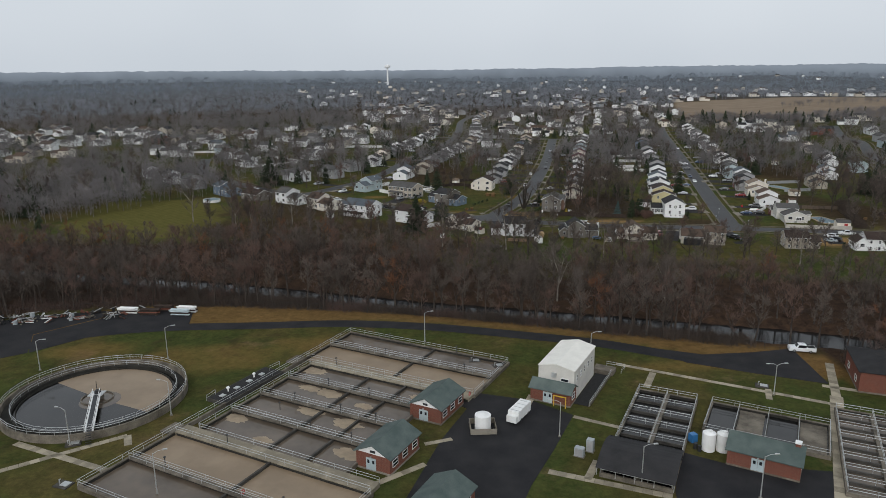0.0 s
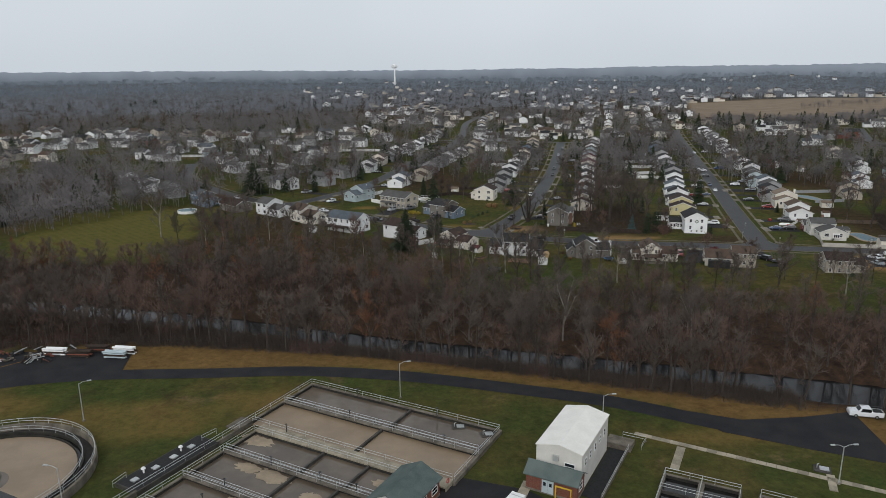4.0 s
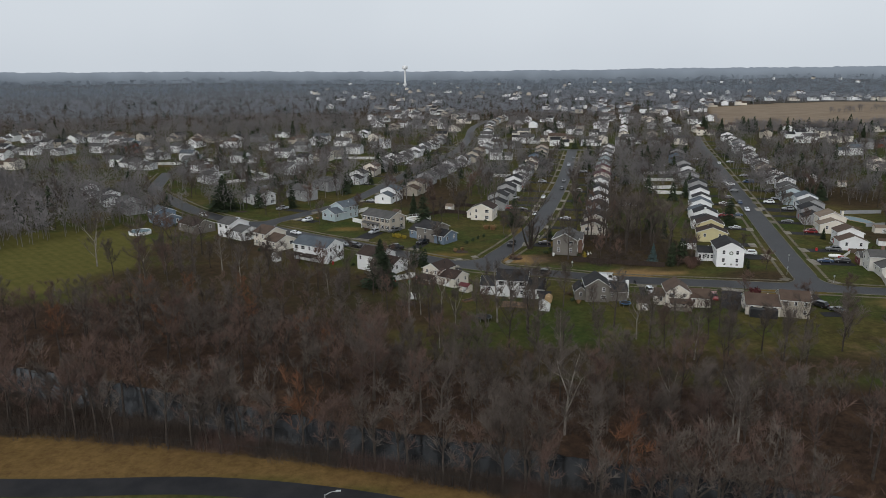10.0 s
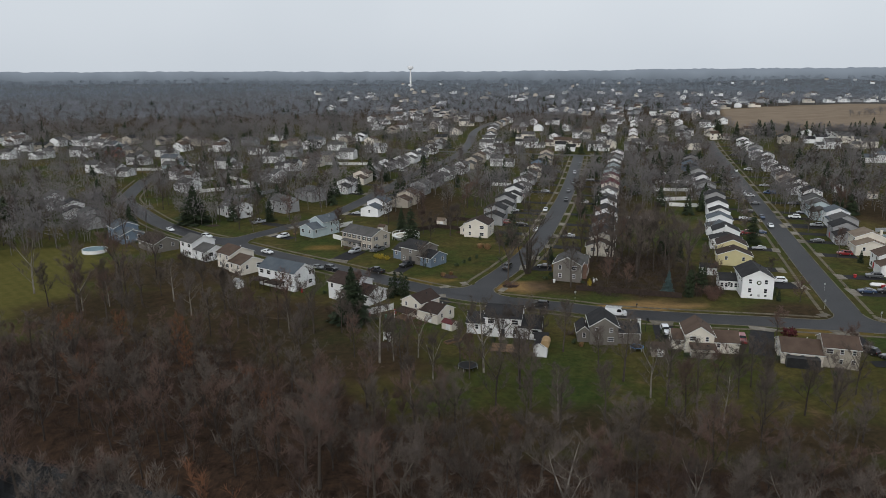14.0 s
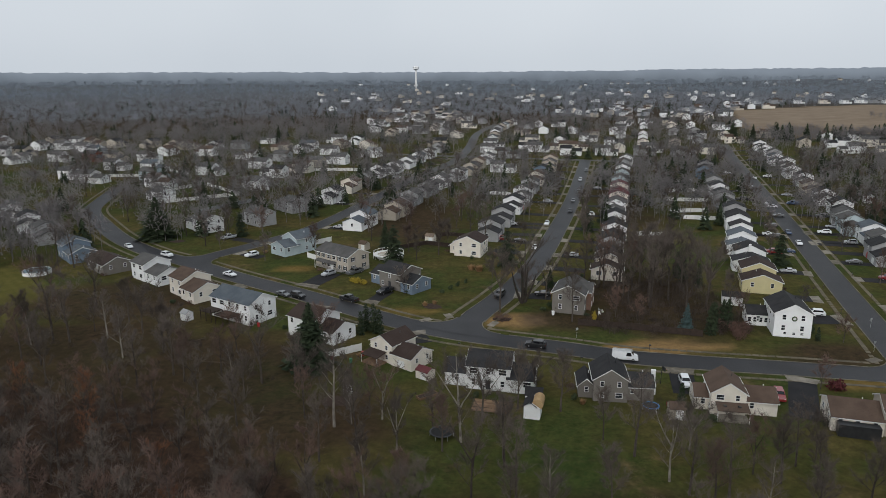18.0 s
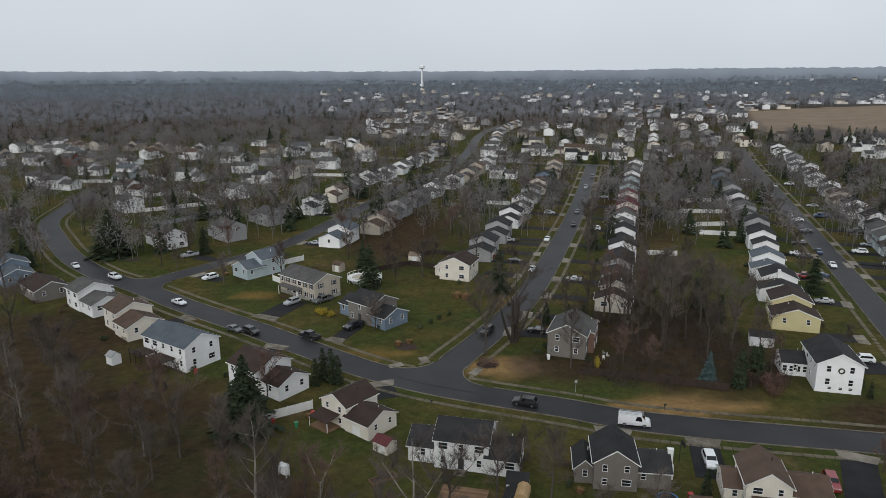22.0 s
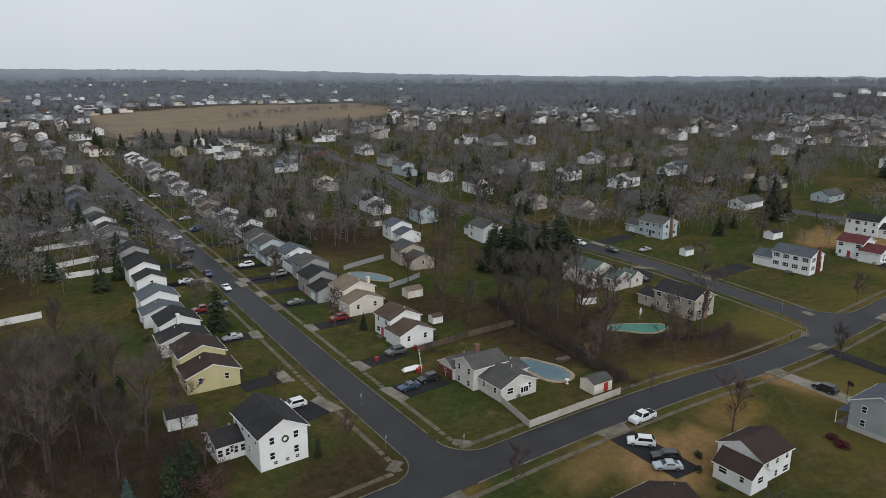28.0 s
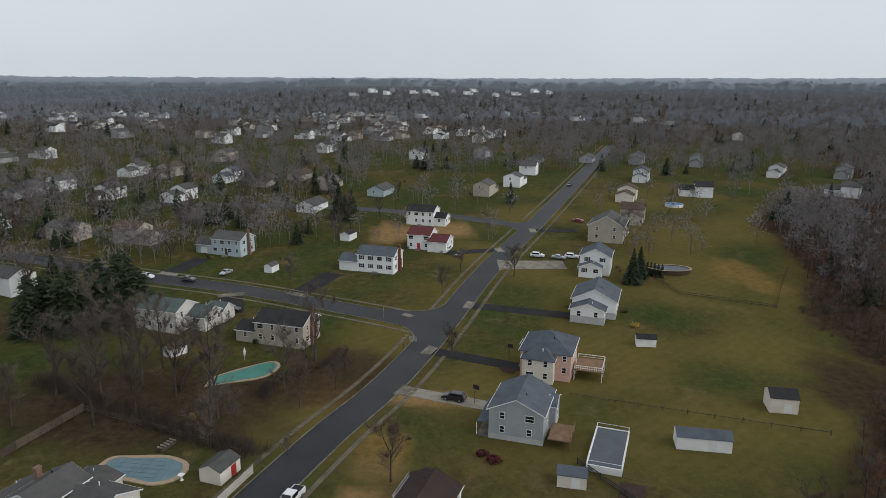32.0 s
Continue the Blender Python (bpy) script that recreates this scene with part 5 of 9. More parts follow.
house(-26.0, 373.5, -40, [(0.4, -2.2, 8.0, 6.6, 3.2, 1.8, "y"), (0.2, 4.0, 8.2, 8.4, 5.2, 2.0, "y")], TEAL, R_BLUE, "pale blue two-level house with a blue-grey roof", seed=70, door=None)
hs = house(-4.5, 354.5, -40, [(0, 0, 15.6, 9.2, 5.3, 2.0, "x")], BEIGE, R_GREY, "long beige duplex with paired doors and stone facing", seed=72, door=0, base=(1.0, STONE), shutters=True)
lean_to(hs, -6.6, -6.2, 2.6, -4.6, 2.9, 0.5, R_GREY, "-y")
hs = house(15.5, 334.5, -40, [(0, 0.6, 8.6, 9.0, 5.0, 2.0, "x"), (-6.2, 1.0, 5.6, 7.6, 3.1, 1.8, "x"), (6.0, 0.2, 6.0, 8.0, 3.0, 1.7, "x")], TAUPE, R_DARK, "dark taupe house with a charcoal roof and a blue-grey wing", seed=74, door=0, wall2=BLUE)
house(-69.0, 409.0, 138, [(-3.8, 0, 8.4, 8.8, 5.1, 1.9, "x"), (4.4, -0.6, 7.4, 8.4, 3.2, 1.7, "x")], WHITE, R_GREY, "white split-level house with a grey roof", seed=76, door=0)
house(80.0, 346.0, -104, [(3.0, 0, 6.8, 9.4, 3.2, 1.9, "x"), (-3.8, 0.6, 8.0, 8.8, 5.0, 2.0, "x")], CREAM, R_DKBROWN, "cream split-level house behind big bare trees", seed=78, door=1)


def street_row(line, off, start, stop, spacing, kinds, looks, turn, detail=1, seed=0):
    """Houses along one side of a street, between two distances along it; off is to the left of the line."""
    rng = random.Random(seed)
    pts, run, n = rounded(line, 2.0), 0.0, 0
    nxt = start
    for a, b in zip(pts, pts[1:]):
        run += hypot(b[0] - a[0], b[1] - a[1])
        if run >= nxt and run <= stop:
            ang = degrees(atan2(b[1] - a[1], b[0] - a[0]))
            o = off + rng.uniform(-1.2, 1.2)
            x, y = b[0] - sin(radians(ang)) * o, b[1] + cos(radians(ang)) * o
            row_house(kinds[n % len(kinds)], looks[n % len(looks)], x, y, ang + turn + rng.uniform(-2, 2), detail)
            nxt += spacing * rng.uniform(0.92, 1.1)
            n += 1


ROW_DRIVES = []


def view_placed_row(kinds, turn, spots, street=None):
    """Houses of one side of a street, placed to fit the camera's view: look, place."""
    for n, (look_no, x, y) in enumerate(spots):
        if street:
            ROW_DRIVES.append((x, y, street, n))
        row_house(kinds[n % len(kinds)], look_no, x, y, turn + 2.5 * sin(3.1 * n), 1)


view_placed_row(["split_low"], 76, [(8, 45.7, 396), (8, 52, 420), (1, 58.5, 445), (0, 65.5, 473), (4, 71.5, 496), (2, 77.4, 520), (11, 83.3, 543), (5, 91.5, 571), (3, 95.5, 594)], STREET_2)
view_placed_row(["split"], 256, [(8, 86, 369), (1, 92, 390), (1, 96.7, 411), (0, 103, 437), (10, 109, 458), (10, 115.4, 484), (7, 120.5, 505), (7, 127, 528), (0, 132, 548), (4, 138, 572), (0, 145, 593)], STREET_2)
view_placed_row(["split_low"], 74.4, [(1, 144.2, 406), (8, 151, 427), (4, 157.2, 455), (1, 164, 480), (4, 169.5, 503), (11, 177.8, 541), (8, 186.5, 564)], STREET_3)
view_placed_row(["split"], 254.4, [(8, 175.2, 361), (4, 182, 373), (9, 187, 388), (7, 187.5, 403), (4, 191, 414), (1, 201, 436), (1, 207.5, 463), (3, 212.6, 486), (1, 223, 515), (0, 229.5, 543), (1, 241, 574), (9, 242.5, 593), (4, 251, 615), (0, 256, 641), (1, 263, 667)], STREET_3)
view_placed_row(["split_low"], 75.5, [(1, -28, 469), (2, -23, 497), (4, -17, 516), (1, -13, 548), (0, -5, 562), (0, 1.5, 584), (9, 7, 608), (0, 14, 634), (4, 20, 668)], STREET_5)
view_placed_row(["split"], 254, [(9, -6, 413), (3, 6, 433), (4, 11, 460), (8, 18, 486), (0, 24, 508), (0, 34, 534), (5, 42, 556), (3, 47, 580), (0, 54, 604)], STREET_5)
# the first houses along the cul-de-sac to the west and the gardens behind them
view_placed_row(["split", "colonial"], 138, [(0, -112.5, 472), (4, -50, 420), (4, -42.5, 447), (0, -74, 504)])
view_placed_row(["colonial", "split"], -15, [(7, -142, 536), (12, -128, 512), (9, -156, 570), (0, -172, 527), (0, -116, 556), (0, -179, 618), (5, -203, 618), (0, -182, 577), (13, -218, 618), (0, -191, 540), (0, -242, 618), (0, -277, 690), (0, -252, 672), (9, -232, 655)])
view_placed_row(["split", "bilevel", "colonial"], 165, [(0, -114, 628), (4, -138, 692), (2, -63, 566), (1, -75, 547), (5, -59, 591), (0, -46, 603), (0, -124, 730), (9, -83, 693), (0, -67, 733), (3, -101, 676), (0, -93, 584), (4, -88, 618), (6, -28, 640), (0, -60, 655), (12, -150, 648)])
view_placed_row(["colonial", "split"], -14, [(0, 60, 662), (4, 72, 634), (0, 96, 669), (1, 118, 648), (0, 143, 648), (4, 171, 646), (4, 196, 640), (0, 63, 566)])
# along the street that curves up to the north-east, and round the closes beyond it
view_placed_row(["split_low", "colonial"], 70, [(9, 238.6, 392), (7, 266, 407), (1, 264, 434), (4, 273.6, 456), (2, 283.8, 493), (0, 259.4, 368.7), (5, 216.6, 365)])
view_placed_row(["colonial", "bilevel"], 256, [(3, 314, 358), (5, 314, 384), (1, 325, 424), (12, 338, 461), (7, 340, 490), (4, 357, 522), (0, 380, 569)])
view_placed_row(["colonial", "split"], 166, [(13, 346, 582), (9, 302, 555), (4, 325, 580), (0, 383, 374), (3, 441, 407), (0, 441, 426), (0, 381, 407), (9, 433, 370), (0, 395, 440), (4, 379, 447), (0, 464, 546), (4, 475, 533)])
view_placed_row(["ranch", "ranch", "colonial"], -12, [(3, 425, 348), (3, 446, 335), (5, 422.5, 314), (0, 373, 309), (7, 411, 285), (0, 560, 349)])
street_row(STREET_5, -18, 395, 600, 24, ["bilevel", "split", "split"], [9, 3, 1, 0, 4, 5], 180, seed=6)

# houses along the road to the east and at the edge of the woods
for kind, look_no, x, y, turn in (("colonial", 5, 417, 234, -15), ("split", 0, 443, 219, -15), ("cross", 0, 481, 210, -15), ("colonial", 4, 550, 239, -15), ("ranch", 4, 526, 205, -15), ("ranch", 4, 536, 171, 165), ("colonial", 9, 464, 150, 165), ("split", 2, 409, 167, 165), ("cross", 3, 366, 172, 165), ("colonial", 4, 524, 105, 165), ("split", 1, 422, 132, 80), ("colonial", 0, 505, 63, 150), ("colonial", 3, 407, 91, 150), ("colonial", 4, 485, 34, 150), ("split", 0, 429, 60, 60), ("split", 4, 531, 140, 165), ("split", 0, 492, 513, 75), ("ranch", 4, 472, 524, -15), ("colonial", 5, 505, 400, 165), ("colonial", 0, 538, 281, -15)):
    row_house(kind, look_no, x, y, turn, 1)

# ---- houses further off ----
rng = random.Random(77)
taken = []
for line, h in LINES:
    taken += line[::3]
WOODS_FAR = []


def open_land(x, y):
    """Where the far houses stand: blocks of streets broken by belts of woods."""
    if inside(FAR_FIELD, x, y) or (y < 330 and x < 130) or wooded(x, y) > -6 or y < along(WOOD_EDGE, x) + 8:
        return False
    if -210 < x < 330 and 400 + 0.3 * max(0, -x) < y < 720 or 330 <= x < 640 and y < 330:
        return True
    if x < -60 and y < 400 + 0.25 * (-60 - x):
        return False
    if x < -60 and 700 - 0.12 * x < y < 1150 - 0.1 * x:
        return False
    return noise.noise((x / 260 + 11, y / 260, 2.0)) > -0.3


TOWN = Geo()
for ring, lo, spacing, gap in ((1000, 430, 28, 0.4), (1700, 1000, 50, 0.78), (2550, 1700, 70, 0.88)):
    for i in range(-70, 70):
        for j in range(-25, 90):
            u, v = i * spacing * 0.82, j * spacing * 1.25
            x, y = 40 + u * 0.966 + v * 0.26, 160 - u * 0.26 + v * 0.966
            r = hypot(x - 50, y - 190)
            bearing = degrees(atan2(x - 50, y - 190))
            if not lo < r < ring or not -58 < bearing < 122 or not open_land(x, y) or rng.random() < gap + (0.12 if bearing > 62 else 0.0) + (0.25 if bearing < -12 and r > 650 else 0.0) + (0.25 if bearing > 45 and r > 750 else 0.0):
                continue
            if -262 < x < 300 and y < 640 or 300 <= x < 640 and y < 620:
                continue
            x, y = x + rng.uniform(-5, 5), y + rng.uniform(-5, 5)
            if any(hypot(p[0] - x, p[1] - y) < (29 if r < 430 else 15) for p in taken) or any(hypot(a - x, b - y) < 17 for a, b in HOUSES):
                continue
            look_no, turn = rng.choice([0, 1, 4, 6, 0, 3, 5, 2, 7, 9]), rng.choice([-15, 165, 75, -105]) + rng.uniform(-6, 6)
            WOODS_FAR.append((x, y))
            m = pose(x, y, ground(x, y), 0, 0, turn)
            for b in TYPES["split" if look_no % 2 else "colonial"][: 2 if r < 1700 else 1]:
                w, t = block_walls(*b), block_roof(*b)
                TOWN.add([tuple(m @ Vector(q)) for q in w.v], w.f, look_no % 5)
                TOWN.add([tuple(m @ Vector(q)) for q in t.v], t.f, 5 + look_no % 3)
                if r < 800:
                    for u in (-0.28, 0.24):
                        for zz in ((b[4] - 1.6,) if b[4] < 4 else (b[4] - 1.6, b[4] - 4.2)):
                            q = Geo().cbox(b[0] + u * b[2], b[1] - b[3] / 2, zz, 1.1, 0.12, 1.2)
                            TOWN.add([tuple(m @ Vector(k)) for k in q.v], q.f, 8)
tagged(new("far_town", TOWN.mesh("far_town", WHITE, CREAM, BEIGE, GREY, WHITE, R_GREY, R_BROWN, R_DARK, GLASS)), "pale houses scattered over the wooded hills", "houses", kind="stuff")
# a terrace of pale town houses beyond the stubble field
for i in range(14):
    x, y = 470 + 34 * i, 1235 + 18 * sin(i) + 6 * i
    far_house((0, 6, 4, 0, 2)[i % 5], x, y, -10 + 7 * (i % 3))

for look_no, x, y, turn in ((4, 620, 531, -15), (0, 577, 350, 20), (0, 884, 407, -20), (9, 859, 423, -15), (4, 723, 350, 30), (0, 834, 334, -20), (0, 978, 329, -60), (3, 640, 470, -15), (0, 600, 440, 60)):
    far_house(look_no, x, y, turn)
    WOODS_FAR.append((x, y))
# pale houses along the crest of the eastern hill
for i in range(15):
    w, r = radians(76 + 1.05 * i + (0.5 if i % 3 else 0)), 1290 + 55 * (i % 2) + 12 * (i % 5)
    x, y = 40 + r * sin(w), 170 + r * cos(w)
    far_house((0, 6, 0, 4)[i % 4], x, y, -70 + 25 * (i % 4), "colonial")
    WOODS_FAR.append((x, y))

# ---- the riverside woods ----
rng = random.Random(5)
spots = []
tries = 0
while len(spots) < 760 and tries < 12000:
    tries += 1
    x, y = rng.uniform(-190, 330), rng.uniform(95, 330)
    if wooded(x, y) < 1.0 or nearest(RIVER_LINE, x, y)[0] < 7.2:
        continue
    if x > 60 and y < 128 - 0.3 * (x - 60):
        continue
    if x < -130 and y > 300:
        continue
    if any(abs(x - a) + abs(y - b) < 5.0 for a, b in spots):
        continue
    spots.append((x, y))
for n in range(900):
    x = rng.uniform(-135, 80)
    y = rng.uniform(along(FENCE_LINE, x) + 1.0, along(RIVER_LINE, x) - 6.6)
    if len(spots) < 830 and noise.noise((x / 14, 3, 0)) > -0.05 and y > along(FENCE_LINE, x) + 1 and not any(abs(x - a) + abs(y - b) < 3.4 for a, b in spots):
        spots.append((x, y))
spots.sort(key=lambda p: hypot(p[0] - 40, p[1] - 210))


def wood_size(x, y):
    """Trees sized lower towards the northern edge to fit the camera's view of houses."""
    return rng.uniform(0.62, 1.0) * (0.62 + 0.38 * smooth(0, 40, along(WOOD_EDGE, x) - y))


for x, y in spots[:70]:
    k = rng.random()
    bare_tree(rng.randrange(7), x, y, wood_size(x, y), rng.uniform(0, 360), pale=k < 0.06, red=k > 0.72)


edge_trees = []
for n in range(900):
    x = rng.uniform(-75, 150)
    y = along(WOOD_EDGE, x) + 30 * rng.random() ** 1.6
    if len(edge_trees) < 66 and not any(hypot(x - a, y - b) < 4.6 for a, b in edge_trees) and not any(hypot(x - a, y - b) < 13 for a, b in HOUSES):
        edge_trees.append((x, y))
for n, (x, y) in enumerate(edge_trees):
    bare_tree((0, 4, 0, 4, 6)[n % 5], x, y, rng.uniform(0.5, 0.74), rng.uniform(0, 360), pale=n % 6 == 0, red=n % 7 == 3)


def joined(name, items, material, label, category):
    """Many small plants as one object."""
    vs, fs, base = [], [], 0
    for src, m in items:
        v = np.array(src.v, dtype=np.float64)
        a = np.array(m)
        vs.append(v @ a[:3, :3].T + a[:3, 3])
        fs.extend([tuple(i + base for i in f) for f in src.f])
        base += len(v)
    me = bpy.data.meshes.new(name)
    me.from_pydata(np.concatenate(vs).tolist(), [], fs)
    me.materials.append(material)
    return tagged(new(name, me), label, category, kind="stuff")


def placed(x, y, s, turn, sink=0.0, sz=None):
    return Matrix.Translation((x, y, ground(x, y) - sink)) @ Matrix.Rotation(radians(turn), 4, "Z") @ Matrix.Diagonal((s, s, sz or s, 1))


LITE = [branches(60 + k, h, s, limbs=11, twigs=14, dense=0.85, forked=k != 1, twig_w=0.042, sides=3) for k, (h, s) in enumerate([(16, 5.6), (19, 6.0), (14, 5.4)])]
rest = [(rng.randrange(3), placed(x, y, wood_size(x, y), rng.uniform(0, 360))) for x, y in spots[70:]]
if rest:
    joined("woods_trunks", [(LITE[k][0], m) for k, m in rest], BARK, "trunks of the farther riverside woods", "woods")
    joined("woods_red_crowns", [(LITE[k][1], m) for n, (k, m) in enumerate(rest) if n % 5 < 2], TWIG_RED, "reddish bare crowns of the farther riverside woods", "woods")
    joined("woods_rust_crowns", [(LITE[k][1], m) for n, (k, m) in enumerate(rest) if n % 20 == 7], RUST_LEAF, "crowns with clinging rust-brown leaves in the woods", "woods")
    joined("woods_crowns", [(LITE[k][1], m) for n, (k, m) in enumerate(rest) if n % 5 > 1 and n % 20 != 7], TWIG, "bare crowns of the farther riverside woods", "woods")

# underbrush along the creek
BRUSH = Geo()
for i in range(54):
    w, k = rng.uniform(0, 2 * pi), rng.uniform(0, 1.7)
    p = Vector((cos(w) * k, sin(w) * k, 0))
    q = p + Vector((rng.uniform(-0.9, 0.9), rng.uniform(-0.9, 0.9), rng.uniform(0.8, 2.4)))
    s = Vector((-sin(w), cos(w), 0)) * 0.022
    BRUSH.add([tuple(p - s), tuple(p + s), tuple(q)], [(0, 1, 2)])
items, reds = [], []
tries = 0
while len(items) + len(reds) < 3400 and tries < 20000:
    tries += 1
    x, y = rng.uniform(-150, 300), rng.uniform(100, 300)
    if tries % 3 == 0:
        x = rng.uniform(-135, 80)
        y = rng.uniform(along(FENCE_LINE, x) + 0.8, along(RIVER_LINE, x) - 7.5)
    if wooded(x, y) < 0.5 or nearest(RIVER_LINE, x, y)[0] < 8.2 or (x > 60 and y < 128 - 0.3 * (x - 60)):
        continue
    (items if noise.noise((x / 18, y / 18, 4)) < 0.05 else reds).append((BRUSH, placed(x, y, rng.uniform(0.6, 1.3), rng.uniform(0, 360))))
joined("underbrush", items, UNDER, "tangled grey-brown underbrush", "underbrush")
thick = []
for n in range(340):
    x, y = rng.uniform(66, 106), rng.uniform(296, 350)
    if hypot(x - 66, y - 316) > 8.5 and hypot(x - 80, y - 346) > 10 and nearest(LINES[1][0], x, y)[0] > 14:
        thick.append((BRUSH, placed(x, y, rng.uniform(0.7, 1.5), rng.uniform(0, 360))))
for n in range(260):
    u = rng.random()
    thick.append((BRUSH, placed(204 - 24 * u + rng.uniform(-2.2, 2.2), 322 - 56 * u + rng.uniform(-2.2, 2.2), rng.uniform(0.6, 1.3), rng.uniform(0, 360))))
for n in range(110):
    u = rng.random()
    thick.append((BRUSH, placed(203 + 24 * u + rng.uniform(-1.5, 1.5), 273 - 8 * u + 3 * sin(u * 6) + rng.uniform(-1.2, 1.2), rng.uniform(0.5, 1.0), rng.uniform(0, 360))))
for n in range(150):
    x, y = rng.uniform(-85, 5), rng.uniform(262, 305)
    if y < 300 - 0.62 * x - 18 and y < 290:
        thick.append((BRUSH, placed(x, y, rng.uniform(0.5, 1.0), rng.uniform(0, 360))))
joined("thicket", thick, UNDER, "tangled brown thickets and hedges between the gardens", "thicket")
joined("red_underbrush", reds, TWIG_RED, "reddish underbrush and brambles", "underbrush")

# ---- trees far off: belts of bare woods between the houses and up the hills ----
def tuft(seed, count, wide, limbs=7):
    """A small bare tree for the distance: a stem, a few limbs and a rounded haze of twigs."""
    g = Geo()
    r2 = random.Random(seed)
    g.tube([(0, 0, -0.5), (0, 0, 4.5)], [0.13, 0.07], 3, cap=False)
    lobes = [(r2.uniform(-1.7, 1.7), r2.uniform(-1.7, 1.7), r2.uniform(5.2, 8.2), r2.uniform(2.2, 3.2)) for _ in range(5)]
    for i in range(limbs):
        lx, ly, lz, lr = lobes[i % 5]
        p, q = Vector((0, 0, r2.uniform(1.8, 4.4))), Vector((lx * 1.6, ly * 1.6, lz + lr * 0.6))
        s = Vector((0.07, 0.03, 0)) if i % 2 else Vector((-0.03, 0.07, 0))
        g.add([tuple(p - s), tuple(p + s), tuple(q)], [(0, 1, 2)])
    for i in range(count):
        lx, ly, lz, lr = lobes[i % 5]
        d = Vector((r2.gauss(0, 1), r2.gauss(0, 1), r2.gauss(0, 1))).normalized()
        p = Vector((lx, ly, lz)) + d * (lr * r2.uniform(0.35, 0.95))
        e = (d + Vector((r2.uniform(-0.8, 0.8), r2.uniform(-0.8, 0.8), r2.uniform(-0.2, 0.9)))).normalized()
        q = p + e * r2.uniform(0.9, 1.7)
        s = e.cross(Vector((r2.uniform(-1, 1), r2.uniform(-1, 1), r2.uniform(-1, 1)))).normalized() * wide
        g.add([tuple(p - s), tuple(p + s), tuple(q)], [(0, 1, 2)])
    return g


TUFT = [tuft(k, 84, 0.15) for k in range(4)]
TUFT_MID = [tuft(10 + k, 46, 0.29, 4) for k in range(3)]
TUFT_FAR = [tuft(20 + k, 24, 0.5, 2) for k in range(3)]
FIR = []
for k in range(3):
    g = Geo()
    r2 = random.Random(90 + k)
    g.tube([(0, 0, -0.4), (0, 0, 3)], [0.22, 0.16], 4, cap=False)
    for i in range(190):
        u = r2.random() ** 1.25
        z, w = 0.9 + 10.2 * u, r2.uniform(0, 6.28)
        r = (3.3 - 0.4 * k) * (1 - u) ** (0.6 + 0.12 * k) * r2.uniform(0.55, 1.08) + 0.12
        p, d = Vector((cos(w) * r * 0.35, sin(w) * r * 0.35, z + 0.55)), Vector((-sin(w), cos(w), 0)) * (0.28 + 0.24 * r)
        q = Vector((cos(w) * r, sin(w) * r, z - 0.25 * r))
        g.add([tuple(p), tuple(q - d), tuple(q + d * 0.8 + Vector((0, 0, 0.25)))], [(0, 1, 2)])
    FIR.append(g)
# Distance haze painted into the far trees' colour, paler and bluer in steps.
HILL_TWIG_HAZE = mat("distant_twigs_haze", (0.265, 0.302, 0.345), (0.195, 0.225, 0.26), 0.01, 0.95, fine=0.2)
MID_TWIG_HAZE = mat("far_twigs_haze", (0.226, 0.205, 0.201), (0.140, 0.127, 0.125), 0.03, 0.95, fine=0.4, island=0.15)
GREY_TWIG_HAZE = mat("hazed_twigs", (0.290, 0.304, 0.335), (0.20, 0.212, 0.238), 0.02, 0.95, fine=0.3, island=0.12)


def lit_from_above(m, share):
    """Fine twigs: shading normals bent upward, lighting each crown as one brighter mass."""
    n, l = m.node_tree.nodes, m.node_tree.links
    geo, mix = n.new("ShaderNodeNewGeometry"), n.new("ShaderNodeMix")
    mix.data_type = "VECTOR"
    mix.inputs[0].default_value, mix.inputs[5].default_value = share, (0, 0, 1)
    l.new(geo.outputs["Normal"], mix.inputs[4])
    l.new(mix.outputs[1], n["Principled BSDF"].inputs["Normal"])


for m in (HILL_TWIG_HAZE, MID_TWIG_HAZE, GREY_TWIG_HAZE):
    lit_from_above(m, 0.75)
mid, grey, dim, firs = [], [], [], []
grid = {}
for x, y in WOODS_FAR + HOUSES:
    grid.setdefault((int(x // 12), int(y // 12)), []).append((x, y))
for line, h in LINES:
    for x, y in line:
        grid.setdefault((int(x // 12), int(y // 12)), []).append((x, y))


def free(x, y, gap):
    i, j = int(x // 12), int(y // 12)
    return not any(hypot(a - x, b - y) < gap for di in (-1, 0, 1) for dj in (-1, 0, 1) for a, b in grid.get((i + di, j + dj), ()))


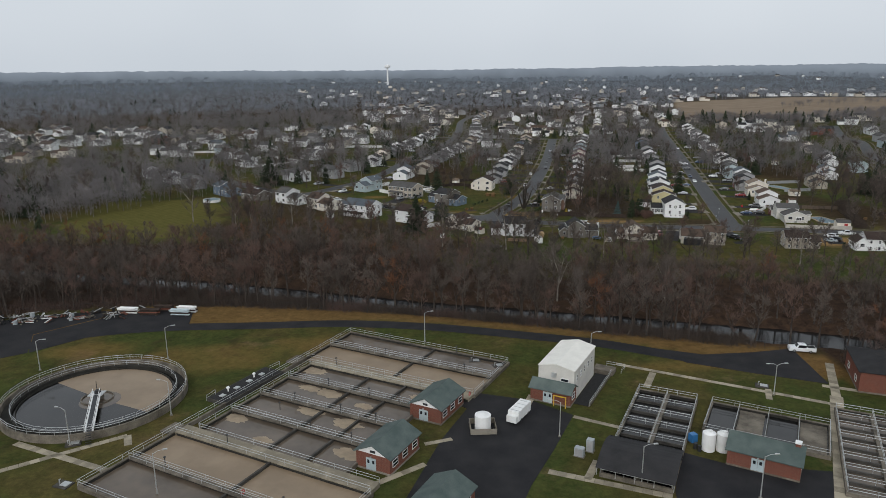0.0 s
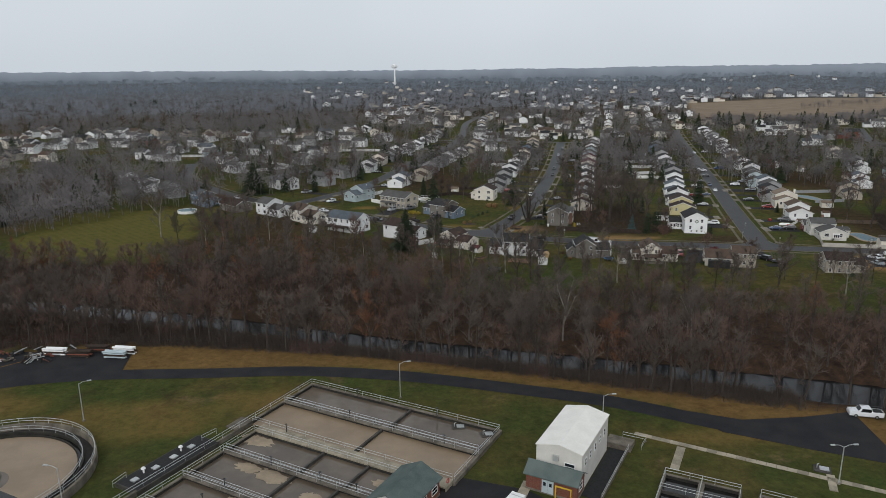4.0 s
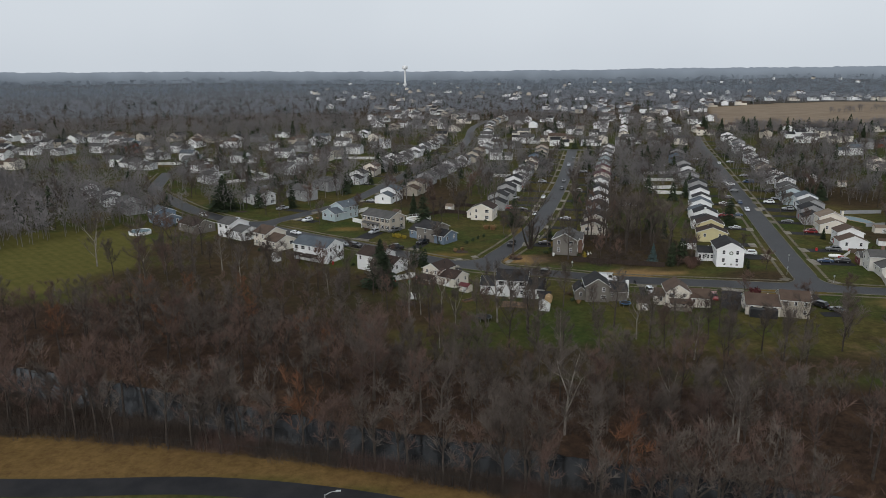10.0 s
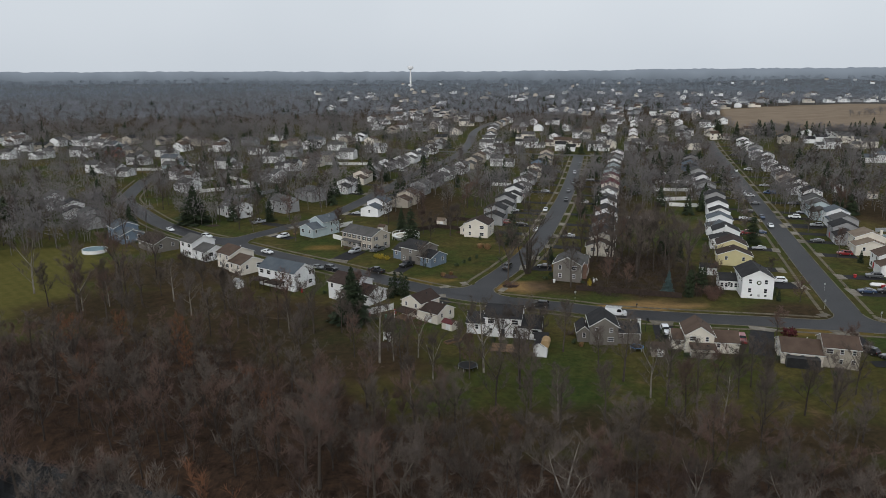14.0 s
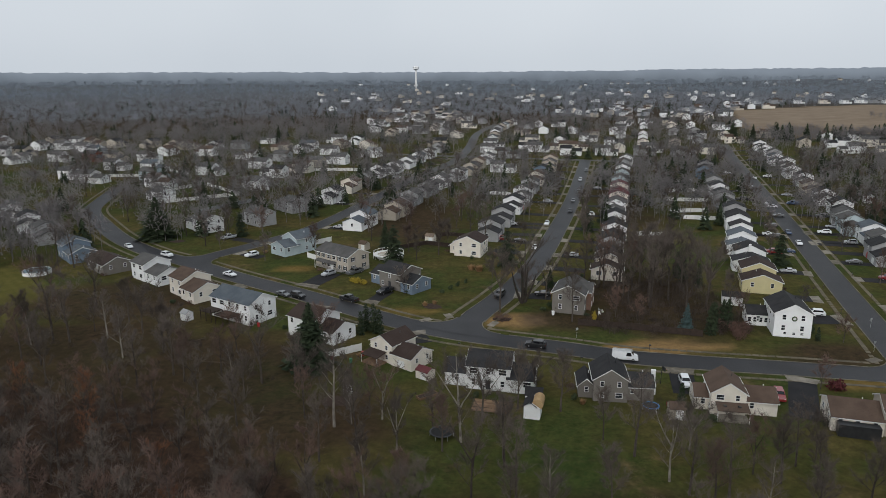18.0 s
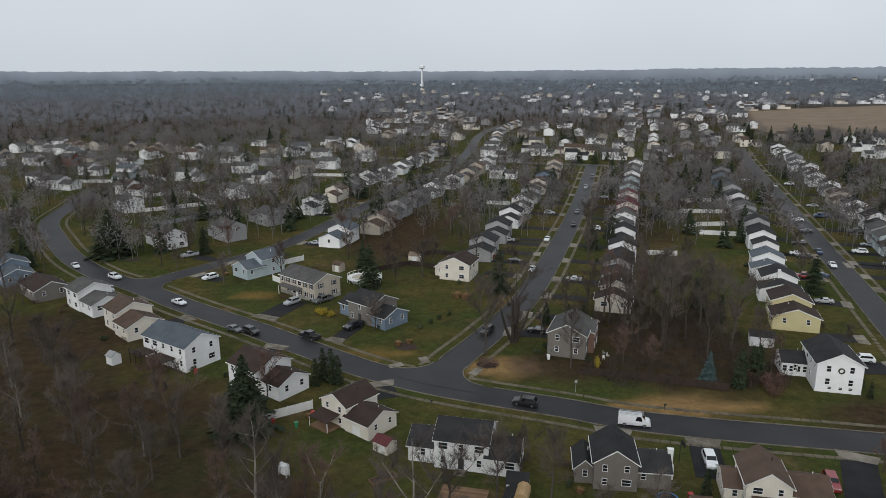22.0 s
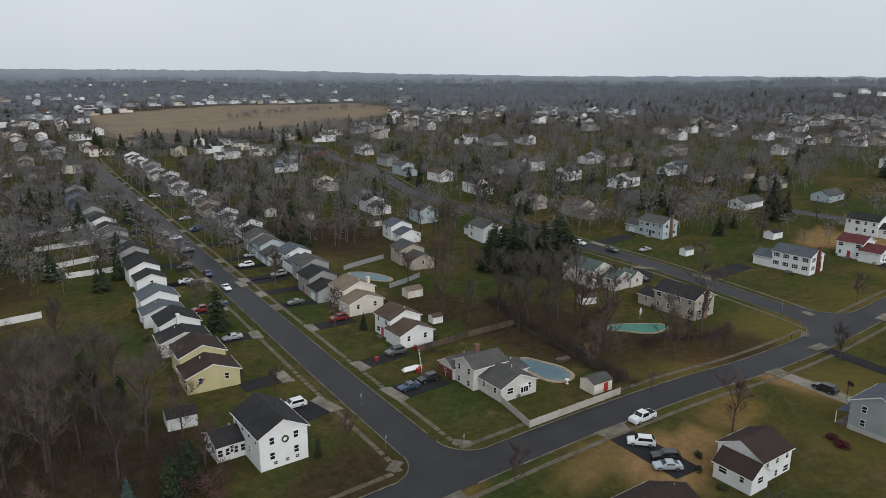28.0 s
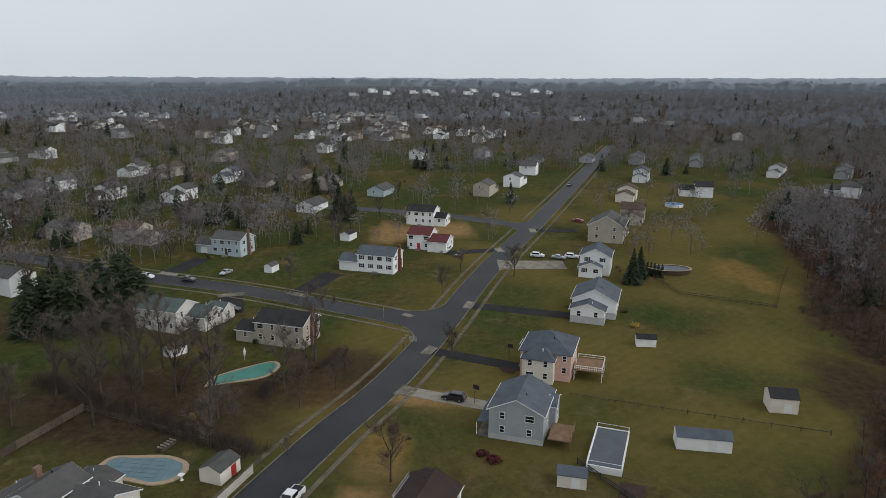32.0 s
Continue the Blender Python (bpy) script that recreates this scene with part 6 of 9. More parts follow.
for n in range(43000):
    r = 230 * (2600 / 230) ** rng.random() ** 0.74
    w = radians(rng.uniform(-64, 130))
    x, y = 50 + r * sin(w), 190 + r * cos(w)
    if (y < 90 and x < 330) or inside(FAR_FIELD, x, y):
        continue
    town = open_land(x, y)
    if (r < 430 and town and x < 310 and (y < 330 or (x < 260 and y < 400))) or (130 < x < 480 and y < 300 and y > along(WOOD_EDGE, x) - 4 and (x < 310 or rng.random() < 0.86)):
        continue
    if not free(x, y, 7.0) or (town and rng.random() < (0.5 if r < 650 else 0.3 if r < 1000 else 0.1)):
        continue
    if wooded(x, y) > -2 and y < 300 and x < 260:
        continue
    if r > 1500 and n % 2:
        continue
    s = rng.uniform(0.7, 1.3) * (1 if r < 1500 else 1.5)
    m = placed(x, y, s * (1.0 if r < 1500 else 1.5), rng.uniform(0, 360), sz=s * rng.uniform(0.85, 1.15))
    if r < 1300 and rng.random() < (0.45 if noise.noise((x / 36, y / 36, 5.0)) > 0.36 else 0.018):
        firs.append((FIR[n % 3], placed(x, y, s * 0.95, rng.uniform(0, 360), sz=s * rng.uniform(0.55, 0.85))))
    else:
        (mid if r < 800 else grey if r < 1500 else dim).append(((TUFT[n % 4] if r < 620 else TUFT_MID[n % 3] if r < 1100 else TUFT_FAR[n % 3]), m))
for n in range(260):
    u, v = rng.random(), rng.uniform(-26, 14)
    x, y = (300 + 70 * u * 2, 738 - 46 * u * 2 + v) if u < 0.5 else (370 + 300 * (u - 0.5), 692 + 16 * (u - 0.5) + v)
    s = rng.uniform(0.7, 1.2)
    (firs if n % 6 == 0 else mid).append(((FIR[n % 3] if n % 6 == 0 else TUFT[n % 4]), placed(x, y, s, rng.uniform(0, 360))))
for n in range(90):
    u = rng.random()
    x, y = 455 + 330 * u, 860 + 90 * u + rng.uniform(-5, 5)
    mid.append((TUFT[n % 4], placed(x, y, rng.uniform(0.5, 1.0), rng.uniform(0, 360))))
joined("far_woods", mid, MID_TWIG_HAZE, "belts of bare trees between far houses, paled with painted haze", "woods")
joined("middle_woods", grey, GREY_TWIG_HAZE, "belts of bare woods beyond the houses in painted haze grey", "woods")
joined("distant_woods", dim, HILL_TWIG_HAZE, "bare woods on the far hills in painted haze blue-grey", "woods")
joined("far_evergreens", firs, NEEDLE, "dark evergreens among the far houses", "woods")

# ---- the treatment plant ----
def pad(name, pts, material, parent, lift=0.06, thick=0.12, m=None):
    """A flat slab with edges, laid on the land."""
    g, n = Geo(), len(pts)
    top = [(x, y, ground(x, y) + lift) for x, y in pts]
    g.add(top + [(x, y, z - thick) for x, y, z in top], [tuple(range(n))] + [((i + 1) % n, i, n + i, n + (i + 1) % n) for i in range(n)])
    return part(name, g, material, parent)


POST = Geo().tube([(0, 0, 0), (0, 0, 1.07)], [0.035, 0.035], 5).mesh("post", STEEL)


def railing(pts, z, label="galvanised pipe handrail on the tank edge", close=False):
    """Posts and two rails along a line of points at height z."""
    ob = thing("railing", 0, 0, 0, 0, label, "railing", "tank railings")
    pts = list(pts) + ([pts[0]] if close else [])
    for h in (1.05, 0.56):
        part("rail", Geo().tube([(x, y, z + h) for x, y in pts], [0.042] * len(pts), 5), STEEL, ob)
    for k, ((ax, ay), (bx, by)) in enumerate(zip(pts, pts[1:])):
        n = max(1, round(hypot(bx - ax, by - ay) / 4.2))
        for i in range(n):
            u = i / n
            part("post", POST, None, ob, m=pose(ax + (bx - ax) * u, ay + (by - ay) * u, z))
    part("post", POST, None, ob, m=pose(*pts[-1], z))
    return ob


PLANT_Z = -1.2
pr = thing("plant_road", 0, 0, label="narrow dark asphalt service road curving past the tanks", category="road", kind="structure")
part("carriageway", ribbon(rounded(PLANT_ROAD), 2.5, -2.5, 0.05), ASPHALT_NEW, pr)
yard = thing("pavement", 0, 0, label="dark asphalt yards and pale concrete walks of the plant", category="pavement", kind="structure")
pad("asphalt_yard", [(5, 129), (12.7, 130.5), (22.6, 126.8), (29.6, 120.2), (23.5, 108), (17.7, 97.3), (12, 84), (-9, 84), (-2, 95.3), (3.9, 112.1), (9.5, 124)], ASPHALT_NEW, yard, 0.05)
pad("asphalt_yard", [(45.1, 106), (51.1, 102), (68.4, 98.5), (62, 86), (38, 86), (39.9, 94.6)], ASPHALT_NEW, yard, 0.05)
pad("asphalt_yard", [(-92, 158), (-97, 170), (-80, 186), (-62, 187), (-60, 176), (-80, 170)], ASPHALT_NEW, yard, 0.045)
pad("asphalt_yard", [(-128, 142), (-120, 176), (-104, 185), (-86, 187.5), (-80.5, 186.2), (-97.3, 170.3), (-92.3, 158), (-108, 148)], ASPHALT_NEW, yard, 0.041)
pad("asphalt_lot", [(56, 152), (66, 147.6), (78, 148.2), (88, 149.8), (97.5, 153.5), (92, 141), (85.7, 130.8), (73, 136.8), (60.5, 143.4)], ASPHALT_NEW, yard, 0.062)


def slab_walk(a, b, w, parent, step=1.5):
    """A straight walk of separate slabs."""
    d = hypot(b[0] - a[0], b[1] - a[1])
    n = max(1, int(d / step))
    ang = degrees(atan2(b[1] - a[1], b[0] - a[0]))
    me = Geo().box(0.02, -w / 2, -0.1, d / n - 0.02, w / 2, 0.06).mesh("slab", PALE_WALK)
    for i in range(n):
        x, y = a[0] + (b[0] - a[0]) * i / n, a[1] + (b[1] - a[1]) * i / n
        part("slab", me, None, parent, m=pose(x, y, ground(x, y) + 0.02, 0, 0, ang))


for a, b, w in (((44.5, 143.5), (82, 121.5), 1.1), ((51.2, 138.4), (47.5, 131.5), 1.4), ((29.5, 119.6), (37, 115), 1.0), ((21.2, 101.2), (39, 93.2), 1.3), ((30, 104), (27, 98.5), 1.3), ((92, 141), (84, 125), 1.7), ((84, 125), (64, 90), 2.4), ((-72, 115.3), (-49, 104), 1.3), ((-70, 106), (-53, 117), 1.2), ((-53, 117), (-51.5, 113.5), 1.3), ((-8, 98.5), (1, 104.5), 1.2), ((1, 111), (6, 112.5), 1.0), ((23.2, 129), (21, 124), 1.6), ((72, 129), (70, 124.5), 1.2), ((84, 130), (97, 124), 1.2)):
    slab_walk(a, b, w, yard)

# rectangular tanks: s runs along them, w across
TO, TU, TV = (-54.2, 100.1), (0.4965, 0.868), (0.868, -0.4965)
TOP = -0.42


def tk(s, w):
    return (TO[0] + TU[0] * s + TV[0] * w, TO[1] + TU[1] * s + TV[1] * w)


tank = thing("settling_tank", *TO, PLANT_Z, 60.2, "stained concrete settling basins with walkways and brown water", "tank")


def tbox(name, s0, w0, s1, w1, z0, z1, m, label=""):
    return part(name, Geo().box(s0, -w1, z0, s1, -w0, z1), m, tank, label)


H = TOP - PLANT_Z
for s0, w0, s1, w1, m in ((0, 0, 75.6, 0.45, OLD_CONCRETE), (0, 42.5, 19.6, 43, OLD_CONCRETE), (57, 42.5, 75.6, 43, OLD_CONCRETE), (0, 0.45, 0.45, 42.5, OLD_CONCRETE), (75.1, 0.45, 75.6, 42.5, OLD_CONCRETE), (19.6, 3.2, 57, 3.65, OLD_CONCRETE), (22.2, 35.6, 55, 36, OLD_CONCRETE)):
    tbox("outer_wall", s0, w0, s1, w1, -0.8, H, m)
for s0, s1, w0, w1 in ((9.2, 10.3, 0.45, 42.5), (30.2, 31.2, 3.65, 35.6), (38.3, 39.3, 3.65, 35.6), (46.9, 47.9, 3.65, 35.6), (66.1, 67.2, 0.45, 42.5)):
    tbox("walkway", s0, w0, s1, w1, H - 0.2, H + 0.01, OLD_CONCRETE)
    # Black sides under the walkway: stain, with basin shade painted in.
    tbox("cross_wall", (s0 + s1) / 2 - 0.2, w0, (s0 + s1) / 2 + 0.2, w1, -0.8, H - 0.21, ALGAE_SHADE)
for s0, s1, w0 in ((19.3, 22.2, 0.45), (54.9, 57.4, 3.2)):
    tbox("wide_walkway", s0, w0, s1, 42.5, -0.8, H + 0.02, PALE_WALK, "pale concrete walkway")
    tbox("stain", s0 - 0.05, w0 + 0.3, s0 - 0.003, 42.4, -0.5, H - 0.22, ALGAE_SHADE)
    tbox("stain", s1 + 0.003, w0 + 0.3, s1 + 0.05, 42.4, -0.5, H - 0.22, ALGAE_SHADE)
for s0, s1, w in ((0.45, 9.2, 22.6), (10.3, 19.3, 22.6), (57.4, 66.1, 23.4), (67.2, 75.1, 24.2), (22.2, 30.2, 19.3), (31.2, 38.3, 19.3), (39.3, 46.9, 19.2), (47.9, 54.9, 19.0), (22.2, 30.2, 27.6), (31.2, 38.3, 27.6), (39.3, 46.9, 27.8), (47.9, 54.9, 28.2)):
    tbox("dividing_wall", s0, w - 0.2, s1, w + 0.2, -0.8, H - 0.12, DARK_CONCRETE)
for s0, s1, w0, w1, m in ((0.45, 9.5, 0.45, 42.5, MURK), (10, 19.3, 0.45, 42.5, SLUDGE), (57.4, 66.4, 0.45, 42.5, SLUDGE), (66.8, 75.1, 0.45, 42.5, MURK), (22.2, 30.5, 3.65, 35.6, MURK), (30.9, 38.6, 3.65, 35.6, MURK), (39, 47.2, 3.65, 35.6, MURK), (47.6, 54.9, 3.65, 35.6, MURK)):
    part("water", Geo().box(s0, -w1, -0.4, s1, -w0, 0.14), m, tank)
# Black sheets over the inner walls: stain, plus painted shade for missing depth.
for s0, s1 in ((0.5, 9.2), (10.3, 19.2), (57.5, 66), (67.3, 75)):
    tbox("stain", s0, 0.453, s1, 0.5, -0.5, H - 0.2, ALGAE_SHADE)
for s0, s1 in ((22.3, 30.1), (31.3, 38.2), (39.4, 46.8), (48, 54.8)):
    tbox("stain", s0, 3.653, s1, 3.7, -0.5, H - 0.2, ALGAE_SHADE)
tbox("stain", 75.05, 0.6, 75.097, 42.4, -0.5, H - 0.2, ALGAE_SHADE)
for s0, s1 in ((19.0, 22.6), (54.4, 58.4)):
    tbox("paving", s0, -3.2, s1, -0.003, -0.4, 0.25, OLD_CONCRETE, "grey paved landing beside the tanks")
FOAM = mat("tan_scum", (0.34, 0.27, 0.19), (0.24, 0.19, 0.135), 0.6, 0.9, 0.2, fine=3)
r3 = random.Random(8)
for s, w, a in ((53.2, 5.6, 2.6), (45.5, 15.5, 2.8), (45.8, 10.5, 2.0), (37.8, 17, 2.4), (29, 6.0, 2.2), (36.8, 26, 2.6), (28, 33, 2.6), (44, 25, 1.7), (25, 16, 1.6), (52, 33, 1.8)):
    g, n = Geo(), 14
    n = 30
    pts = [(s + a * r3.uniform(0.62, 1.05) * cos(2 * pi * i / n) * 0.75, -w - 1.5 * a * r3.uniform(0.62, 1.05) * sin(2 * pi * i / n), 0.146) for i in range(n)]
    part("scum", g.add(pts, [tuple(reversed(range(n)))]), FOAM, tank, "tan floating scum")
for a, b in (((0, 0.2), (75.3, 0.2)), ((75.3, 0.2), (75.3, 42.7)), ((75.3, 42.7), (57.4, 42.7)), ((0.2, 0.2), (0.2, 42.7)), ((9.3, 0.6), (9.3, 42.5)), ((10.2, 0.6), (10.2, 42.5)), ((19.4, 0.6), (19.4, 42.5)), ((22.1, 3.6), (22.1, 42.5)), ((30.3, 3.7), (30.3, 35.5)), ((31.1, 3.7), (31.1, 35.5)), ((38.4, 3.7), (38.4, 35.5)), ((39.2, 3.7), (39.2, 35.5)), ((47.0, 3.7), (47.0, 35.5)), ((47.8, 3.7), (47.8, 35.5)), ((55.0, 3.4), (55.0, 36)), ((57.3, 0.6), (57.3, 42.4)), ((66.2, 0.6), (66.2, 42.4)), ((67.1, 0.6), (67.1, 42.4)), ((22.2, 3.4), (54.8, 3.4)), ((0.2, 42.8), (19, 42.8))):
    railing([tk(*a), tk(*b)], TOP)
for s, w in ((10.4, 8), (10.4, 33), (20.5, 12), (34.5, 12), (31, 22), (39, 12), (39, 23), (47.4, 14), (47.4, 24), (47.4, 31), (39, 31), (31, 31), (66.6, 16), (57, 9), (66.6, 36), (75, 30), (75, 12)):
    x, y = tk(s, w)
    vs = thing("valve_stand", x, y, TOP, 0, "dark valve post standing on the walkway", "valve", "valve posts")
    part("stem", Geo().tube([(0, 0, 0), (0, 0, 1.6)], [0.09, 0.07], 6), DARK_METAL, vs)
    part("handwheel", Geo().ring(0, 0, 0.14, 0.24, 1.55, 1.62, 12), DARK_METAL, vs)
for s, w, m in ((56, 43.5, PLASTIC_RED), (9.8, 25.5, PLASTIC_RED)):
    x, y = tk(s, min(w, 42.3))
    lb = thing("life_ring", x, y, TOP + 0.6, 60, "red life ring hung on a railing", "life ring", "life rings")
    part("ring", Geo().tube([(0.35 * cos(a * pi / 6), 0, 0.35 * sin(a * pi / 6)) for a in range(13)], [0.08] * 13, 6), m, lb)

# covered chamber west of the tanks
cb = thing("chamber", -35.8, 136.2, -1.2, 60, "low black-topped concrete chamber with hatches and vents", "chamber")
part("slab", Geo().box(-8.5, -2.6, -0.5, 8.5, 2.6, 0.75), DARK_CONCRETE, cb)
part("membrane", Geo().box(-8.3, -2.4, 0.75, 8.3, 2.4, 0.8), RUBBER, cb)
for x in (-6.5, -2.5, 1.2, 5.0):
    part("hatch", Geo().cbox(x, 0.4, 0.8, 1.1, 1.0, 0.18), STEEL, cb)
for x in (-4.4, 3.2):
    part("vent", Geo().tube([(x, 0.9, 0.8), (x, 0.9, 1.5), (x, 0.9, 1.55), (x, 0.9, 1.8)], [0.15, 0.15, 0.4, 0.25], 10), PAINT, cb)
railing([(-42, 128.8), (-41, 131.5)], -0.4)
railing([(-32.4, 142.6), (-30.6, 145.2)], -0.4)

# round clarifier
CX, CY, CR = -64.8, 132.1, 17.3
cl = thing("clarifier", CX, CY, PLANT_Z, 0, "round concrete clarifier with a bridge and murky water", "tank")
part("outer_wall", Geo().ring(0, 0, CR - 0.45, CR, -0.8, 1.5, 72), OLD_CONCRETE, cl)
part("launder_floor", Geo().ring(0, 0, CR - 2.0, CR - 0.45, -0.8, 0.35, 72), ALGAE_SHADE, cl)
part("inner_wall", Geo().ring(0, 0, CR - 2.3, CR - 2.0, -0.8, 0.95, 72), ALGAE_SHADE, cl)
part("weir", Geo().ring(0, 0, CR - 3.0, CR - 2.9, 0.1, 0.62, 72), ALGAE_SHADE, cl)
part("water", Geo().ring(0, 0, 1.6, CR - 2.3, -0.6, 0.3, 72), BLACKWATER, cl)
sect = Geo()
arcs = [radians(a) for a in range(-28, 152, 6)]
sect.add([(2.2 * cos(arcs[0]), 2.2 * sin(arcs[0]), 0.306)] + [((CR - 3.1) * cos(a), (CR - 3.1) * sin(a), 0.306) for a in arcs], [(0, i + 1, i + 2) for i in range(len(arcs) - 1)])
part("sludge_skin", sect, SLUDGE, cl, "tan scum over half the water")
part("scum_disc", Geo().disc(0.9, -0.9, 0.312, 3.9, 30), MURK, cl, "brown scum round the centre well")
part("centre_well", Geo().ring(0, 0, 2.9, 3.1, -0.4, 0.55, 30), OLD_CONCRETE, cl)
part("centre_pier", Geo().tube([(0, 0, -0.5), (0, 0, 1.3)], [1.2, 1.2], 16), OLD_CONCRETE, cl)
part("platform", Geo().box(-1.4, -1.2, 1.3, 1.4, 1.2, 1.42), STEEL, cl)
part("drive_head", Geo().cbox(0.2, 0, 1.42, 0.9, 0.9, 0.7).tube([(0, 0.3, 1.4), (0, 0.3, 4.0)], [0.06, 0.06], 6), DARK_METAL, cl)
bd = Vector((0.34, -1.0, 0)).normalized()
bn = Vector((-bd.y, bd.x, 0))
for s in (-0.65, 0.65):
    a, b = bn * s, bd * (CR - 0.4) + bn * s
    part("bridge_beam", Geo().tube([(a.x, a.y, 1.45), (b.x, b.y, 1.5)], [0.16, 0.16], 6), PAINT, cl)
    part("bridge_rail", Geo().tube([(a.x, a.y, 2.5), (b.x, b.y, 2.55)], [0.05, 0.05], 5), PAINT, cl)
    for i in range(7):
        p = a.lerp(b, i / 6)
        part("bridge_post", Geo().tube([(p.x, p.y, 1.5), (p.x, p.y, 2.52)], [0.04, 0.04], 5), PAINT, cl)
g = Geo()
a, b = bd * 1.0, bd * (CR - 0.4)
g.add([tuple(a - bn * 0.6 + Vector((0, 0, 1.5))), tuple(a + bn * 0.6 + Vector((0, 0, 1.5))), tuple(b + bn * 0.6 + Vector((0, 0, 1.52))), tuple(b - bn * 0.6 + Vector((0, 0, 1.52)))], [(0, 1, 2, 3)])
part("bridge_deck", g, DARK_METAL, cl)
st = Geo()
for i in range(6):
    p = bd * (CR + 0.2 + i * 0.3)
    q = p + bd * 0.3
    st.add([tuple(p - bn * 0.5 + Vector((0, 0, 1.5 - 0.26 * i))), tuple(p + bn * 0.5 + Vector((0, 0, 1.5 - 0.26 * i))), tuple(q + bn * 0.5 + Vector((0, 0, 1.5 - 0.26 * i))), tuple(q - bn * 0.5 + Vector((0, 0, 1.5 - 0.26 * i)))], [(0, 1, 2, 3)])
part("steps", st, DARK_METAL, cl)
circ = [(CX + (CR - 0.2) * cos(2 * pi * i / 40), CY + (CR - 0.2) * sin(2 * pi * i / 40)) for i in range(40)]
railing(circ, PLANT_Z + 1.5, "pale pipe handrail round the clarifier", True)
circ = [(CX + (CR - 2.15) * cos(2 * pi * i / 36), CY + (CR - 2.15) * sin(2 * pi * i / 36)) for i in range(36)]
railing(circ, PLANT_Z + 0.95, "inner handrail round the clarifier", True)


# brick buildings
def brick_house(x, y, rot, w, d, h, rise, label, roof=R_GREEN, axis="y", wins=2, annex=False):
    ob = thing("pump_house", x, y, PLANT_Z, rot, label, "building", "plant buildings")
    part("wall", block_walls(0, 0, w, d, h, 0.01, "h"), BRICK, ob)
    part("plinth", Geo().box(-w / 2 - 0.06, -d / 2 - 0.06, -0.6, w / 2 + 0.06, d / 2 + 0.06, 0.35), CONCRETE, ob)
    if axis == "y":
        for s in (-1, 1):
            y0 = s * (d / 2 - 0.02)
            part("gable", Geo().add([(-w / 2, y0, h), (w / 2, y0, h), (0, y0, h + rise), (-w / 2, y0 - s * 0.1, h), (w / 2, y0 - s * 0.1, h), (0, y0 - s * 0.1, h + rise)], [(0, 1, 2), (5, 4, 3), (0, 2, 5, 3), (1, 4, 5, 2)]), PAINT, ob, "white gable board")
            part("louvre", Geo().cbox(0, y0, h + 0.25, 1.0, 0.14, 0.4), DARK_METAL, ob)
    part("roof", block_roof(0, 0, w, d, h, rise, axis, 0.4, 0.35), roof, ob)
    dr = part("door", Geo().box(-0.95, -0.07, 0, -0.02, 0.03, 2.15).box(0.02, -0.07, 0, 0.95, 0.03, 2.15), TEAL, ob, "pale blue double door", pose(0.3 - w * 0.1, -d / 2, 0.2))
    for sx in (-0.48, 0.48):
        part("pane", Geo().cbox(sx, -0.09, 1.2, 0.4, 0.04, 0.6), GLASS, dr)
    for i in range(wins):
        u = (i + 0.5) / wins * d - d / 2
        wd = part("window", WINDOWS[(1.7, 1.3)][0], None, ob, m=pose(w / 2, u, 1.1, 0, 0, 90))
        part("pane", WINDOWS[(1.7, 1.3)][1], None, wd)
        wd = part("window", WINDOWS[(1.7, 1.3)][0], None, ob, m=pose(-w / 2, -u, 1.1, 0, 0, 270))
        part("pane", WINDOWS[(1.7, 1.3)][1], None, wd)
    part("wall_lamp", Geo().cbox(0.3 - w * 0.1, -d / 2 - 0.1, 2.5, 0.3, 0.2, 0.15), STEEL, ob)
    return ob


brick_house(3.7, 123.4, -30, 6.6, 9.6, 3.1, 1.6, "red brick pump house with a green slate roof", wins=3)
brick_house(-5.2, 107.0, -30, 6.6, 9.6, 3.1, 1.6, "red brick pump house with a white gable and green roof", wins=3)
brick_house(3.0, 90.6, -30, 6.8, 9.6, 3.0, 1.6, "brick pump house with a weathered green roof", wins=2)
brick_house(57.5, 101.5, -33, 11.0, 6.4, 3.0, 1.7, "long brick building with a mossy green roof", axis="x", wins=1)
cp = thing("chimney_stack", 61.4, 99.0, PLANT_Z + 3.0, -33, "short brick chimney on the plant roof", "chimney")
part("stack", Geo().cbox(0, 0, 0, 0.8, 0.8, 2.2), BRICK, cp)
part("cap", Geo().cbox(0, 0, 2.2, 1.0, 1.0, 0.25), PAINT, cp)
ob = brick_house(98.6, 130.5, -22, 14.0, 14.0, 4.6, 2.0, "brick office with a dark hipped roof", R_DARK, "h", 2)
brick_house(-88, 113.5, -30, 8, 8, 3.0, 1.5, "brick building beside the clarifier path", wins=2)

# white process building with brick annex and channel
wb = thing("process_building", 31.2, 133.6, PLANT_Z, -30, "white metal-clad building with a pale flat-pitched roof", "building")
part("wall", block_walls(0, 0, 7.4, 14.6, 6.6, 0.8, "y"), CLAD, wb, "off-white cladding")
part("roof", block_roof(0, 0, 7.4, 14.6, 6.6, 0.8, "y", 0.15, 0.15, 0.12), ROOF_MEMBRANE, wb, "white membrane roof")
for i in range(5):
    w = part("window", WINDOWS[(0.95, 1.35)][0], None, wb, m=pose(3.7, -5.4 + 2.6 * i, 3.9, 0, 0, 90))
    part("pane", WINDOWS[(0.95, 1.35)][1], None, w)
w = part("window", WINDOWS[(1.7, 1.3)][0], None, wb, m=pose(1.8, -7.3, 3.4))
part("pane", WINDOWS[(1.7, 1.3)][1], None, w)
part("fan_box", Geo().cbox(-0.4, -7.5, 4.7, 0.9, 0.4, 0.9), STEEL, wb)
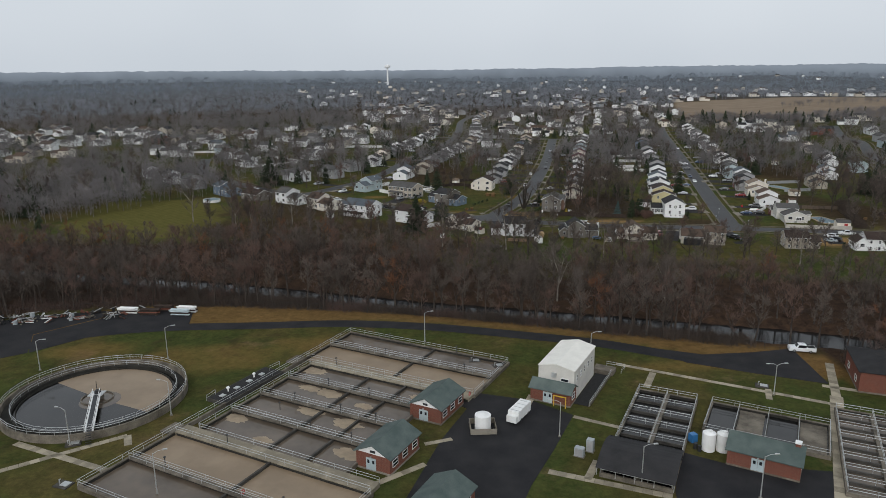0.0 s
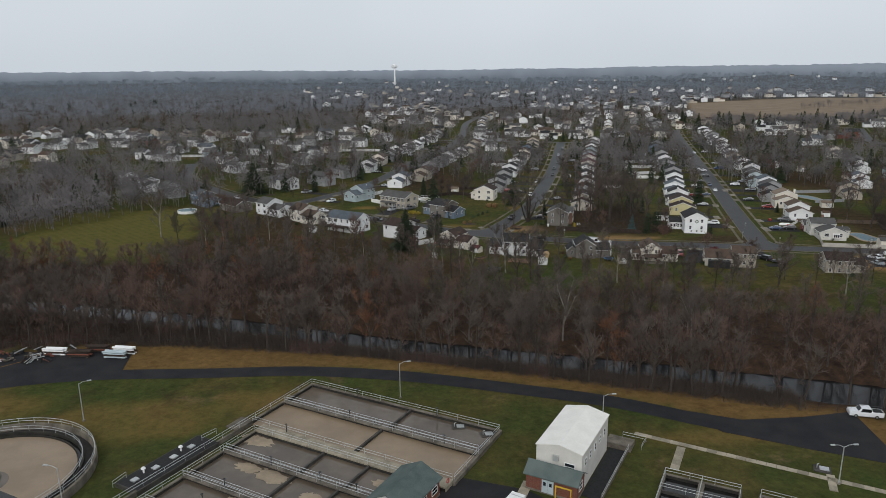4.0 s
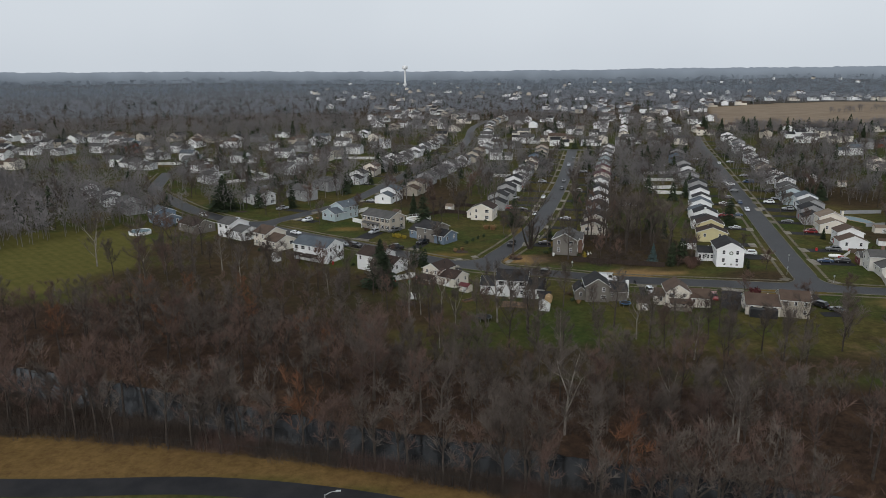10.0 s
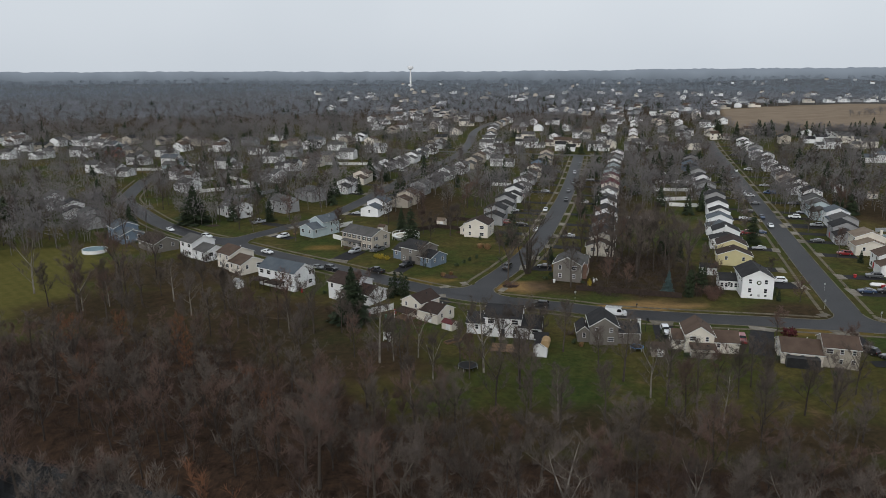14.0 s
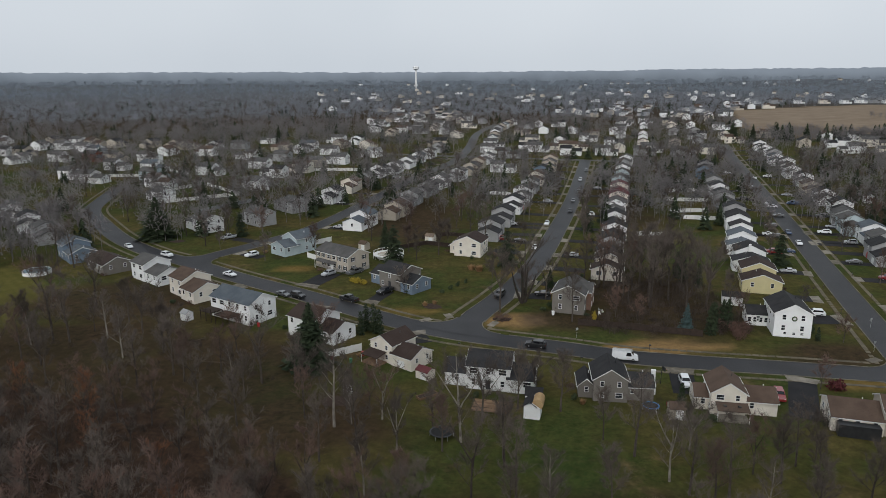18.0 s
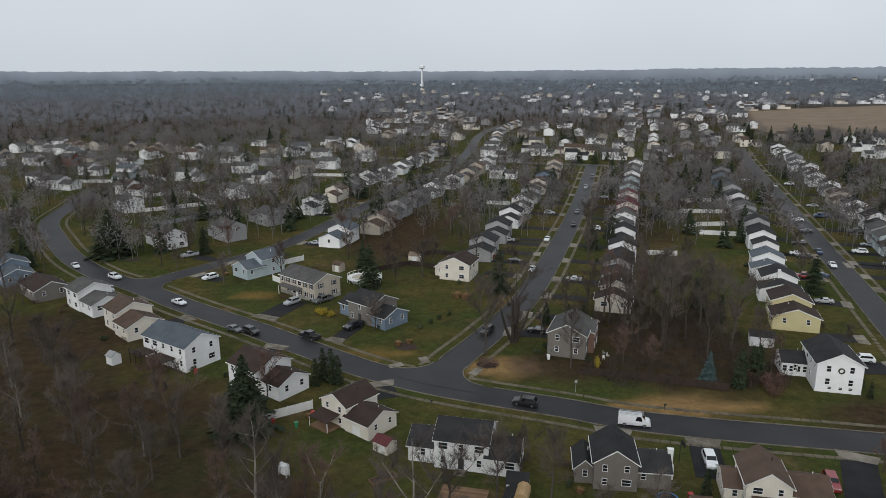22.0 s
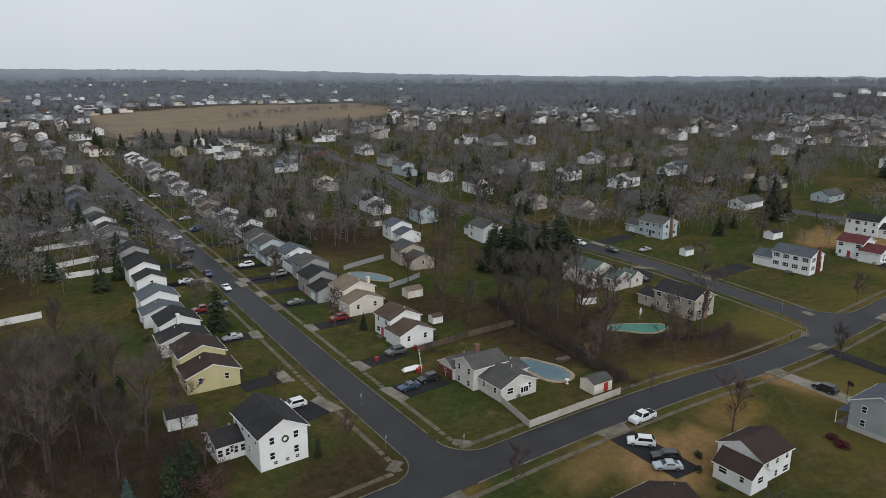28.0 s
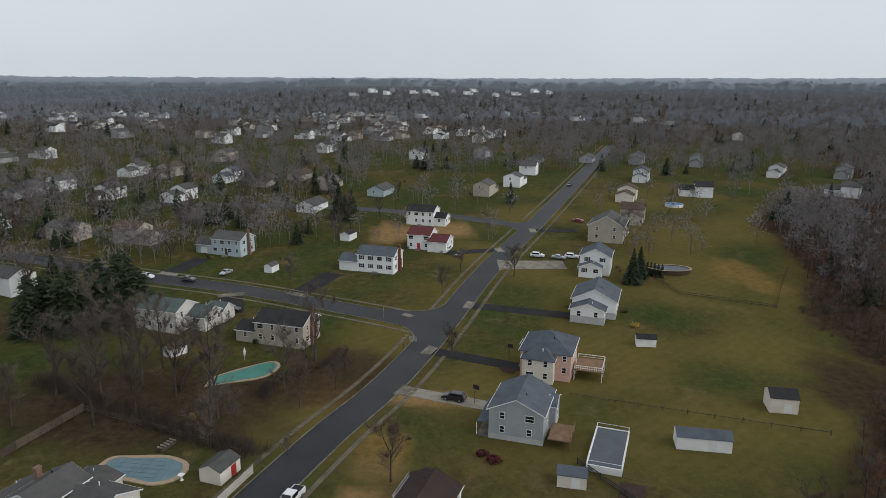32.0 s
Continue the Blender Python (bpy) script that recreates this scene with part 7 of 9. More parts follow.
an = brick_house(27.0, 126.9, -30, 8.2, 3.8, 2.9, 1.2, "brick annex with a green roof and a yellow-framed door", axis="x", wins=1)
for sx in (1.0, 3.4):
    part("bollard_frame", Geo().cbox(sx, -2.6, 0, 0.15, 0.15, 2.3), PLASTIC_YELLOW, an)
part("lintel", Geo().box(0.9, -2.68, 2.2, 3.5, -2.52, 2.36), PLASTIC_YELLOW, an)
ch = thing("channel", 36.0, 131.2, PLANT_Z, 60, "sunken dark concrete channel beside the building", "channel")
part("floor", Geo().box(-8, -1.5, -0.1, 8, 1.5, 0.06), RUBBER, ch)
part("kerb_wall", Geo().box(-8, -1.8, -0.3, 8, -1.5, 0.5), OLD_CONCRETE, ch)
part("end_platform", Geo().box(8, -2.2, -0.3, 11, 2.2, 1.0), OLD_CONCRETE, ch)
railing([(33.4, 123.0), (41.6, 137.2)], -0.75)
railing([(41.5, 140.5), (45.0, 138.6), (43.4, 136.0)], -0.2)


# open dark basins in the east
def basin(x, y, rot, length, width, rows, cols, water_m, label, name="aeration_basin"):
    """Concrete basin with crosswalls; x, y is one corner, length along local x, width along local y."""
    ob = thing(name, x, y, PLANT_Z, rot, label, "tank")
    for b in ((0, 0, length, 0.4), (0, width - 0.4, length, width), (0, 0.4, 0.4, width - 0.4), (length - 0.4, 0.4, length, width - 0.4)):
        part("outer_wall", Geo().box(b[0], b[1], -0.6, b[2], b[3], 0.75), OLD_CONCRETE, ob)
    # Black sheets darken the inner walls, painting in the shade of deeper cells.
    part("stain", Geo().box(0.45, width - 0.45, -0.4, length - 0.45, width - 0.403, 0.6).box(length - 0.45, 0.45, -0.4, length - 0.403, width - 0.45, 0.6), ALGAE_SHADE, ob)
    for i in range(1, rows):
        s = length * i / rows
        part("cross_wall", Geo().box(s - 0.16, 0.4, -0.6, s + 0.16, width - 0.4, 0.6), DARK_CONCRETE, ob)
    for j in range(1, cols):
        s = width * j / cols
        part("walkway", Geo().box(0.4, s - 0.45, -0.6, length - 0.4, s + 0.45, 0.73), OLD_CONCRETE, ob)
    part("water", Geo().box(0.4, 0.4, -0.5, length - 0.4, width - 0.4, 0.12), water_m, ob)
    a = radians(rot)

    def w(px, py):
        return (x + cos(a) * px - sin(a) * py, y + sin(a) * px + cos(a) * py)

    for j in range(cols + 1):
        s = min(max(width * j / cols, 0.2), width - 0.2)
        railing([w(0.2, s), w(length - 0.2, s)], PLANT_Z + 0.74)
    for i in range(0, rows + 1):
        s = min(max(length * i / rows, 0.2), length - 0.2)
        railing([w(s, 0.2), w(s, width - 0.2)], PLANT_Z + 0.74)
    return ob


basin(39.3, 93.9, 62, 34.3, 11.6, 7, 2, BLACKWATER, "dark-water aeration basins with pipe rails")
rf = thing("basin_cover", 36.2, 100.6, PLANT_Z + 0.6, 62, "dark curved roof over the end of the basins", "canopy")
n = 9
arcp = [(-5.2 + 10.4 * i / n, 1.0 + 1.9 * sin(pi * (0.06 + 0.8 * i / n))) for i in range(n + 1)]
g = Geo()
for x0, x1, z0, z1 in [(a[0], b[0], a[1], b[1]) for a, b in zip(arcp, arcp[1:])]:
    g.add([(x0, -6.2, z0), (x1, -6.2, z1), (x1, 6.2, z1), (x0, 6.2, z0)], [(0, 1, 2, 3)])
part("roof", g, R_DARK, rf)
part("end_wall", Geo().box(4.9, -6.0, 0, 5.0, 6.0, 2.0), DARK_METAL, rf)
for y in (-6, -3, 0, 3, 6):
    part("post", Geo().cbox(-5.0, y, 0, 0.1, 0.1, 1.3), STEEL, rf)
b2 = basin(51.3, 112.4, -30.5, 20.7, 12.5, 4, 1, BLACKWATER, "dark-water basins beside the brick building")
for x0 in (5.4, 15.75):
    part("dry_floor", Geo().box(x0, 0.45, -0.3, x0 + 4.4, 12.05, 0.2), OLD_CONCRETE, b2, "drained pale concrete cell")
basin(76.5, 86.0, 62, 31.0, 12.5, 8, 2, MURK, "long green-grey filter basins with pipe rails")
for x, y, m, words in ((50.1, 106.6, PAINT, "white upright chemical tank"), (52.5, 106.2, PAINT, "white upright chemical tank")):
    t = thing("chemical_tank", x, y, PLANT_Z, 0, words, "tank", "chemical tanks")
    part("shell", Geo().tube([(0, 0, 0), (0, 0, 3.2), (0, 0, 3.5)], [1.15, 1.15, 0.6], 18), m, t)
    part("lid", Geo().tube([(0.2, 0, 3.5), (0.2, 0, 3.65)], [0.35, 0.35], 10), PAINT, t)
t = thing("tote", 48.4, 109.2, PLANT_Z, 20, "blue plastic chemical tote", "tote")
part("body", Geo().cbox(0, 0, 0.15, 1.2, 1.1, 1.5), PLASTIC_BLUE, t)
part("pallet", Geo().cbox(0, 0, 0, 1.25, 1.15, 0.15), WOOD, t)
for x, y in ((48.0, 107.0), (48.4, 106.2)):
    t = thing("drum", x, y, PLANT_Z, 0, "black plastic drum standing on the concrete", "drum", "drums")
    part("shell", Geo().tube([(0, 0, 0), (0, 0, 1.0)], [0.32, 0.32], 12), RUBBER, t)
    part("lid", Geo().tube([(0, 0, 1.0), (0, 0, 1.04)], [0.3, 0.3], 12), DARK_METAL, t)
t = thing("storage_tank", 11.8, 115.9, PLANT_Z, 0, "white storage tank inside a pale containment wall", "tank")
part("shell", Geo().tube([(0, 0, 0.1), (0, 0, 2.9), (0, 0, 3.25)], [1.5, 1.5, 0.3], 20), PAINT, t)
for a, b, c, d in ((-2.4, -2.2, 2.4, -2.05), (-2.4, 2.05, 2.4, 2.2), (-2.4, -2.05, -2.25, 2.05), (2.25, -2.05, 2.4, 2.05)):
    part("containment_wall", Geo().box(a, b, -0.2, c, d, 1.1), CONCRETE, t)
t = thing("trailer", 19.2, 120.0, PLANT_Z + 0.05, 57, "white boxed equipment trailer parked on asphalt", "trailer")
part("body", Geo().cbox(0, 0, 0.5, 5.6, 2.2, 1.9), PAINT, t)
part("hood", Geo().cbox(-3.2, 0, 0.5, 0.9, 2.0, 1.3), PAINT, t)
for i in range(4):
    part("panel_rib", Geo().cbox(-2.2 + 1.4 * i, 0, 2.4, 0.1, 2.2, 0.06), STEEL, t)
for x in (-1.6, 1.6):
    for y in (-1.0, 1.0):
        part("wheel", Geo().tube([(x, y - 0.12, 0.35), (x, y + 0.12, 0.35)], [0.35, 0.35], 12), RUBBER, t)
for x, y, w, h in ((27.4, 105.8, 1.6, 1.5), (29.6, 107.2, 1.2, 2.2)):
    t = thing("switch_cabinet", x, y, PLANT_Z, -30, "grey-green electrical cabinet on a concrete pad", "cabinet", "electrical cabinets")
    part("case", Geo().cbox(0, 0, 0.1, w, 1.0, h), SAGE, t)
    part("door", Geo().cbox(0, -0.52, 0.2, w * 0.8, 0.05, h * 0.8), GREY, t)
    part("plinth", Geo().cbox(0, 0, -0.2, w + 0.3, 1.3, 0.3), CONCRETE, t)


def lamp_post(x, y, h, rot, arm=1.6, twin=False):
    ob = thing("lamp_post", x, y, ground(x, y), rot, "slim pale metal lamp post", "lamp post", "plant lamp posts")
    part("pole", Geo().tube([(0, 0, 0), (0, 0, h)], [0.11, 0.07], 8), STEEL, ob)
    part("base", Geo().tube([(0, 0, -0.3), (0, 0, 0.25)], [0.28, 0.28], 10), CONCRETE, ob)
    for s in ((1, -1) if twin else (1,)):
        part("arm", Geo().tube([(0, 0, h - 0.1), (0.8 * s, 0, h + 0.3), (arm * s, 0, h + 0.35)], [0.05, 0.045, 0.04], 5), STEEL, ob)
        part("lamp_head", Geo().cbox((arm + 0.25) * s, 0, h + 0.28, 0.7, 0.3, 0.14), STEEL, ob)


for x, y, h, r, tw in ((-57.6, 152.5, 7.6, 20, False), (1.9, 159.5, 7.4, 10, False), (25.3, 112.3, 6.8, 170, False), (52.2, 92.1, 7.2, 0, False), (35.1, 96.4, 7.0, 0, False), (-61.7, 113.8, 7.0, 160, False), (-47.6, 124.5, 7.0, 170, False), (71.9, 126.5, 6.5, 0, True), (-41, 98, 7.2, 20, False), (38.6, 143.5, 7.5, 0, False), (-84, 147.5, 7, 0, False)):
    lamp_post(x, y, h, r, twin=tw)
for x, y, r in ((-61.5, 114.5, 20), (-57.0, 101.5, -20), (13, 147, 0), (18, 144, 10), (71.5, 130.5, -25)):
    t = thing("access_hatch", x, y, ground(x, y), r, "low dark hatch slab with pipes in the grass", "hatch", "hatches")
    part("slab", Geo().cbox(0, 0, -0.2, 2.6, 2.0, 0.4), DARK_CONCRETE, t)
    part("cover", Geo().cbox(0.3, 0.1, 0.2, 1.4, 1.2, 0.1), STEEL, t)
    part("vent", Geo().tube([(-0.8, 0, 0.2), (-0.8, 0, 0.9), (-0.5, 0, 1.0)], [0.08, 0.08, 0.08], 6), STEEL, t)

# stored pipes and scrap by the road
r4 = random.Random(21)
for x, y, m, words in ((-64.5, 183.0, TEAL, "stack of pale green pipes on timbers"), (-63.5, 185.5, PAINT, "stack of white pipes on timbers"), (-73.0, 184.0, DARK_WOOD, "tall stack of dark timbers"), (-79.5, 185.5, PAINT, "pile of white pipe lengths"), (-70, 186.8, DARK_WOOD, "long dark timber stack")):
    t = thing("pipe_stack", x, y, ground(x, y), r4.uniform(-12, 8), words, "pipes", "stored materials")
    for k in range(4):
        for q in range(4):
            u = r4.uniform(-0.4, 0.4)
            part("pipe", Geo().tube([(-2.6 + u, -0.6 + 0.4 * k, 0.3 + 0.4 * q), (2.6 + u, -0.6 + 0.4 * k, 0.3 + 0.4 * q)], [0.17, 0.17], 6), m if q != 1 else (DARK_WOOD if m is not DARK_WOOD else BRICK), t)
    for sx in (-2, 2):
        part("bearer", Geo().cbox(sx, 0, -0.1, 0.25, 2.2, 0.2), WOOD, t)
for i in range(64):
    x = r4.uniform(-112, -76)
    y = 180.5 + (x + 105) * 0.11 + r4.uniform(-2.4, 4.4)
    k = r4.random()
    t = thing("scrap", x, y, ground(x, y), r4.uniform(0, 180), "heap of mixed scrap and rubble by the road", "scrap", "scrap heaps")
    if k < 0.4:
        g = Geo()
        for q in range(7):
            a, b, c = r4.uniform(-1.2, 1.2), r4.uniform(-0.9, 0.9), r4.uniform(0, 0.6)
            g.cbox(a, b, c, r4.uniform(0.2, 0.9), r4.uniform(0.15, 0.5), r4.uniform(0.1, 0.5))
        part("rubble", g, r4.choice((BLOCK, OLD_CONCRETE, BRICK, GREY, DARK_METAL)), t)
    elif k < 0.75:
        for q in range(3):
            a = r4.uniform(-0.5, 0.5)
            part("length", Geo().tube([(-r4.uniform(0.8, 1.8), a, 0.15 + 0.2 * q), (r4.uniform(0.8, 1.8), a + r4.uniform(-0.6, 0.6), 0.25 + 0.2 * q)], [0.12, 0.12], 6), r4.choice((RUBBER, STEEL, BRICK, DARK_WOOD, PAINT)), t)
    else:
        w, d, h = r4.uniform(0.5, 1.1), r4.uniform(0.4, 0.9), r4.uniform(0.5, 1.3)
        part("drum", Geo().tube([(0, 0, -0.1), (0, 0, h)], [w * 0.6, w * 0.55], 10), r4.choice((RUBBER, DARK_METAL, SAGE)), t)
        part("plank", Geo().box(-w * 1.6, -0.15, h, w * 1.6, 0.15, h + 0.06), r4.choice((WOOD, GREY)), t)

# chain-link fence between the plant and the creek
cf = thing("chain_link_fence", 0, 0, 0, 0, "grey chain-link fence along the creek bank", "fence")
fl = rounded(FENCE_LINE, 3.0)
fp = Geo().tube([(0, 0, -0.2), (0, 0, 2.0)], [0.04, 0.04], 5).mesh("post", DARK_METAL)
for x, y in fl:
    part("post", fp, None, cf, m=pose(x, y, ground(x, y)))
for h, r in ((1.98, 0.035), (1.3, 0.012), (0.7, 0.012), (0.1, 0.02)):
    part("wire", Geo().tube([(x, y, ground(x, y) + h) for x, y in fl], [r * 0.6] * len(fl), 4), DARK_METAL, cf)

# ---- cars ----
CAR_PAINT = {"white": (0.70, 0.71, 0.72), "silver": (0.38, 0.39, 0.41), "grey": (0.11, 0.115, 0.12), "black": (0.014, 0.014, 0.016), "blue": (0.03, 0.055, 0.11), "red": (0.22, 0.02, 0.022), "green": (0.025, 0.05, 0.04), "cover": (0.36, 0.42, 0.45)}
CAR_MATS = {k: plain("car_paint_" + k, c, 0.3, 0.2 if k in ("silver", "grey") else 0.0, 0.6) for k, c in CAR_PAINT.items()}
# profile of the body, from nose to tail: x, roof height, sill, half width
CARS = {
    "sedan": (4.7, 0.91, [(-2.35, 0.62), (-2.2, 0.78), (-1.05, 0.95), (-0.35, 1.40), (0.85, 1.43), (1.65, 1.05), (2.25, 1.0), (2.35, 0.65)], (2, 5)),
    "suv": (4.8, 0.96, [(-2.4, 0.75), (-2.25, 0.95), (-1.2, 1.12), (-0.55, 1.68), (1.7, 1.72), (2.25, 1.15), (2.4, 1.05), (2.4, 0.7)], (2, 5)),
    "pickup": (5.8, 1.0, [(-2.9, 0.85), (-2.75, 1.12), (-1.5, 1.22), (-0.9, 1.85), (0.7, 1.88), (0.95, 1.25), (2.9, 1.25), (2.9, 0.75)], (2, 5)),
    "van": (5.7, 1.0, [(-2.85, 0.8), (-2.6, 1.12), (-1.95, 1.3), (-1.25, 2.05), (2.75, 2.1), (2.85, 1.3), (2.85, 1.1), (2.85, 0.6)], (2, 3)),
}


def car(kind, paint, x, y, rot, lift=0.09, label=""):
    near = y < 395

    def build():
        length, hw, prof, _ = CARS[kind]
        ob = thing("car" if kind in ("sedan", "suv") else kind, 0, 0, label=f"{paint} {kind} parked with its wheels straight", category="car" if kind in ("sedan", "suv") else kind, group="parked vehicles")
        g = Geo()
        rows = []
        for px, pz in prof:
            top = hw * (0.78 if pz > 1.3 else 0.95)
            rows.append([(px, -hw * 0.96, 0.32), (px, -hw, min(0.75, pz - 0.08)), (px, -hw * 0.97, min(0.98, pz - 0.02)), (px, -top, pz), (px, top, pz), (px, hw * 0.97, min(0.98, pz - 0.02)), (px, hw, min(0.75, pz - 0.08)), (px, hw * 0.96, 0.32)])
        n = 8
        g.add([p for r in rows for p in r], [(i * n + j, i * n + (j + 1) % n, (i + 1) * n + (j + 1) % n, (i + 1) * n + j) for i in range(len(rows) - 1) for j in range(n)] + [tuple(reversed(range(n))), tuple((len(rows) - 1) * n + j for j in range(n))])
        part("body", g, CAR_MATS[paint], ob)
        if kind == "pickup":
            part("bed", Geo().box(1.05, -0.82, 1.22, 2.8, 0.82, 1.262), RUBBER, ob)
        roof = max(z for _, z in prof)
        a, b = prof[2], prof[3]
        wy = hw * 0.78
        w1 = Geo().add([(a[0] + 0.1, -wy * 1.05, a[1] + 0.06), (a[0] + 0.1, wy * 1.05, a[1] + 0.06), (b[0] - 0.02, wy * 0.93, b[1] - 0.02), (b[0] - 0.02, -wy * 0.93, b[1] - 0.02)], [(0, 3, 2, 1)])
        w1.v = [(px - 0.03, py, pz + 0.03) for px, py, pz in w1.v]
        part("windscreen", w1, CARGLASS, ob)
        if kind != "van":
            c, d = prof[4], prof[5]
            w2 = Geo().add([(c[0] + 0.05, -wy * 0.93, c[1] - 0.03), (c[0] + 0.05, wy * 0.93, c[1] - 0.03), (d[0] + 0.0, wy, d[1] + 0.08), (d[0], -wy, d[1] + 0.08)], [(0, 3, 2, 1)])
            w2.v = [(px + 0.04, py, pz + 0.03) for px, py, pz in w2.v]
            part("rear_window", w2, CARGLASS, ob)
        x1 = prof[4][0] if kind != "van" else -0.4
        for s in (-1, 1):
            g = Geo().add([(b[0] - 0.25, s * hw * 0.955, 1.02), (x1 + 0.3, s * hw * 0.955, 1.02), (x1 - 0.02, s * hw * 0.835, roof - 0.12), (b[0] + 0.1, s * hw * 0.835, roof - 0.12)], [(0, 1, 2, 3) if s < 0 else (3, 2, 1, 0)])
            part("side_window", g, CARGLASS, ob)
        wheel = Geo().tube([(0, -0.12, 0), (0, 0.12, 0)], [0.34, 0.34], 14).mesh("wheel", RUBBER)
        rim = Geo().tube([(0, -0.13, 0), (0, 0.13, 0)], [0.2, 0.2], 10).mesh("rim", CHROME)
        for wx in (-length * 0.31, length * 0.3):
            for s in (-1, 1):
                w = part("wheel", wheel, None, ob, m=pose(wx, s * (hw - 0.1), 0.34))
                if near:
                    part("rim", rim, None, w)
        for s in (-1, 1) if near else ():
            part("headlight", Geo().cbox(prof[1][0] - 0.05, s * hw * 0.72, prof[1][1] - 0.22, 0.12, 0.3, 0.13), LAMP_CLEAR, ob)
            part("tail_light", Geo().cbox(prof[-1][0] - 0.02, s * hw * 0.78, 0.75, 0.08, 0.2, 0.2), LAMP_RED, ob)
        return ob

    return tagged(kit(("car", kind, paint, near), build, pose(x, y, ground(x, y) + lift, 0, 0, rot)), label)


vn = car("van", "white", 70.0, 280.6, 168, label="white work van with ladders on a roof rack")
vr = thing("ladder_rack", 70.0, 280.6, ground(70, 280.6) + 2.19, 168, "metal roof rack carrying ladders", "roof rack")
for s in (-0.6, -0.2, 0.2, 0.6):
    part("ladder_rail", Geo().tube([(-1.6, s, 0.25), (2.6, s, 0.25)], [0.05, 0.05], 5), STEEL, vr)
for i in range(5):
    part("crossbar", Geo().cbox(-1.3 + 0.9 * i, 0, 0, 0.06, 1.5, 0.2), STEEL, vr)
A1, A2, D1 = -36, -15, 55
for kind, paint, x, y, rot in (
    ("sedan", "white", -86.3, 379.5, 130), ("suv", "white", -67.5, 367.5, 145), ("sedan", "white", -66, 356.5, 130), ("suv", "silver", -63, 355, 130), ("sedan", "white", -38.5, 344.5, 144), ("pickup", "black", 2.6, 320.5, -36), ("suv", "black", -12.5, 323.5, 144), ("sedan", "grey", -17, 324.8, 144),
    ("suv", "silver", -7.5, 345.0, 54), ("pickup", "grey", 0.6, 347.0, 50), ("pickup", "black", 12.0, 327.5, 54), ("pickup", "silver", -54, 393, 48), ("suv", "white", -38, 367.5, 52), ("suv", "black", 45.0, 324.8, 65), ("sedan", "white", 61.0, 378, 76), ("sedan", "silver", 56, 416, -10), ("suv", "red", 50, 391, -12), ("sedan", "black", 57.2, 325.5, -14),
    ("suv", "black", 51, 287.8, -18), ("suv", "white", 79.3, 268.0, 82), ("sedan", "silver", 137.6, 348.5, -14), ("sedan", "white", 158.0, 384.3, 75), ("suv", "black", 153.5, 394, -12), ("sedan", "blue", 161.8, 401, 75), ("sedan", "blue", 148.5, 372.5, -14), ("pickup", "red", 143.0, 371.5, -14), ("sedan", "grey", 89.5, 467, 76), ("sedan", "white", 70.5, 417.5, 76), ("sedan", "grey", 96.5, 492, 76), ("suv", "grey", 114, 566, 77),
    ("suv", "white", 126.5, 309.5, -14), ("sedan", "blue", 147.5, 299.0, -14), ("suv", "black", 153.0, 298.6, -14), ("suv", "grey", 158.5, 314.0, -14), ("suv", "red", 164.0, 340.5, -14), ("sedan", "white", 178.5, 460, 75), ("suv", "silver", 177.0, 385, -12), ("sedan", "silver", 198.5, 482, -12), ("suv", "grey", 190, 431, -12), ("van", "blue", 191, 459, -12), ("sedan", "silver", 191.5, 508, 75),
    ("pickup", "white", 167.8, 257.5, -14), ("suv", "white", 159.3, 253.6, -58), ("suv", "black", 157.5, 248.2, -50), ("sedan", "cover", 155.0, 246.8, -48), ("suv", "black", 205.0, 235.2, -106), ("suv", "white", 274.0, 334.5, 80), ("sedan", "grey", 273.5, 321.0, 78), ("suv", "black", 250.5, 298.5, 80), ("suv", "white", 314.5, 245, -12), ("sedan", "grey", 309, 240.5, -12), ("suv", "white", 310, 213.6, 77), ("sedan", "silver", 308.5, 206.5, 77), ("suv", "white", 309.8, 202.0, 77), ("sedan", "grey", 443, 190.8, -16), ("sedan", "red", 362, 194.5, 75),
    ("suv", "black", 121.8, 254.8, -62), ("sedan", "grey", 124.5, 250.6, -62), ("suv", "red", 95.8, 262.0, 75), ("sedan", "silver", 64, 272.5, 80), ("sedan", "white", -1.5, 302.5, 50), ("sedan", "silver", 281, 312, -14), ("suv", "grey", 83, 352, -14), ("suv", "grey", 246, 330, -14), ("suv", "silver", 104, 530, 77), ("sedan", "black", 84, 442, 76), ("sedan", "white", 205, 536, 75), ("suv", "black", 160, 412, -12), ("sedan", "silver", 184, 411, -12), ("sedan", "grey", 172, 432, -12), ("sedan", "white", 178, 452, -12),
):
    car(kind, paint, x, y, rot)
pk = car("pickup", "white", 89.5, 148.0, -15, label="white utility pickup parked at the plant")

# ---- driveways, walks, yards ----
drives = thing("driveways", 0, 0, 0, 0, "short dark asphalt drives with pale concrete aprons", "driveway", kind="structure")


def drive(x0, y0, x1, y1, w, m=ASPHALT_NEW, apron=True):
    """A drive from the kerb at x0, y0 to the house at x1, y1."""
    d = hypot(x1 - x0, y1 - y0)
    ux, uy = (x1 - x0) / d, (y1 - y0) / d
    px, py = -uy * w / 2, ux * w / 2
    a = 2.6 if apron else 0
    pad("drive", [(x0 + ux * a + px, y0 + uy * a + py), (x0 + ux * a - px, y0 + uy * a - py), (x1 - px, y1 - py), (x1 + px, y1 + py)], m, drives, 0.06)
    if apron:
        pad("apron", [(x0 + px * 1.25, y0 + py * 1.25), (x0 - px * 1.25, y0 - py * 1.25), (x0 + ux * a - px, y0 + uy * a - py), (x0 + ux * a + px, y0 + uy * a + py)], CONCRETE, drives, 0.1)


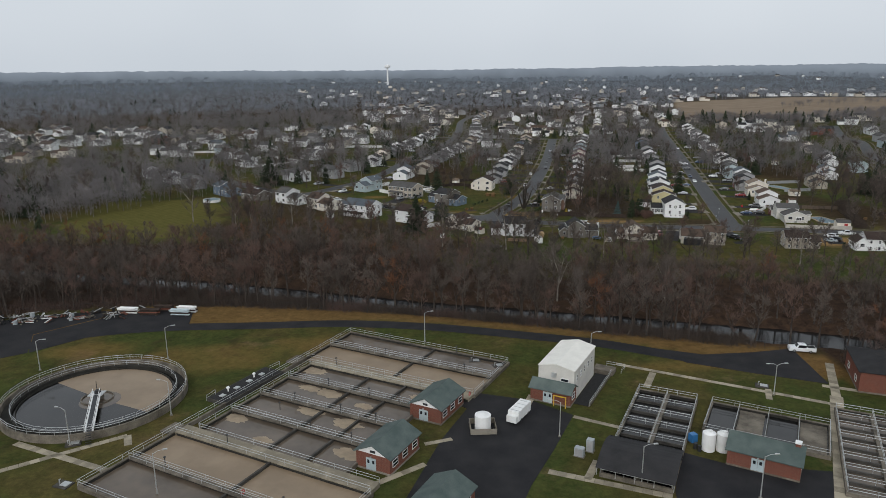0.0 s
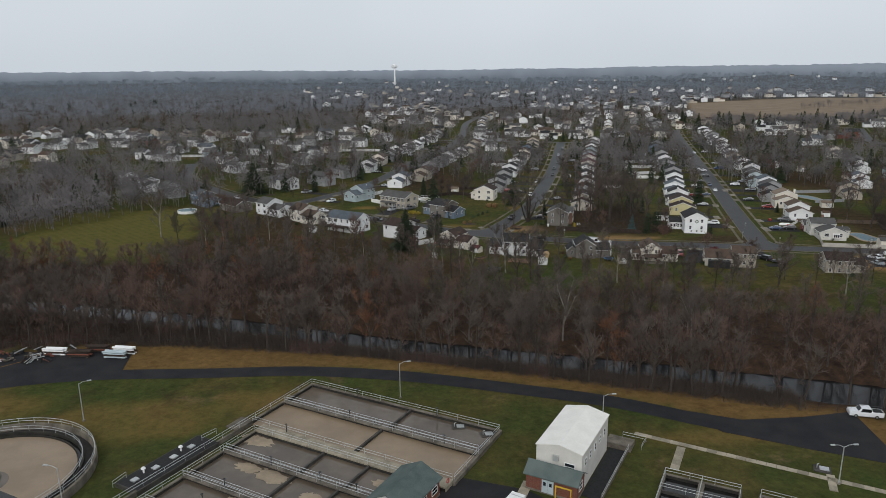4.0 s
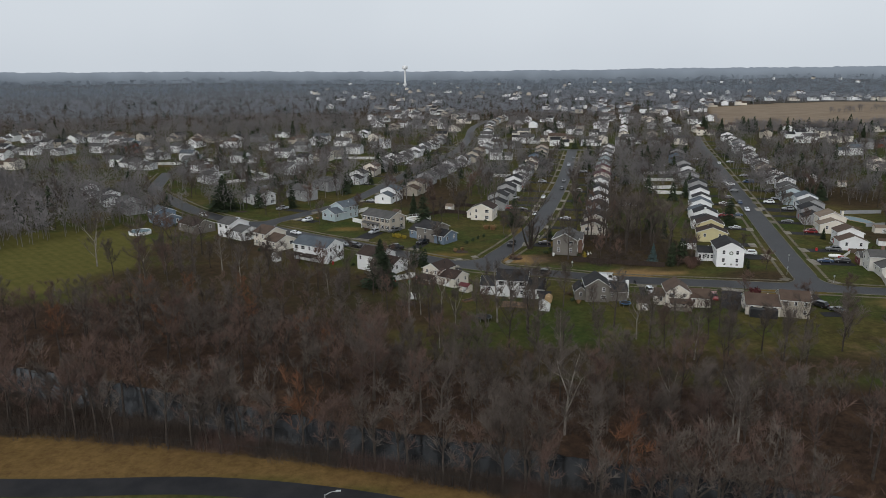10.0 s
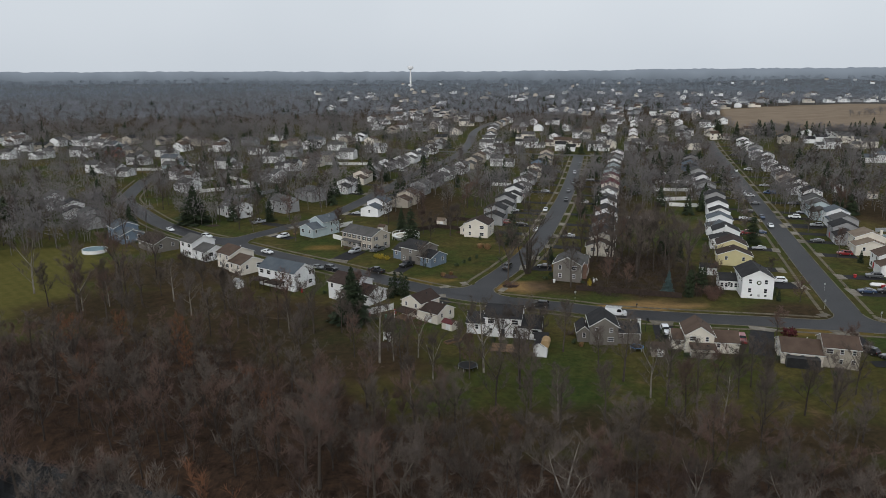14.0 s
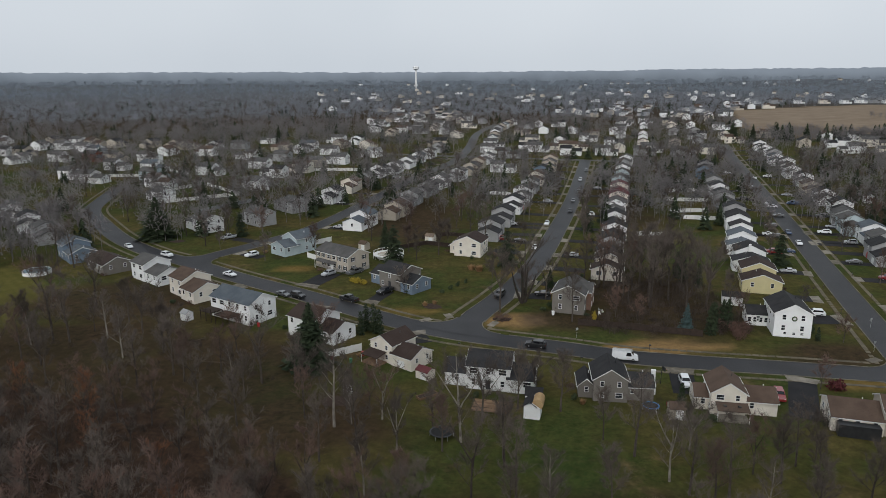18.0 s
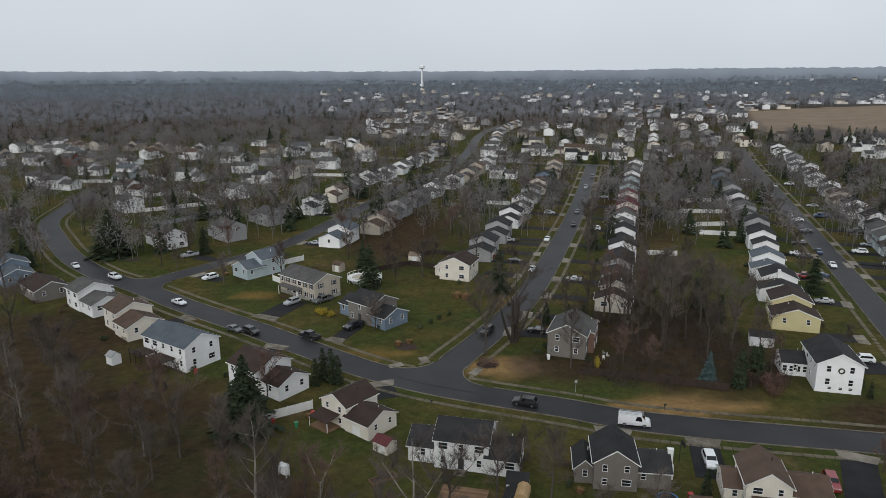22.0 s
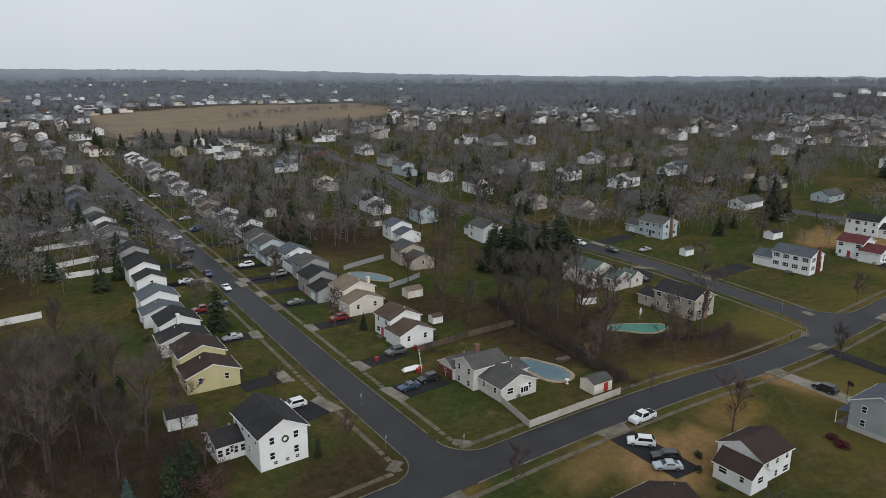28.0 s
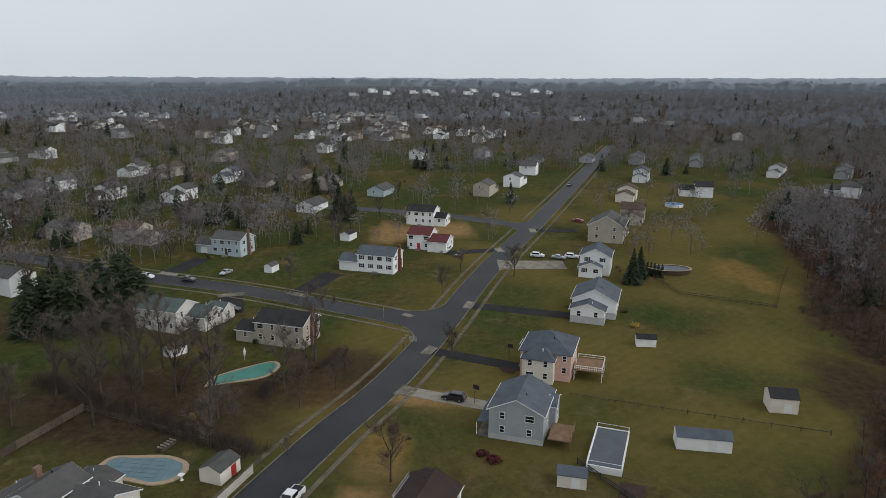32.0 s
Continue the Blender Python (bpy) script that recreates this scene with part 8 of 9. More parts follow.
for d in ((142.6, 299.6, 156, 297.5, 6.2), (147.2, 315, 161.5, 313.3, 4.6), (154.2, 341.5, 167, 338.2, 4.6), (132.8, 306, 118.5, 306.5, 6.4), (134.6, 322.0, 124.5, 324.4, 5.0), (144.4, 346.8, 133.5, 350.4, 4.6), (149.4, 370.8, 138, 373.4, 5.2), (158, 397, 146, 400, 4.6), (162.8, 386, 178, 382, 5), (168.5, 402, 184, 398, 4.6),
          (80.8, 276.2, 78.2, 263.5, 5.0), (105.0, 271.6, 96.8, 253.5, 5.4), (161, 260.8, 156, 243.5, 6.0), (124, 268.6, 122.0, 247, 5.5), (66, 279.4, 64, 270, 5.5), (-4, 316.5, -8, 303.5, 5), (21.5, 297.5, 24, 290, 5.5), (-31.5, 334.5, -37, 328, 4.5), (-50, 349.5, -56, 343, 4.5),
          (-12.4, 333.5, -6.5, 347.5, 6.5), (8.4, 318.5, 12.6, 329, 4.0), (-44, 372.5, -34, 366, 4.5), (-36.5, 385, -52, 393, 4.6), (49.2, 326.0, 59.5, 324, 5.0), (54.6, 338, 70, 334, 4.2), (61.5, 354, 74, 350, 4.6), (57.5, 372, 46, 375.5, 4.6), (66, 398, 52, 401, 4.5), (71.5, 417, 56, 420, 4.5),
          (208.8, 247, 201.0, 222, 4.0, CONCRETE), (231, 244, 222, 219, 4.2), (262, 236, 256, 207, 4.6), (300, 227, 302, 205, 9.0, CONCRETE), (264, 304, 249, 298, 6.5), (264.5, 285, 286, 279, 6.5), (277.5, 330, 296, 326, 6.0), (318, 225.5, 312, 246, 4.5), (346, 215, 348, 197, 5)):
    drive(*d)
for x, y, street, n in ROW_DRIVES:
    a, b = min(zip(street, street[1:]), key=lambda q: nearest(q, x, y)[0])
    ux, uy = unit(a, b)
    u = (x - a[0]) * ux + (y - a[1]) * uy - 5.0
    fx, fy = a[0] + ux * u, a[1] + uy * u
    off, side = nearest((a, b), x, y)
    px, py = -uy * side, ux * side
    drive(fx + px * 3.8, fy + py * 3.8, fx + px * (off - 4.6), fy + py * (off - 4.6), 4.4)
    if n % 3 == 0:
        car(("sedan", "suv", "pickup")[n % 2], ("white", "black", "silver", "grey")[(n // 3 + int(x)) % 4], fx + px * 10.5, fy + py * 10.5, degrees(atan2(py, px)))

walks = thing("pavement", 0, 0, 0, 0, "narrow weathered concrete footpaths behind grass verges", "pavement", kind="structure")
slab_g = Geo().box(-0.745, -0.48, -0.12, 0.745, 0.48, 0.075).mesh("slab", WALK)
rest, near_count = Geo(), 0
for road_no, sides in ((0, (1, -1)), (2, (1, -1)), (1, (1, -1)), (3, (1, -1))):
    line, h = ROADS[road_no]
    for s in sides:
        for r in runs(line, s * (h + 2.6), road_no, 2.2, 1.5):
            for (ax, ay), (bx, by) in zip(r, r[1:]):
                ang = atan2(by - ay, bx - ax)
                x, y = (ax + bx) / 2, (ay + by) / 2
                m = pose(x, y, ground(x, y), 0, 0, degrees(ang))
                if near_count < 210 and -15 < x < 180 and 250 < y < 330:
                    part("slab", slab_g, None, walks, m=m)
                    near_count += 1
                else:
                    v = [m @ Vector((px, py, pz)) for pz in (-0.12, 0.075) for px, py in ((-0.745, -0.48), (0.745, -0.48), (0.745, 0.48), (-0.745, 0.48))]
                    rest.add([tuple(k) for k in v], [(4, 5, 6, 7), (0, 1, 5, 4), (1, 2, 6, 5), (2, 3, 7, 6), (3, 0, 4, 7)])
tagged(part("slabs", rest, WALK, walks), "far footpath slabs", kind="stuff")
for x, y, r in ((125.2, 280.6, 20), (138.6, 277.2, -60), (30.5, 308.5, -70), (24.5, 305.5, 30), (41.8, 302.6, 60), (252.5, 250.8, 60), (237, 247.5, 10)):
    pad("kerb_ramp", [(x + cos(radians(r + a)) * k, y + sin(radians(r + a)) * k) for a, k in ((30, 1.9), (150, 1.9), (210, 1.9), (330, 1.9))], CONCRETE, walks, 0.11)


def fence(pts, h, m, label, step=2.4, solid=True, rails=0, name="fence"):
    """Posts with panels or rails between them, along a line on the land."""
    ob = thing(name, 0, 0, 0, 0, label, "fence", "garden fences")
    line = []
    for (ax, ay), (bx, by) in zip(pts, pts[1:]):
        n = max(1, round(hypot(bx - ax, by - ay) / step))
        line += [(ax + (bx - ax) * i / n, ay + (by - ay) * i / n) for i in range(n)]
    line.append(pts[-1])
    post = Geo().cbox(0, 0, -0.2, 0.13, 0.13, h + 0.32).mesh("post", m)
    for x, y in line:
        part("post", post, None, ob, m=pose(x, y, ground(x, y)))
    cache = {}
    for (ax, ay), (bx, by) in zip(line, line[1:]):
        d = hypot(bx - ax, by - ay)
        k = round(d, 2)
        if k not in cache:
            g = Geo()
            if solid:
                g.box(0.06, -0.03, 0.05, d - 0.06, 0.03, h)
            for i in range(rails):
                g.box(0, -0.04, h * (i + 0.7) / rails - 0.1, d, 0.04, h * (i + 0.7) / rails + 0.04)
            cache[k] = g.mesh("panel", m)
        part("panel", cache[k], None, ob, m=pose(ax, ay, (ground(ax, ay) + ground(bx, by)) / 2, 0, 0, degrees(atan2(by - ay, bx - ax))))
    return ob


fence([(156.0, 282.5), (151.1, 271.6), (175.2, 266.0)], 1.5, TAN_VINYL, "pale vinyl panel fence round a corner garden")
fence([(162, 309.9), (155, 302.5)], 1.2, VINYL, "low white slatted fence beside a drive")
fence([(162.5, 311), (178, 308.5), (192.8, 305.4)], 1.6, WOOD, "weathered grey board fence")
fence([(192.8, 305.4), (187, 287), (180.5, 270)], 1.2, WOOD, "weathered post and rail fence", solid=False, rails=3)
fence([(63.3, 302.1), (78, 298.4), (92, 294.4)], 1.7, DARK_WOOD, "dark weathered board fence")
for a, b in (((135, 468.5), (154, 466.8)), ((128.3, 441), (146, 443)), ((141.6, 492), (162, 495)), ((101.9, 397.5), (112, 396.5)), ((141.6, 492), (135, 468.5)), ((50.5, 487), (61, 484)), ((-117.8, 498.5), (-110.6, 509)), ((-104, 515), (-77, 484.5)), ((-106.7, 464.4), (-97, 470.4)), ((-97, 470.4), (-77, 484.5)), ((-58, 571), (-17, 568)), ((-176, 546), (-150, 546)), ((-145, 567), (-128, 552)), ((130, 428), (143, 425)), ((150, 520), (166, 526)), ((-23.5, 379), (-14, 389)), ((-18.5, 366.5), (-12, 360))):
    fence([a, b], 1.8, VINYL, "tall white vinyl garden fence", 4.0)
fence([(-83.4, 439.6), (-62, 472)], 1.8, GREY_VINYL, "tall grey vinyl fence along a lawn", 4.0)
fence([(-1.8, 277.5), (10.5, 285.5)], 1.8, VINYL, "tall white vinyl fence behind a spruce")
fence([(209, 212), (203, 190), (197, 166)], 1.0, WOOD, "low thin wire garden fence on posts", 5.0, False, 1)
fence([(183, 213), (172, 205)], 1.1, DARK_METAL, "dark wire fence beside a house", 3.0, False, 3)
fence([(298, 180), (276, 174), (267, 150)], 1.1, WOOD, "low post and rail fence across the lawn", 3.4, False, 2)
fence([(267, 150), (285, 142), (302, 134)], 1.1, WOOD, "post and rail fence by the woods", 3.4, False, 2)
fence([(203, 291), (214, 294), (226, 293)], 1.5, DARK_WOOD, "dark board fence round a pool garden")
fence([(20, 392), (30, 398), (46, 390)], 1.6, DARK_WOOD, "dark stained board fence between gardens")
fence([(6, 372), (22, 384), (34, 378)], 1.6, DARK_WOOD, "dark stained board fence between gardens")
fence([(-28, 291.5), (-34, 286), (-24, 278), (-12, 276)], 0.9, WOOD, "low garden border fence in the grass", 2.5, False, 1)


def shed(x, y, rot, w, d, h, wall, roof, label, door=PAINT, axis="x"):
    ob = thing("shed", x, y, ground(x, y) + 0.02, rot, label, "shed", "garden sheds")
    part("wall", block_walls(0, 0, w, d, h, h * 0.38, axis, -0.3), wall, ob)
    part("roof", block_roof(0, 0, w, d, h, h * 0.38, axis, 0.18, 0.15, 0.08), roof, ob)
    part("door", Geo().box(-0.65, -0.05, 0, 0.65, 0.02, min(1.9, h - 0.15)), door, ob, m=pose(w * 0.15, -d / 2, 0.05))
    part("trim", Geo().box(-0.75, -0.04, 0, -0.65, 0.02, min(1.95, h - 0.1)), PAINT, ob, m=pose(w * 0.15, -d / 2, 0.05))
    return ob


shed(174.2, 271.0, -15, 5.2, 4.0, 2.3, CREAM, R_GREY, "cream garden shed with a dark red door", PLASTIC_RED)
shed(108.6, 319.4, -18, 5.2, 4.4, 2.4, WHITE, R_DARK, "white garden house with a brick base and dark roof")
shed(191, 190.5, -95, 9.2, 3.8, 2.4, WHITE, R_SLATE, "long pale shed with a blue-grey roof and double doors")
shed(207.5, 171.0, -96, 5.2, 4.8, 3.1, CREAM, R_DARK, "beige shed with a black roof at the lawn edge")
shed(177.0, 214.5, -98, 4.6, 3.0, 2.2, CREAM, R_SLATE, "small cream shed with a mottled roof")
shed(238.5, 191.0, -92, 4.6, 2.6, 2.0, WHITE, R_DARK, "small white shed standing on the lawn")
shed(25.8, 285.2 - 14, -38, 3.2, 2.6, 1.8, CREAM, R_RED, "small cream shed with a maroon roof")
shed(47.3, 259.0, -10, 3.2, 3.4, 2.6, WHITE, R_DARK, "white shed with a half-finished bay")
shed(73.2, 254.2, -6, 2.8, 2.8, 2.2, BEIGE, R_BROWN, "small tan shed with a brown roof")
shed(-37.5, 305.5, -35, 2.4, 2.2, 2.0, WHITE, R_LIGHT, "small white plastic shed on the grass")
shed(23.3, 388, -20, 3.4, 3.0, 2.4, CREAM, R_TAN, "cream garden shed with a tan roof")
shed(-0.2, 377, -30, 3.0, 2.8, 2.3, BEIGE, R_BROWN, "tan garden shed with a brown roof")
shed(192, 341, -15, 5.0, 3.6, 2.2, CREAM, R_TAN, "cream shed standing on the lawn")
shed(180.5, 321.5, -15, 3.0, 2.4, 1.8, WHITE, R_BROWN, "low white shed by the fence")
shed(222, 301, -30, 4.4, 3.0, 2.1, WHITE, R_BROWN, "white garden shed with a brown roof")
shed(286, 299, -15, 4.2, 2.8, 2.1, WHITE, R_GREY, "white garden shed with a grey roof")
shed(327, 283, -15, 6.0, 4.0, 2.4, WHITE, R_DARK, "white garage shed beside bare earth")
shed(229, 464, -20, 4.6, 4.0, 3.2, WHITE, R_GREY, "tall narrow white shed among houses", axis="y")
shed(236, 446, -20, 4.2, 3.4, 2.4, CREAM, R_TAN, "cream shed with a tan roof")
shed(246, 415, -20, 5.4, 3.6, 2.4, BEIGE, R_BROWN, "beige garden shed with a brown roof")


def outline(pts, n=6):
    return rounded(list(pts) + [pts[0], pts[1]], 1.2)[: -max(1, int(n * 0))] if n == 0 else rounded(list(pts) + [pts[0]], 1.0)[:-1]


def pool(pts, cover, label, lift=0.1, coping=COPING, rim=0.9):
    cx, cy = sum(p[0] for p in pts) / len(pts), sum(p[1] for p in pts) / len(pts)
    ob = thing("swimming_pool", cx, cy, ground(cx, cy), 0, label, "pool", "garden pools")
    o = outline(pts)
    part("cover", Geo().add([(x - cx, y - cy, lift) for x, y in o], [tuple(range(len(o)))]), cover, ob)
    g, n = Geo(), len(o)
    wide = [(cx + (x - cx) * (1 + rim / max(1, hypot(x - cx, y - cy))), cy + (y - cy) * (1 + rim / max(1, hypot(x - cx, y - cy)))) for x, y in o]
    g.add([(x - cx, y - cy, lift + 0.03) for x, y in o] + [(x - cx, y - cy, lift + 0.03) for x, y in wide] + [(x - cx, y - cy, -0.1) for x, y in wide], [(i, (i + 1) % n, n + (i + 1) % n, n + i) for i in range(n)] + [(n + i, n + (i + 1) % n, 2 * n + (i + 1) % n, 2 * n + i) for i in range(n)])
    part("coping", g, coping, ob)
    return ob


pl = pool([(174.0, 291.2), (177.2, 290.4), (177.6, 286.3), (178.0, 281.9), (176.2, 278.2), (172.7, 278.0), (170.8, 281.0), (171.9, 285.4), (171.3, 289.2)], TARP, "kidney-shaped pool under a taut blue-grey cover", rim=1.0)
for k in range(-2, 3):
    part("strap", Geo().tube([(k * 1.2, -5.2 + abs(k), 0.13), (k * 1.2 + 0.4, 5.4 - abs(k), 0.13)], [0.035, 0.035], 4), BLUE, pl, "dark webbing strap")
for k in range(-4, 5):
    part("strap", Geo().tube([(-2.6, k * 1.15, 0.135), (2.9, k * 1.15 + 0.3, 0.135)], [0.035, 0.035], 4), BLUE, pl, "dark webbing strap")
pool([(206.5, 286.8), (211, 286.6), (215.5, 282.5), (219.6, 278.2), (218.0, 275.6), (212.5, 276.8), (209.5, 281.5)], TARP_GREEN, "free-form pool under a bright green cover", rim=0.8)
ap = thing("above_ground_pool", 187.0, 207.3, ground(187, 207.3), -14.9, "raised rectangular pool with white rails and dark cover", "pool", "garden pools")
for b in ((-6.9, -2.9, 6.9, -2.7), (-6.9, 2.7, 6.9, 2.9), (-6.9, -2.7, -6.7, 2.7), (6.7, -2.7, 6.9, 2.7)):
    part("wall", Geo().box(b[0], b[1], -0.2, b[2], b[3], 1.2), PAINT, ap)
part("cover", Geo().box(-6.7, -2.7, 0.9, 6.7, 2.7, 1.08), TARP_DARK, ap)
for s in (-2.8, 2.8):
    part("rail", Geo().tube([(-6.8, s, 1.95), (6.8, s, 1.95)], [0.04, 0.04], 5), PAINT, ap)
    for i in range(10):
        part("post", Geo().cbox(-6.8 + 13.6 * i / 9, s, 1.2, 0.07, 0.07, 0.75), PAINT, ap)
for s in (-6.8, 6.8):
    part("rail", Geo().tube([(s, -2.8, 1.95), (s, 2.8, 1.95)], [0.04, 0.04], 5), PAINT, ap)


def round_pool(x, y, r, h, cover, label, sy=1.0, side=None):
    ob = thing("above_ground_pool", x, y, ground(x, y), 0, label, "pool", "garden pools")
    part("wall", Geo().ring(0, 0, r - 0.12, r, -0.1, h, 28), side or PAINT, ob)
    part("cover", Geo().disc(0, 0, h - 0.15, r - 0.1, 28), cover, ob)
    ob.scale = (1, sy, 1)
    return ob


rp = round_pool(9.5, 366.5, 4.0, 1.3, BEIGE, "round above-ground pool with a railed white deck")
part("deck", Geo().ring(0, 0, 4.02, 5.3, 1.15, 1.3, 28), VINYL, rp)
part("deck_rail", Geo().ring(0, 0, 5.22, 5.3, 2.1, 2.2, 28), VINYL, rp)
for i in range(18):
    part("deck_post", Geo().cbox(5.25 * cos(i * pi / 9), 5.25 * sin(i * pi / 9), -0.2, 0.1, 0.1, 2.4), VINYL, rp)
part("rim", Geo().ring(0, 0, 3.85, 4.3, 1.3, 1.36, 28), COPING, round_pool(297.5, 172.0, 4.0, 1.3, TARP_DARK, "oval above-ground pool with a dark cover and a tan rim", 1.6, R_BROWN))
round_pool(-101, 347, 4.2, 1.2, TARP, "round above-ground pool behind a house")
pool([(192.6, 370), (195.5, 371.5), (198.5, 368), (199.6, 362), (199.2, 357.5), (196.5, 356.2), (194.6, 360), (192.8, 365)], TARP, "curved pool under a blue cover behind a house", rim=0.9)
fence([(195.3, 375.2), (204, 376), (214.2, 376.4)], 1.6, GREY_VINYL, "pale panel fence behind a pool", 3.0)
fence([(192.2, 350.7), (198.8, 351), (207, 352.3)], 1.6, GREY_VINYL, "pale panel fence beside a pool", 3.0)
round_pool(396, 148, 4.0, 1.2, PLASTIC_BLUE, "round bright blue pool far down the road")


def trampoline(x, y, r, pad_m, label):
    ob = thing("trampoline", x, y, ground(x, y), 0, label, "trampoline")
    part("mat", Geo().disc(0, 0, 0.85, r * 0.86, 24), RUBBER, ob)
    part("pad", Geo().ring(0, 0, r * 0.86, r, 0.83, 0.9, 24), pad_m, ob)
    for i in range(6):
        a = pi * i / 3
        part("leg", Geo().tube([(r * 0.95 * cos(a), r * 0.95 * sin(a), 0), (r * 0.95 * cos(a), r * 0.95 * sin(a), 0.85)], [0.04, 0.04], 5), STEEL, ob)


trampoline(29.6, 247.0, 2.2, DARK_METAL, "round trampoline with a dark net rim")
trampoline(69.3, 257.0, 1.6, PLASTIC_BLUE, "small round trampoline with a blue pad")

dk = thing("deck", 220.0, 206.6, ground(220, 206), -13, "raised white-railed deck behind a pink house", "deck")
part("floor", Geo().box(-3.5, -3.0, 2.2, 3.5, 3.0, 2.4), DECK, dk)
for x in (-3.4, 0, 3.4):
    for y in (-2.9, 2.9):
        part("post", Geo().cbox(x, y, -0.2, 0.15, 0.15, 3.5), PAINT, dk)
for a, b in (((-3.4, -2.9), (3.4, -2.9)), ((3.4, -2.9), (3.4, 2.9)), ((-3.4, -2.9), (-3.4, 2.9))):
    part("rail", Geo().tube([(*a, 3.3), (*b, 3.3)], [0.06, 0.06], 5), PAINT, dk)
    part("rail", Geo().tube([(*a, 2.8), (*b, 2.8)], [0.04, 0.04], 5), PAINT, dk)
for i in range(12):
    part("baluster", Geo().cbox(-3.2 + 0.58 * i, -2.9, 2.4, 0.06, 0.06, 0.9), PAINT, dk)
    part("baluster", Geo().cbox(-3.4, -2.7 + 0.48 * i, 2.4, 0.06, 0.06, 0.9), PAINT, dk)
dk = thing("deck", 189.8, 215.0, ground(189, 215), -13, "brown timber deck under a porch roof", "deck")
part("floor", Geo().box(-2.6, -1.8, 1.6, 3.6, 2.2, 1.8), DECK, dk)
for x in (-2.5, 0.5, 3.5):
    part("post", Geo().cbox(x, -1.7, -0.2, 0.15, 0.15, 3.0), DECK, dk)
part("rail", Geo().box(-2.6, -1.8, 2.65, 3.6, -1.7, 2.78), DECK, dk)
part("skirt", Geo().box(-2.6, -1.75, 1.2, 3.6, -1.7, 1.6), DECK, dk)

bed = thing("vegetable_bed", 174.5, 205.5, ground(174, 205), -15, "bare vegetable bed in a wire frame", "garden bed")
part("soil", Geo().box(-3.2, -2.0, -0.1, 3.2, 2.0, 0.15), MULCH, bed)
for a, b in (((-3.2, -2), (3.2, -2)), ((3.2, -2), (3.2, 2)), ((3.2, 2), (-3.2, 2)), ((-3.2, 2), (-3.2, -2))):
    part("wire", Geo().tube([(*a, 0.8), (*b, 0.8)], [0.03, 0.03], 4), DARK_METAL, bed)
for x, y, r, s in ((44.3, 306.2, 0, 2.6), (26.0, 316.0, -30, 3.0), (-72, 388.5, 0, 3.0), (158, 284.5, 0, 1.5), (9, 260, 10, 3.4), (222, 224, 0, 3.0), (82, 301, 0, 2.4)):
    mb = thing("mulch_bed", x, y, ground(x, y) + 0.03, r, "dark mulched planting bed", "garden bed", "planting beds")
    rr = random.Random(int(x))
    part("mulch", Geo().add([(s * rr.uniform(0.8, 1.15) * cos(2 * pi * i / 16), s * 0.7 * rr.uniform(0.8, 1.15) * sin(2 * pi * i / 16), 0.04) for i in range(16)], [tuple(range(16))]), MULCH, mb)


def hoop(x, y, rot):
    ob = thing("basketball_hoop", x, y, ground(x, y), rot, "basketball hoop on a pole by a drive", "basketball hoop", "basketball hoops")
    part("pole", Geo().tube([(0, 0, 0), (0, 0, 3.2)], [0.06, 0.06], 6), DARK_METAL, ob)
    part("backboard", Geo().box(-0.7, -0.5, 2.8, 0.7, -0.45, 3.7), DARK_METAL, ob)
    part("rim", Geo().ring(0, -0.75, 0.2, 0.24, 3.0, 3.04, 12), PLASTIC_RED, ob)


hoop(74.5, 268.5, 100)
hoop(204, 231, 60)
hoop(227, 224, 60)


def mailbox(x, y, rot):
    def build():
        ob = thing("mailbox", 0, 0, label="small mailbox on a wooden post at the kerb", category="mailbox", group="mailboxes")
        part("post", Geo().cbox(0, 0, -0.2, 0.1, 0.1, 1.3), WOOD, ob)
        part("box", Geo().cbox(0, -0.1, 1.1, 0.22, 0.5, 0.25), DARK_METAL, ob)
        return ob

    kit("mailbox", build, pose(x, y, ground(x, y), 0, 0, rot))


for i in range(12):
    u = i * 21.0
    mailbox(138.5 + 0.272 * u + 4.9, 303 + 0.962 * u, -15)
    mailbox(138.5 + 0.272 * u - 4.3, 311 + 0.962 * u, 165)
for x, y in ((77, 286.2), (90, 270.9), (60, 279.2), (108, 266.8), (33, 287), (231, 249), (215, 243), (255, 234.3)):
    mailbox(x, y, 75)


def street_sign(x, y):
    ob = thing("street_sign", x, y, ground(x, y), 20, "metal sign on a thin post at the corner", "sign", "street signs")
    part("post", Geo().tube([(0, 0, 0), (0, 0, 2.6)], [0.03, 0.03], 5), STEEL, ob)
    part("plate", Geo().box(-0.3, -0.02, 2.0, 0.3, 0.02, 2.6), STEEL, ob)


for x, y in ((128.0, 285.5), (135.8, 300.5), (137.6, 276.0), (61.5, 293.5), (250.5, 257)):
    street_sign(x, y)

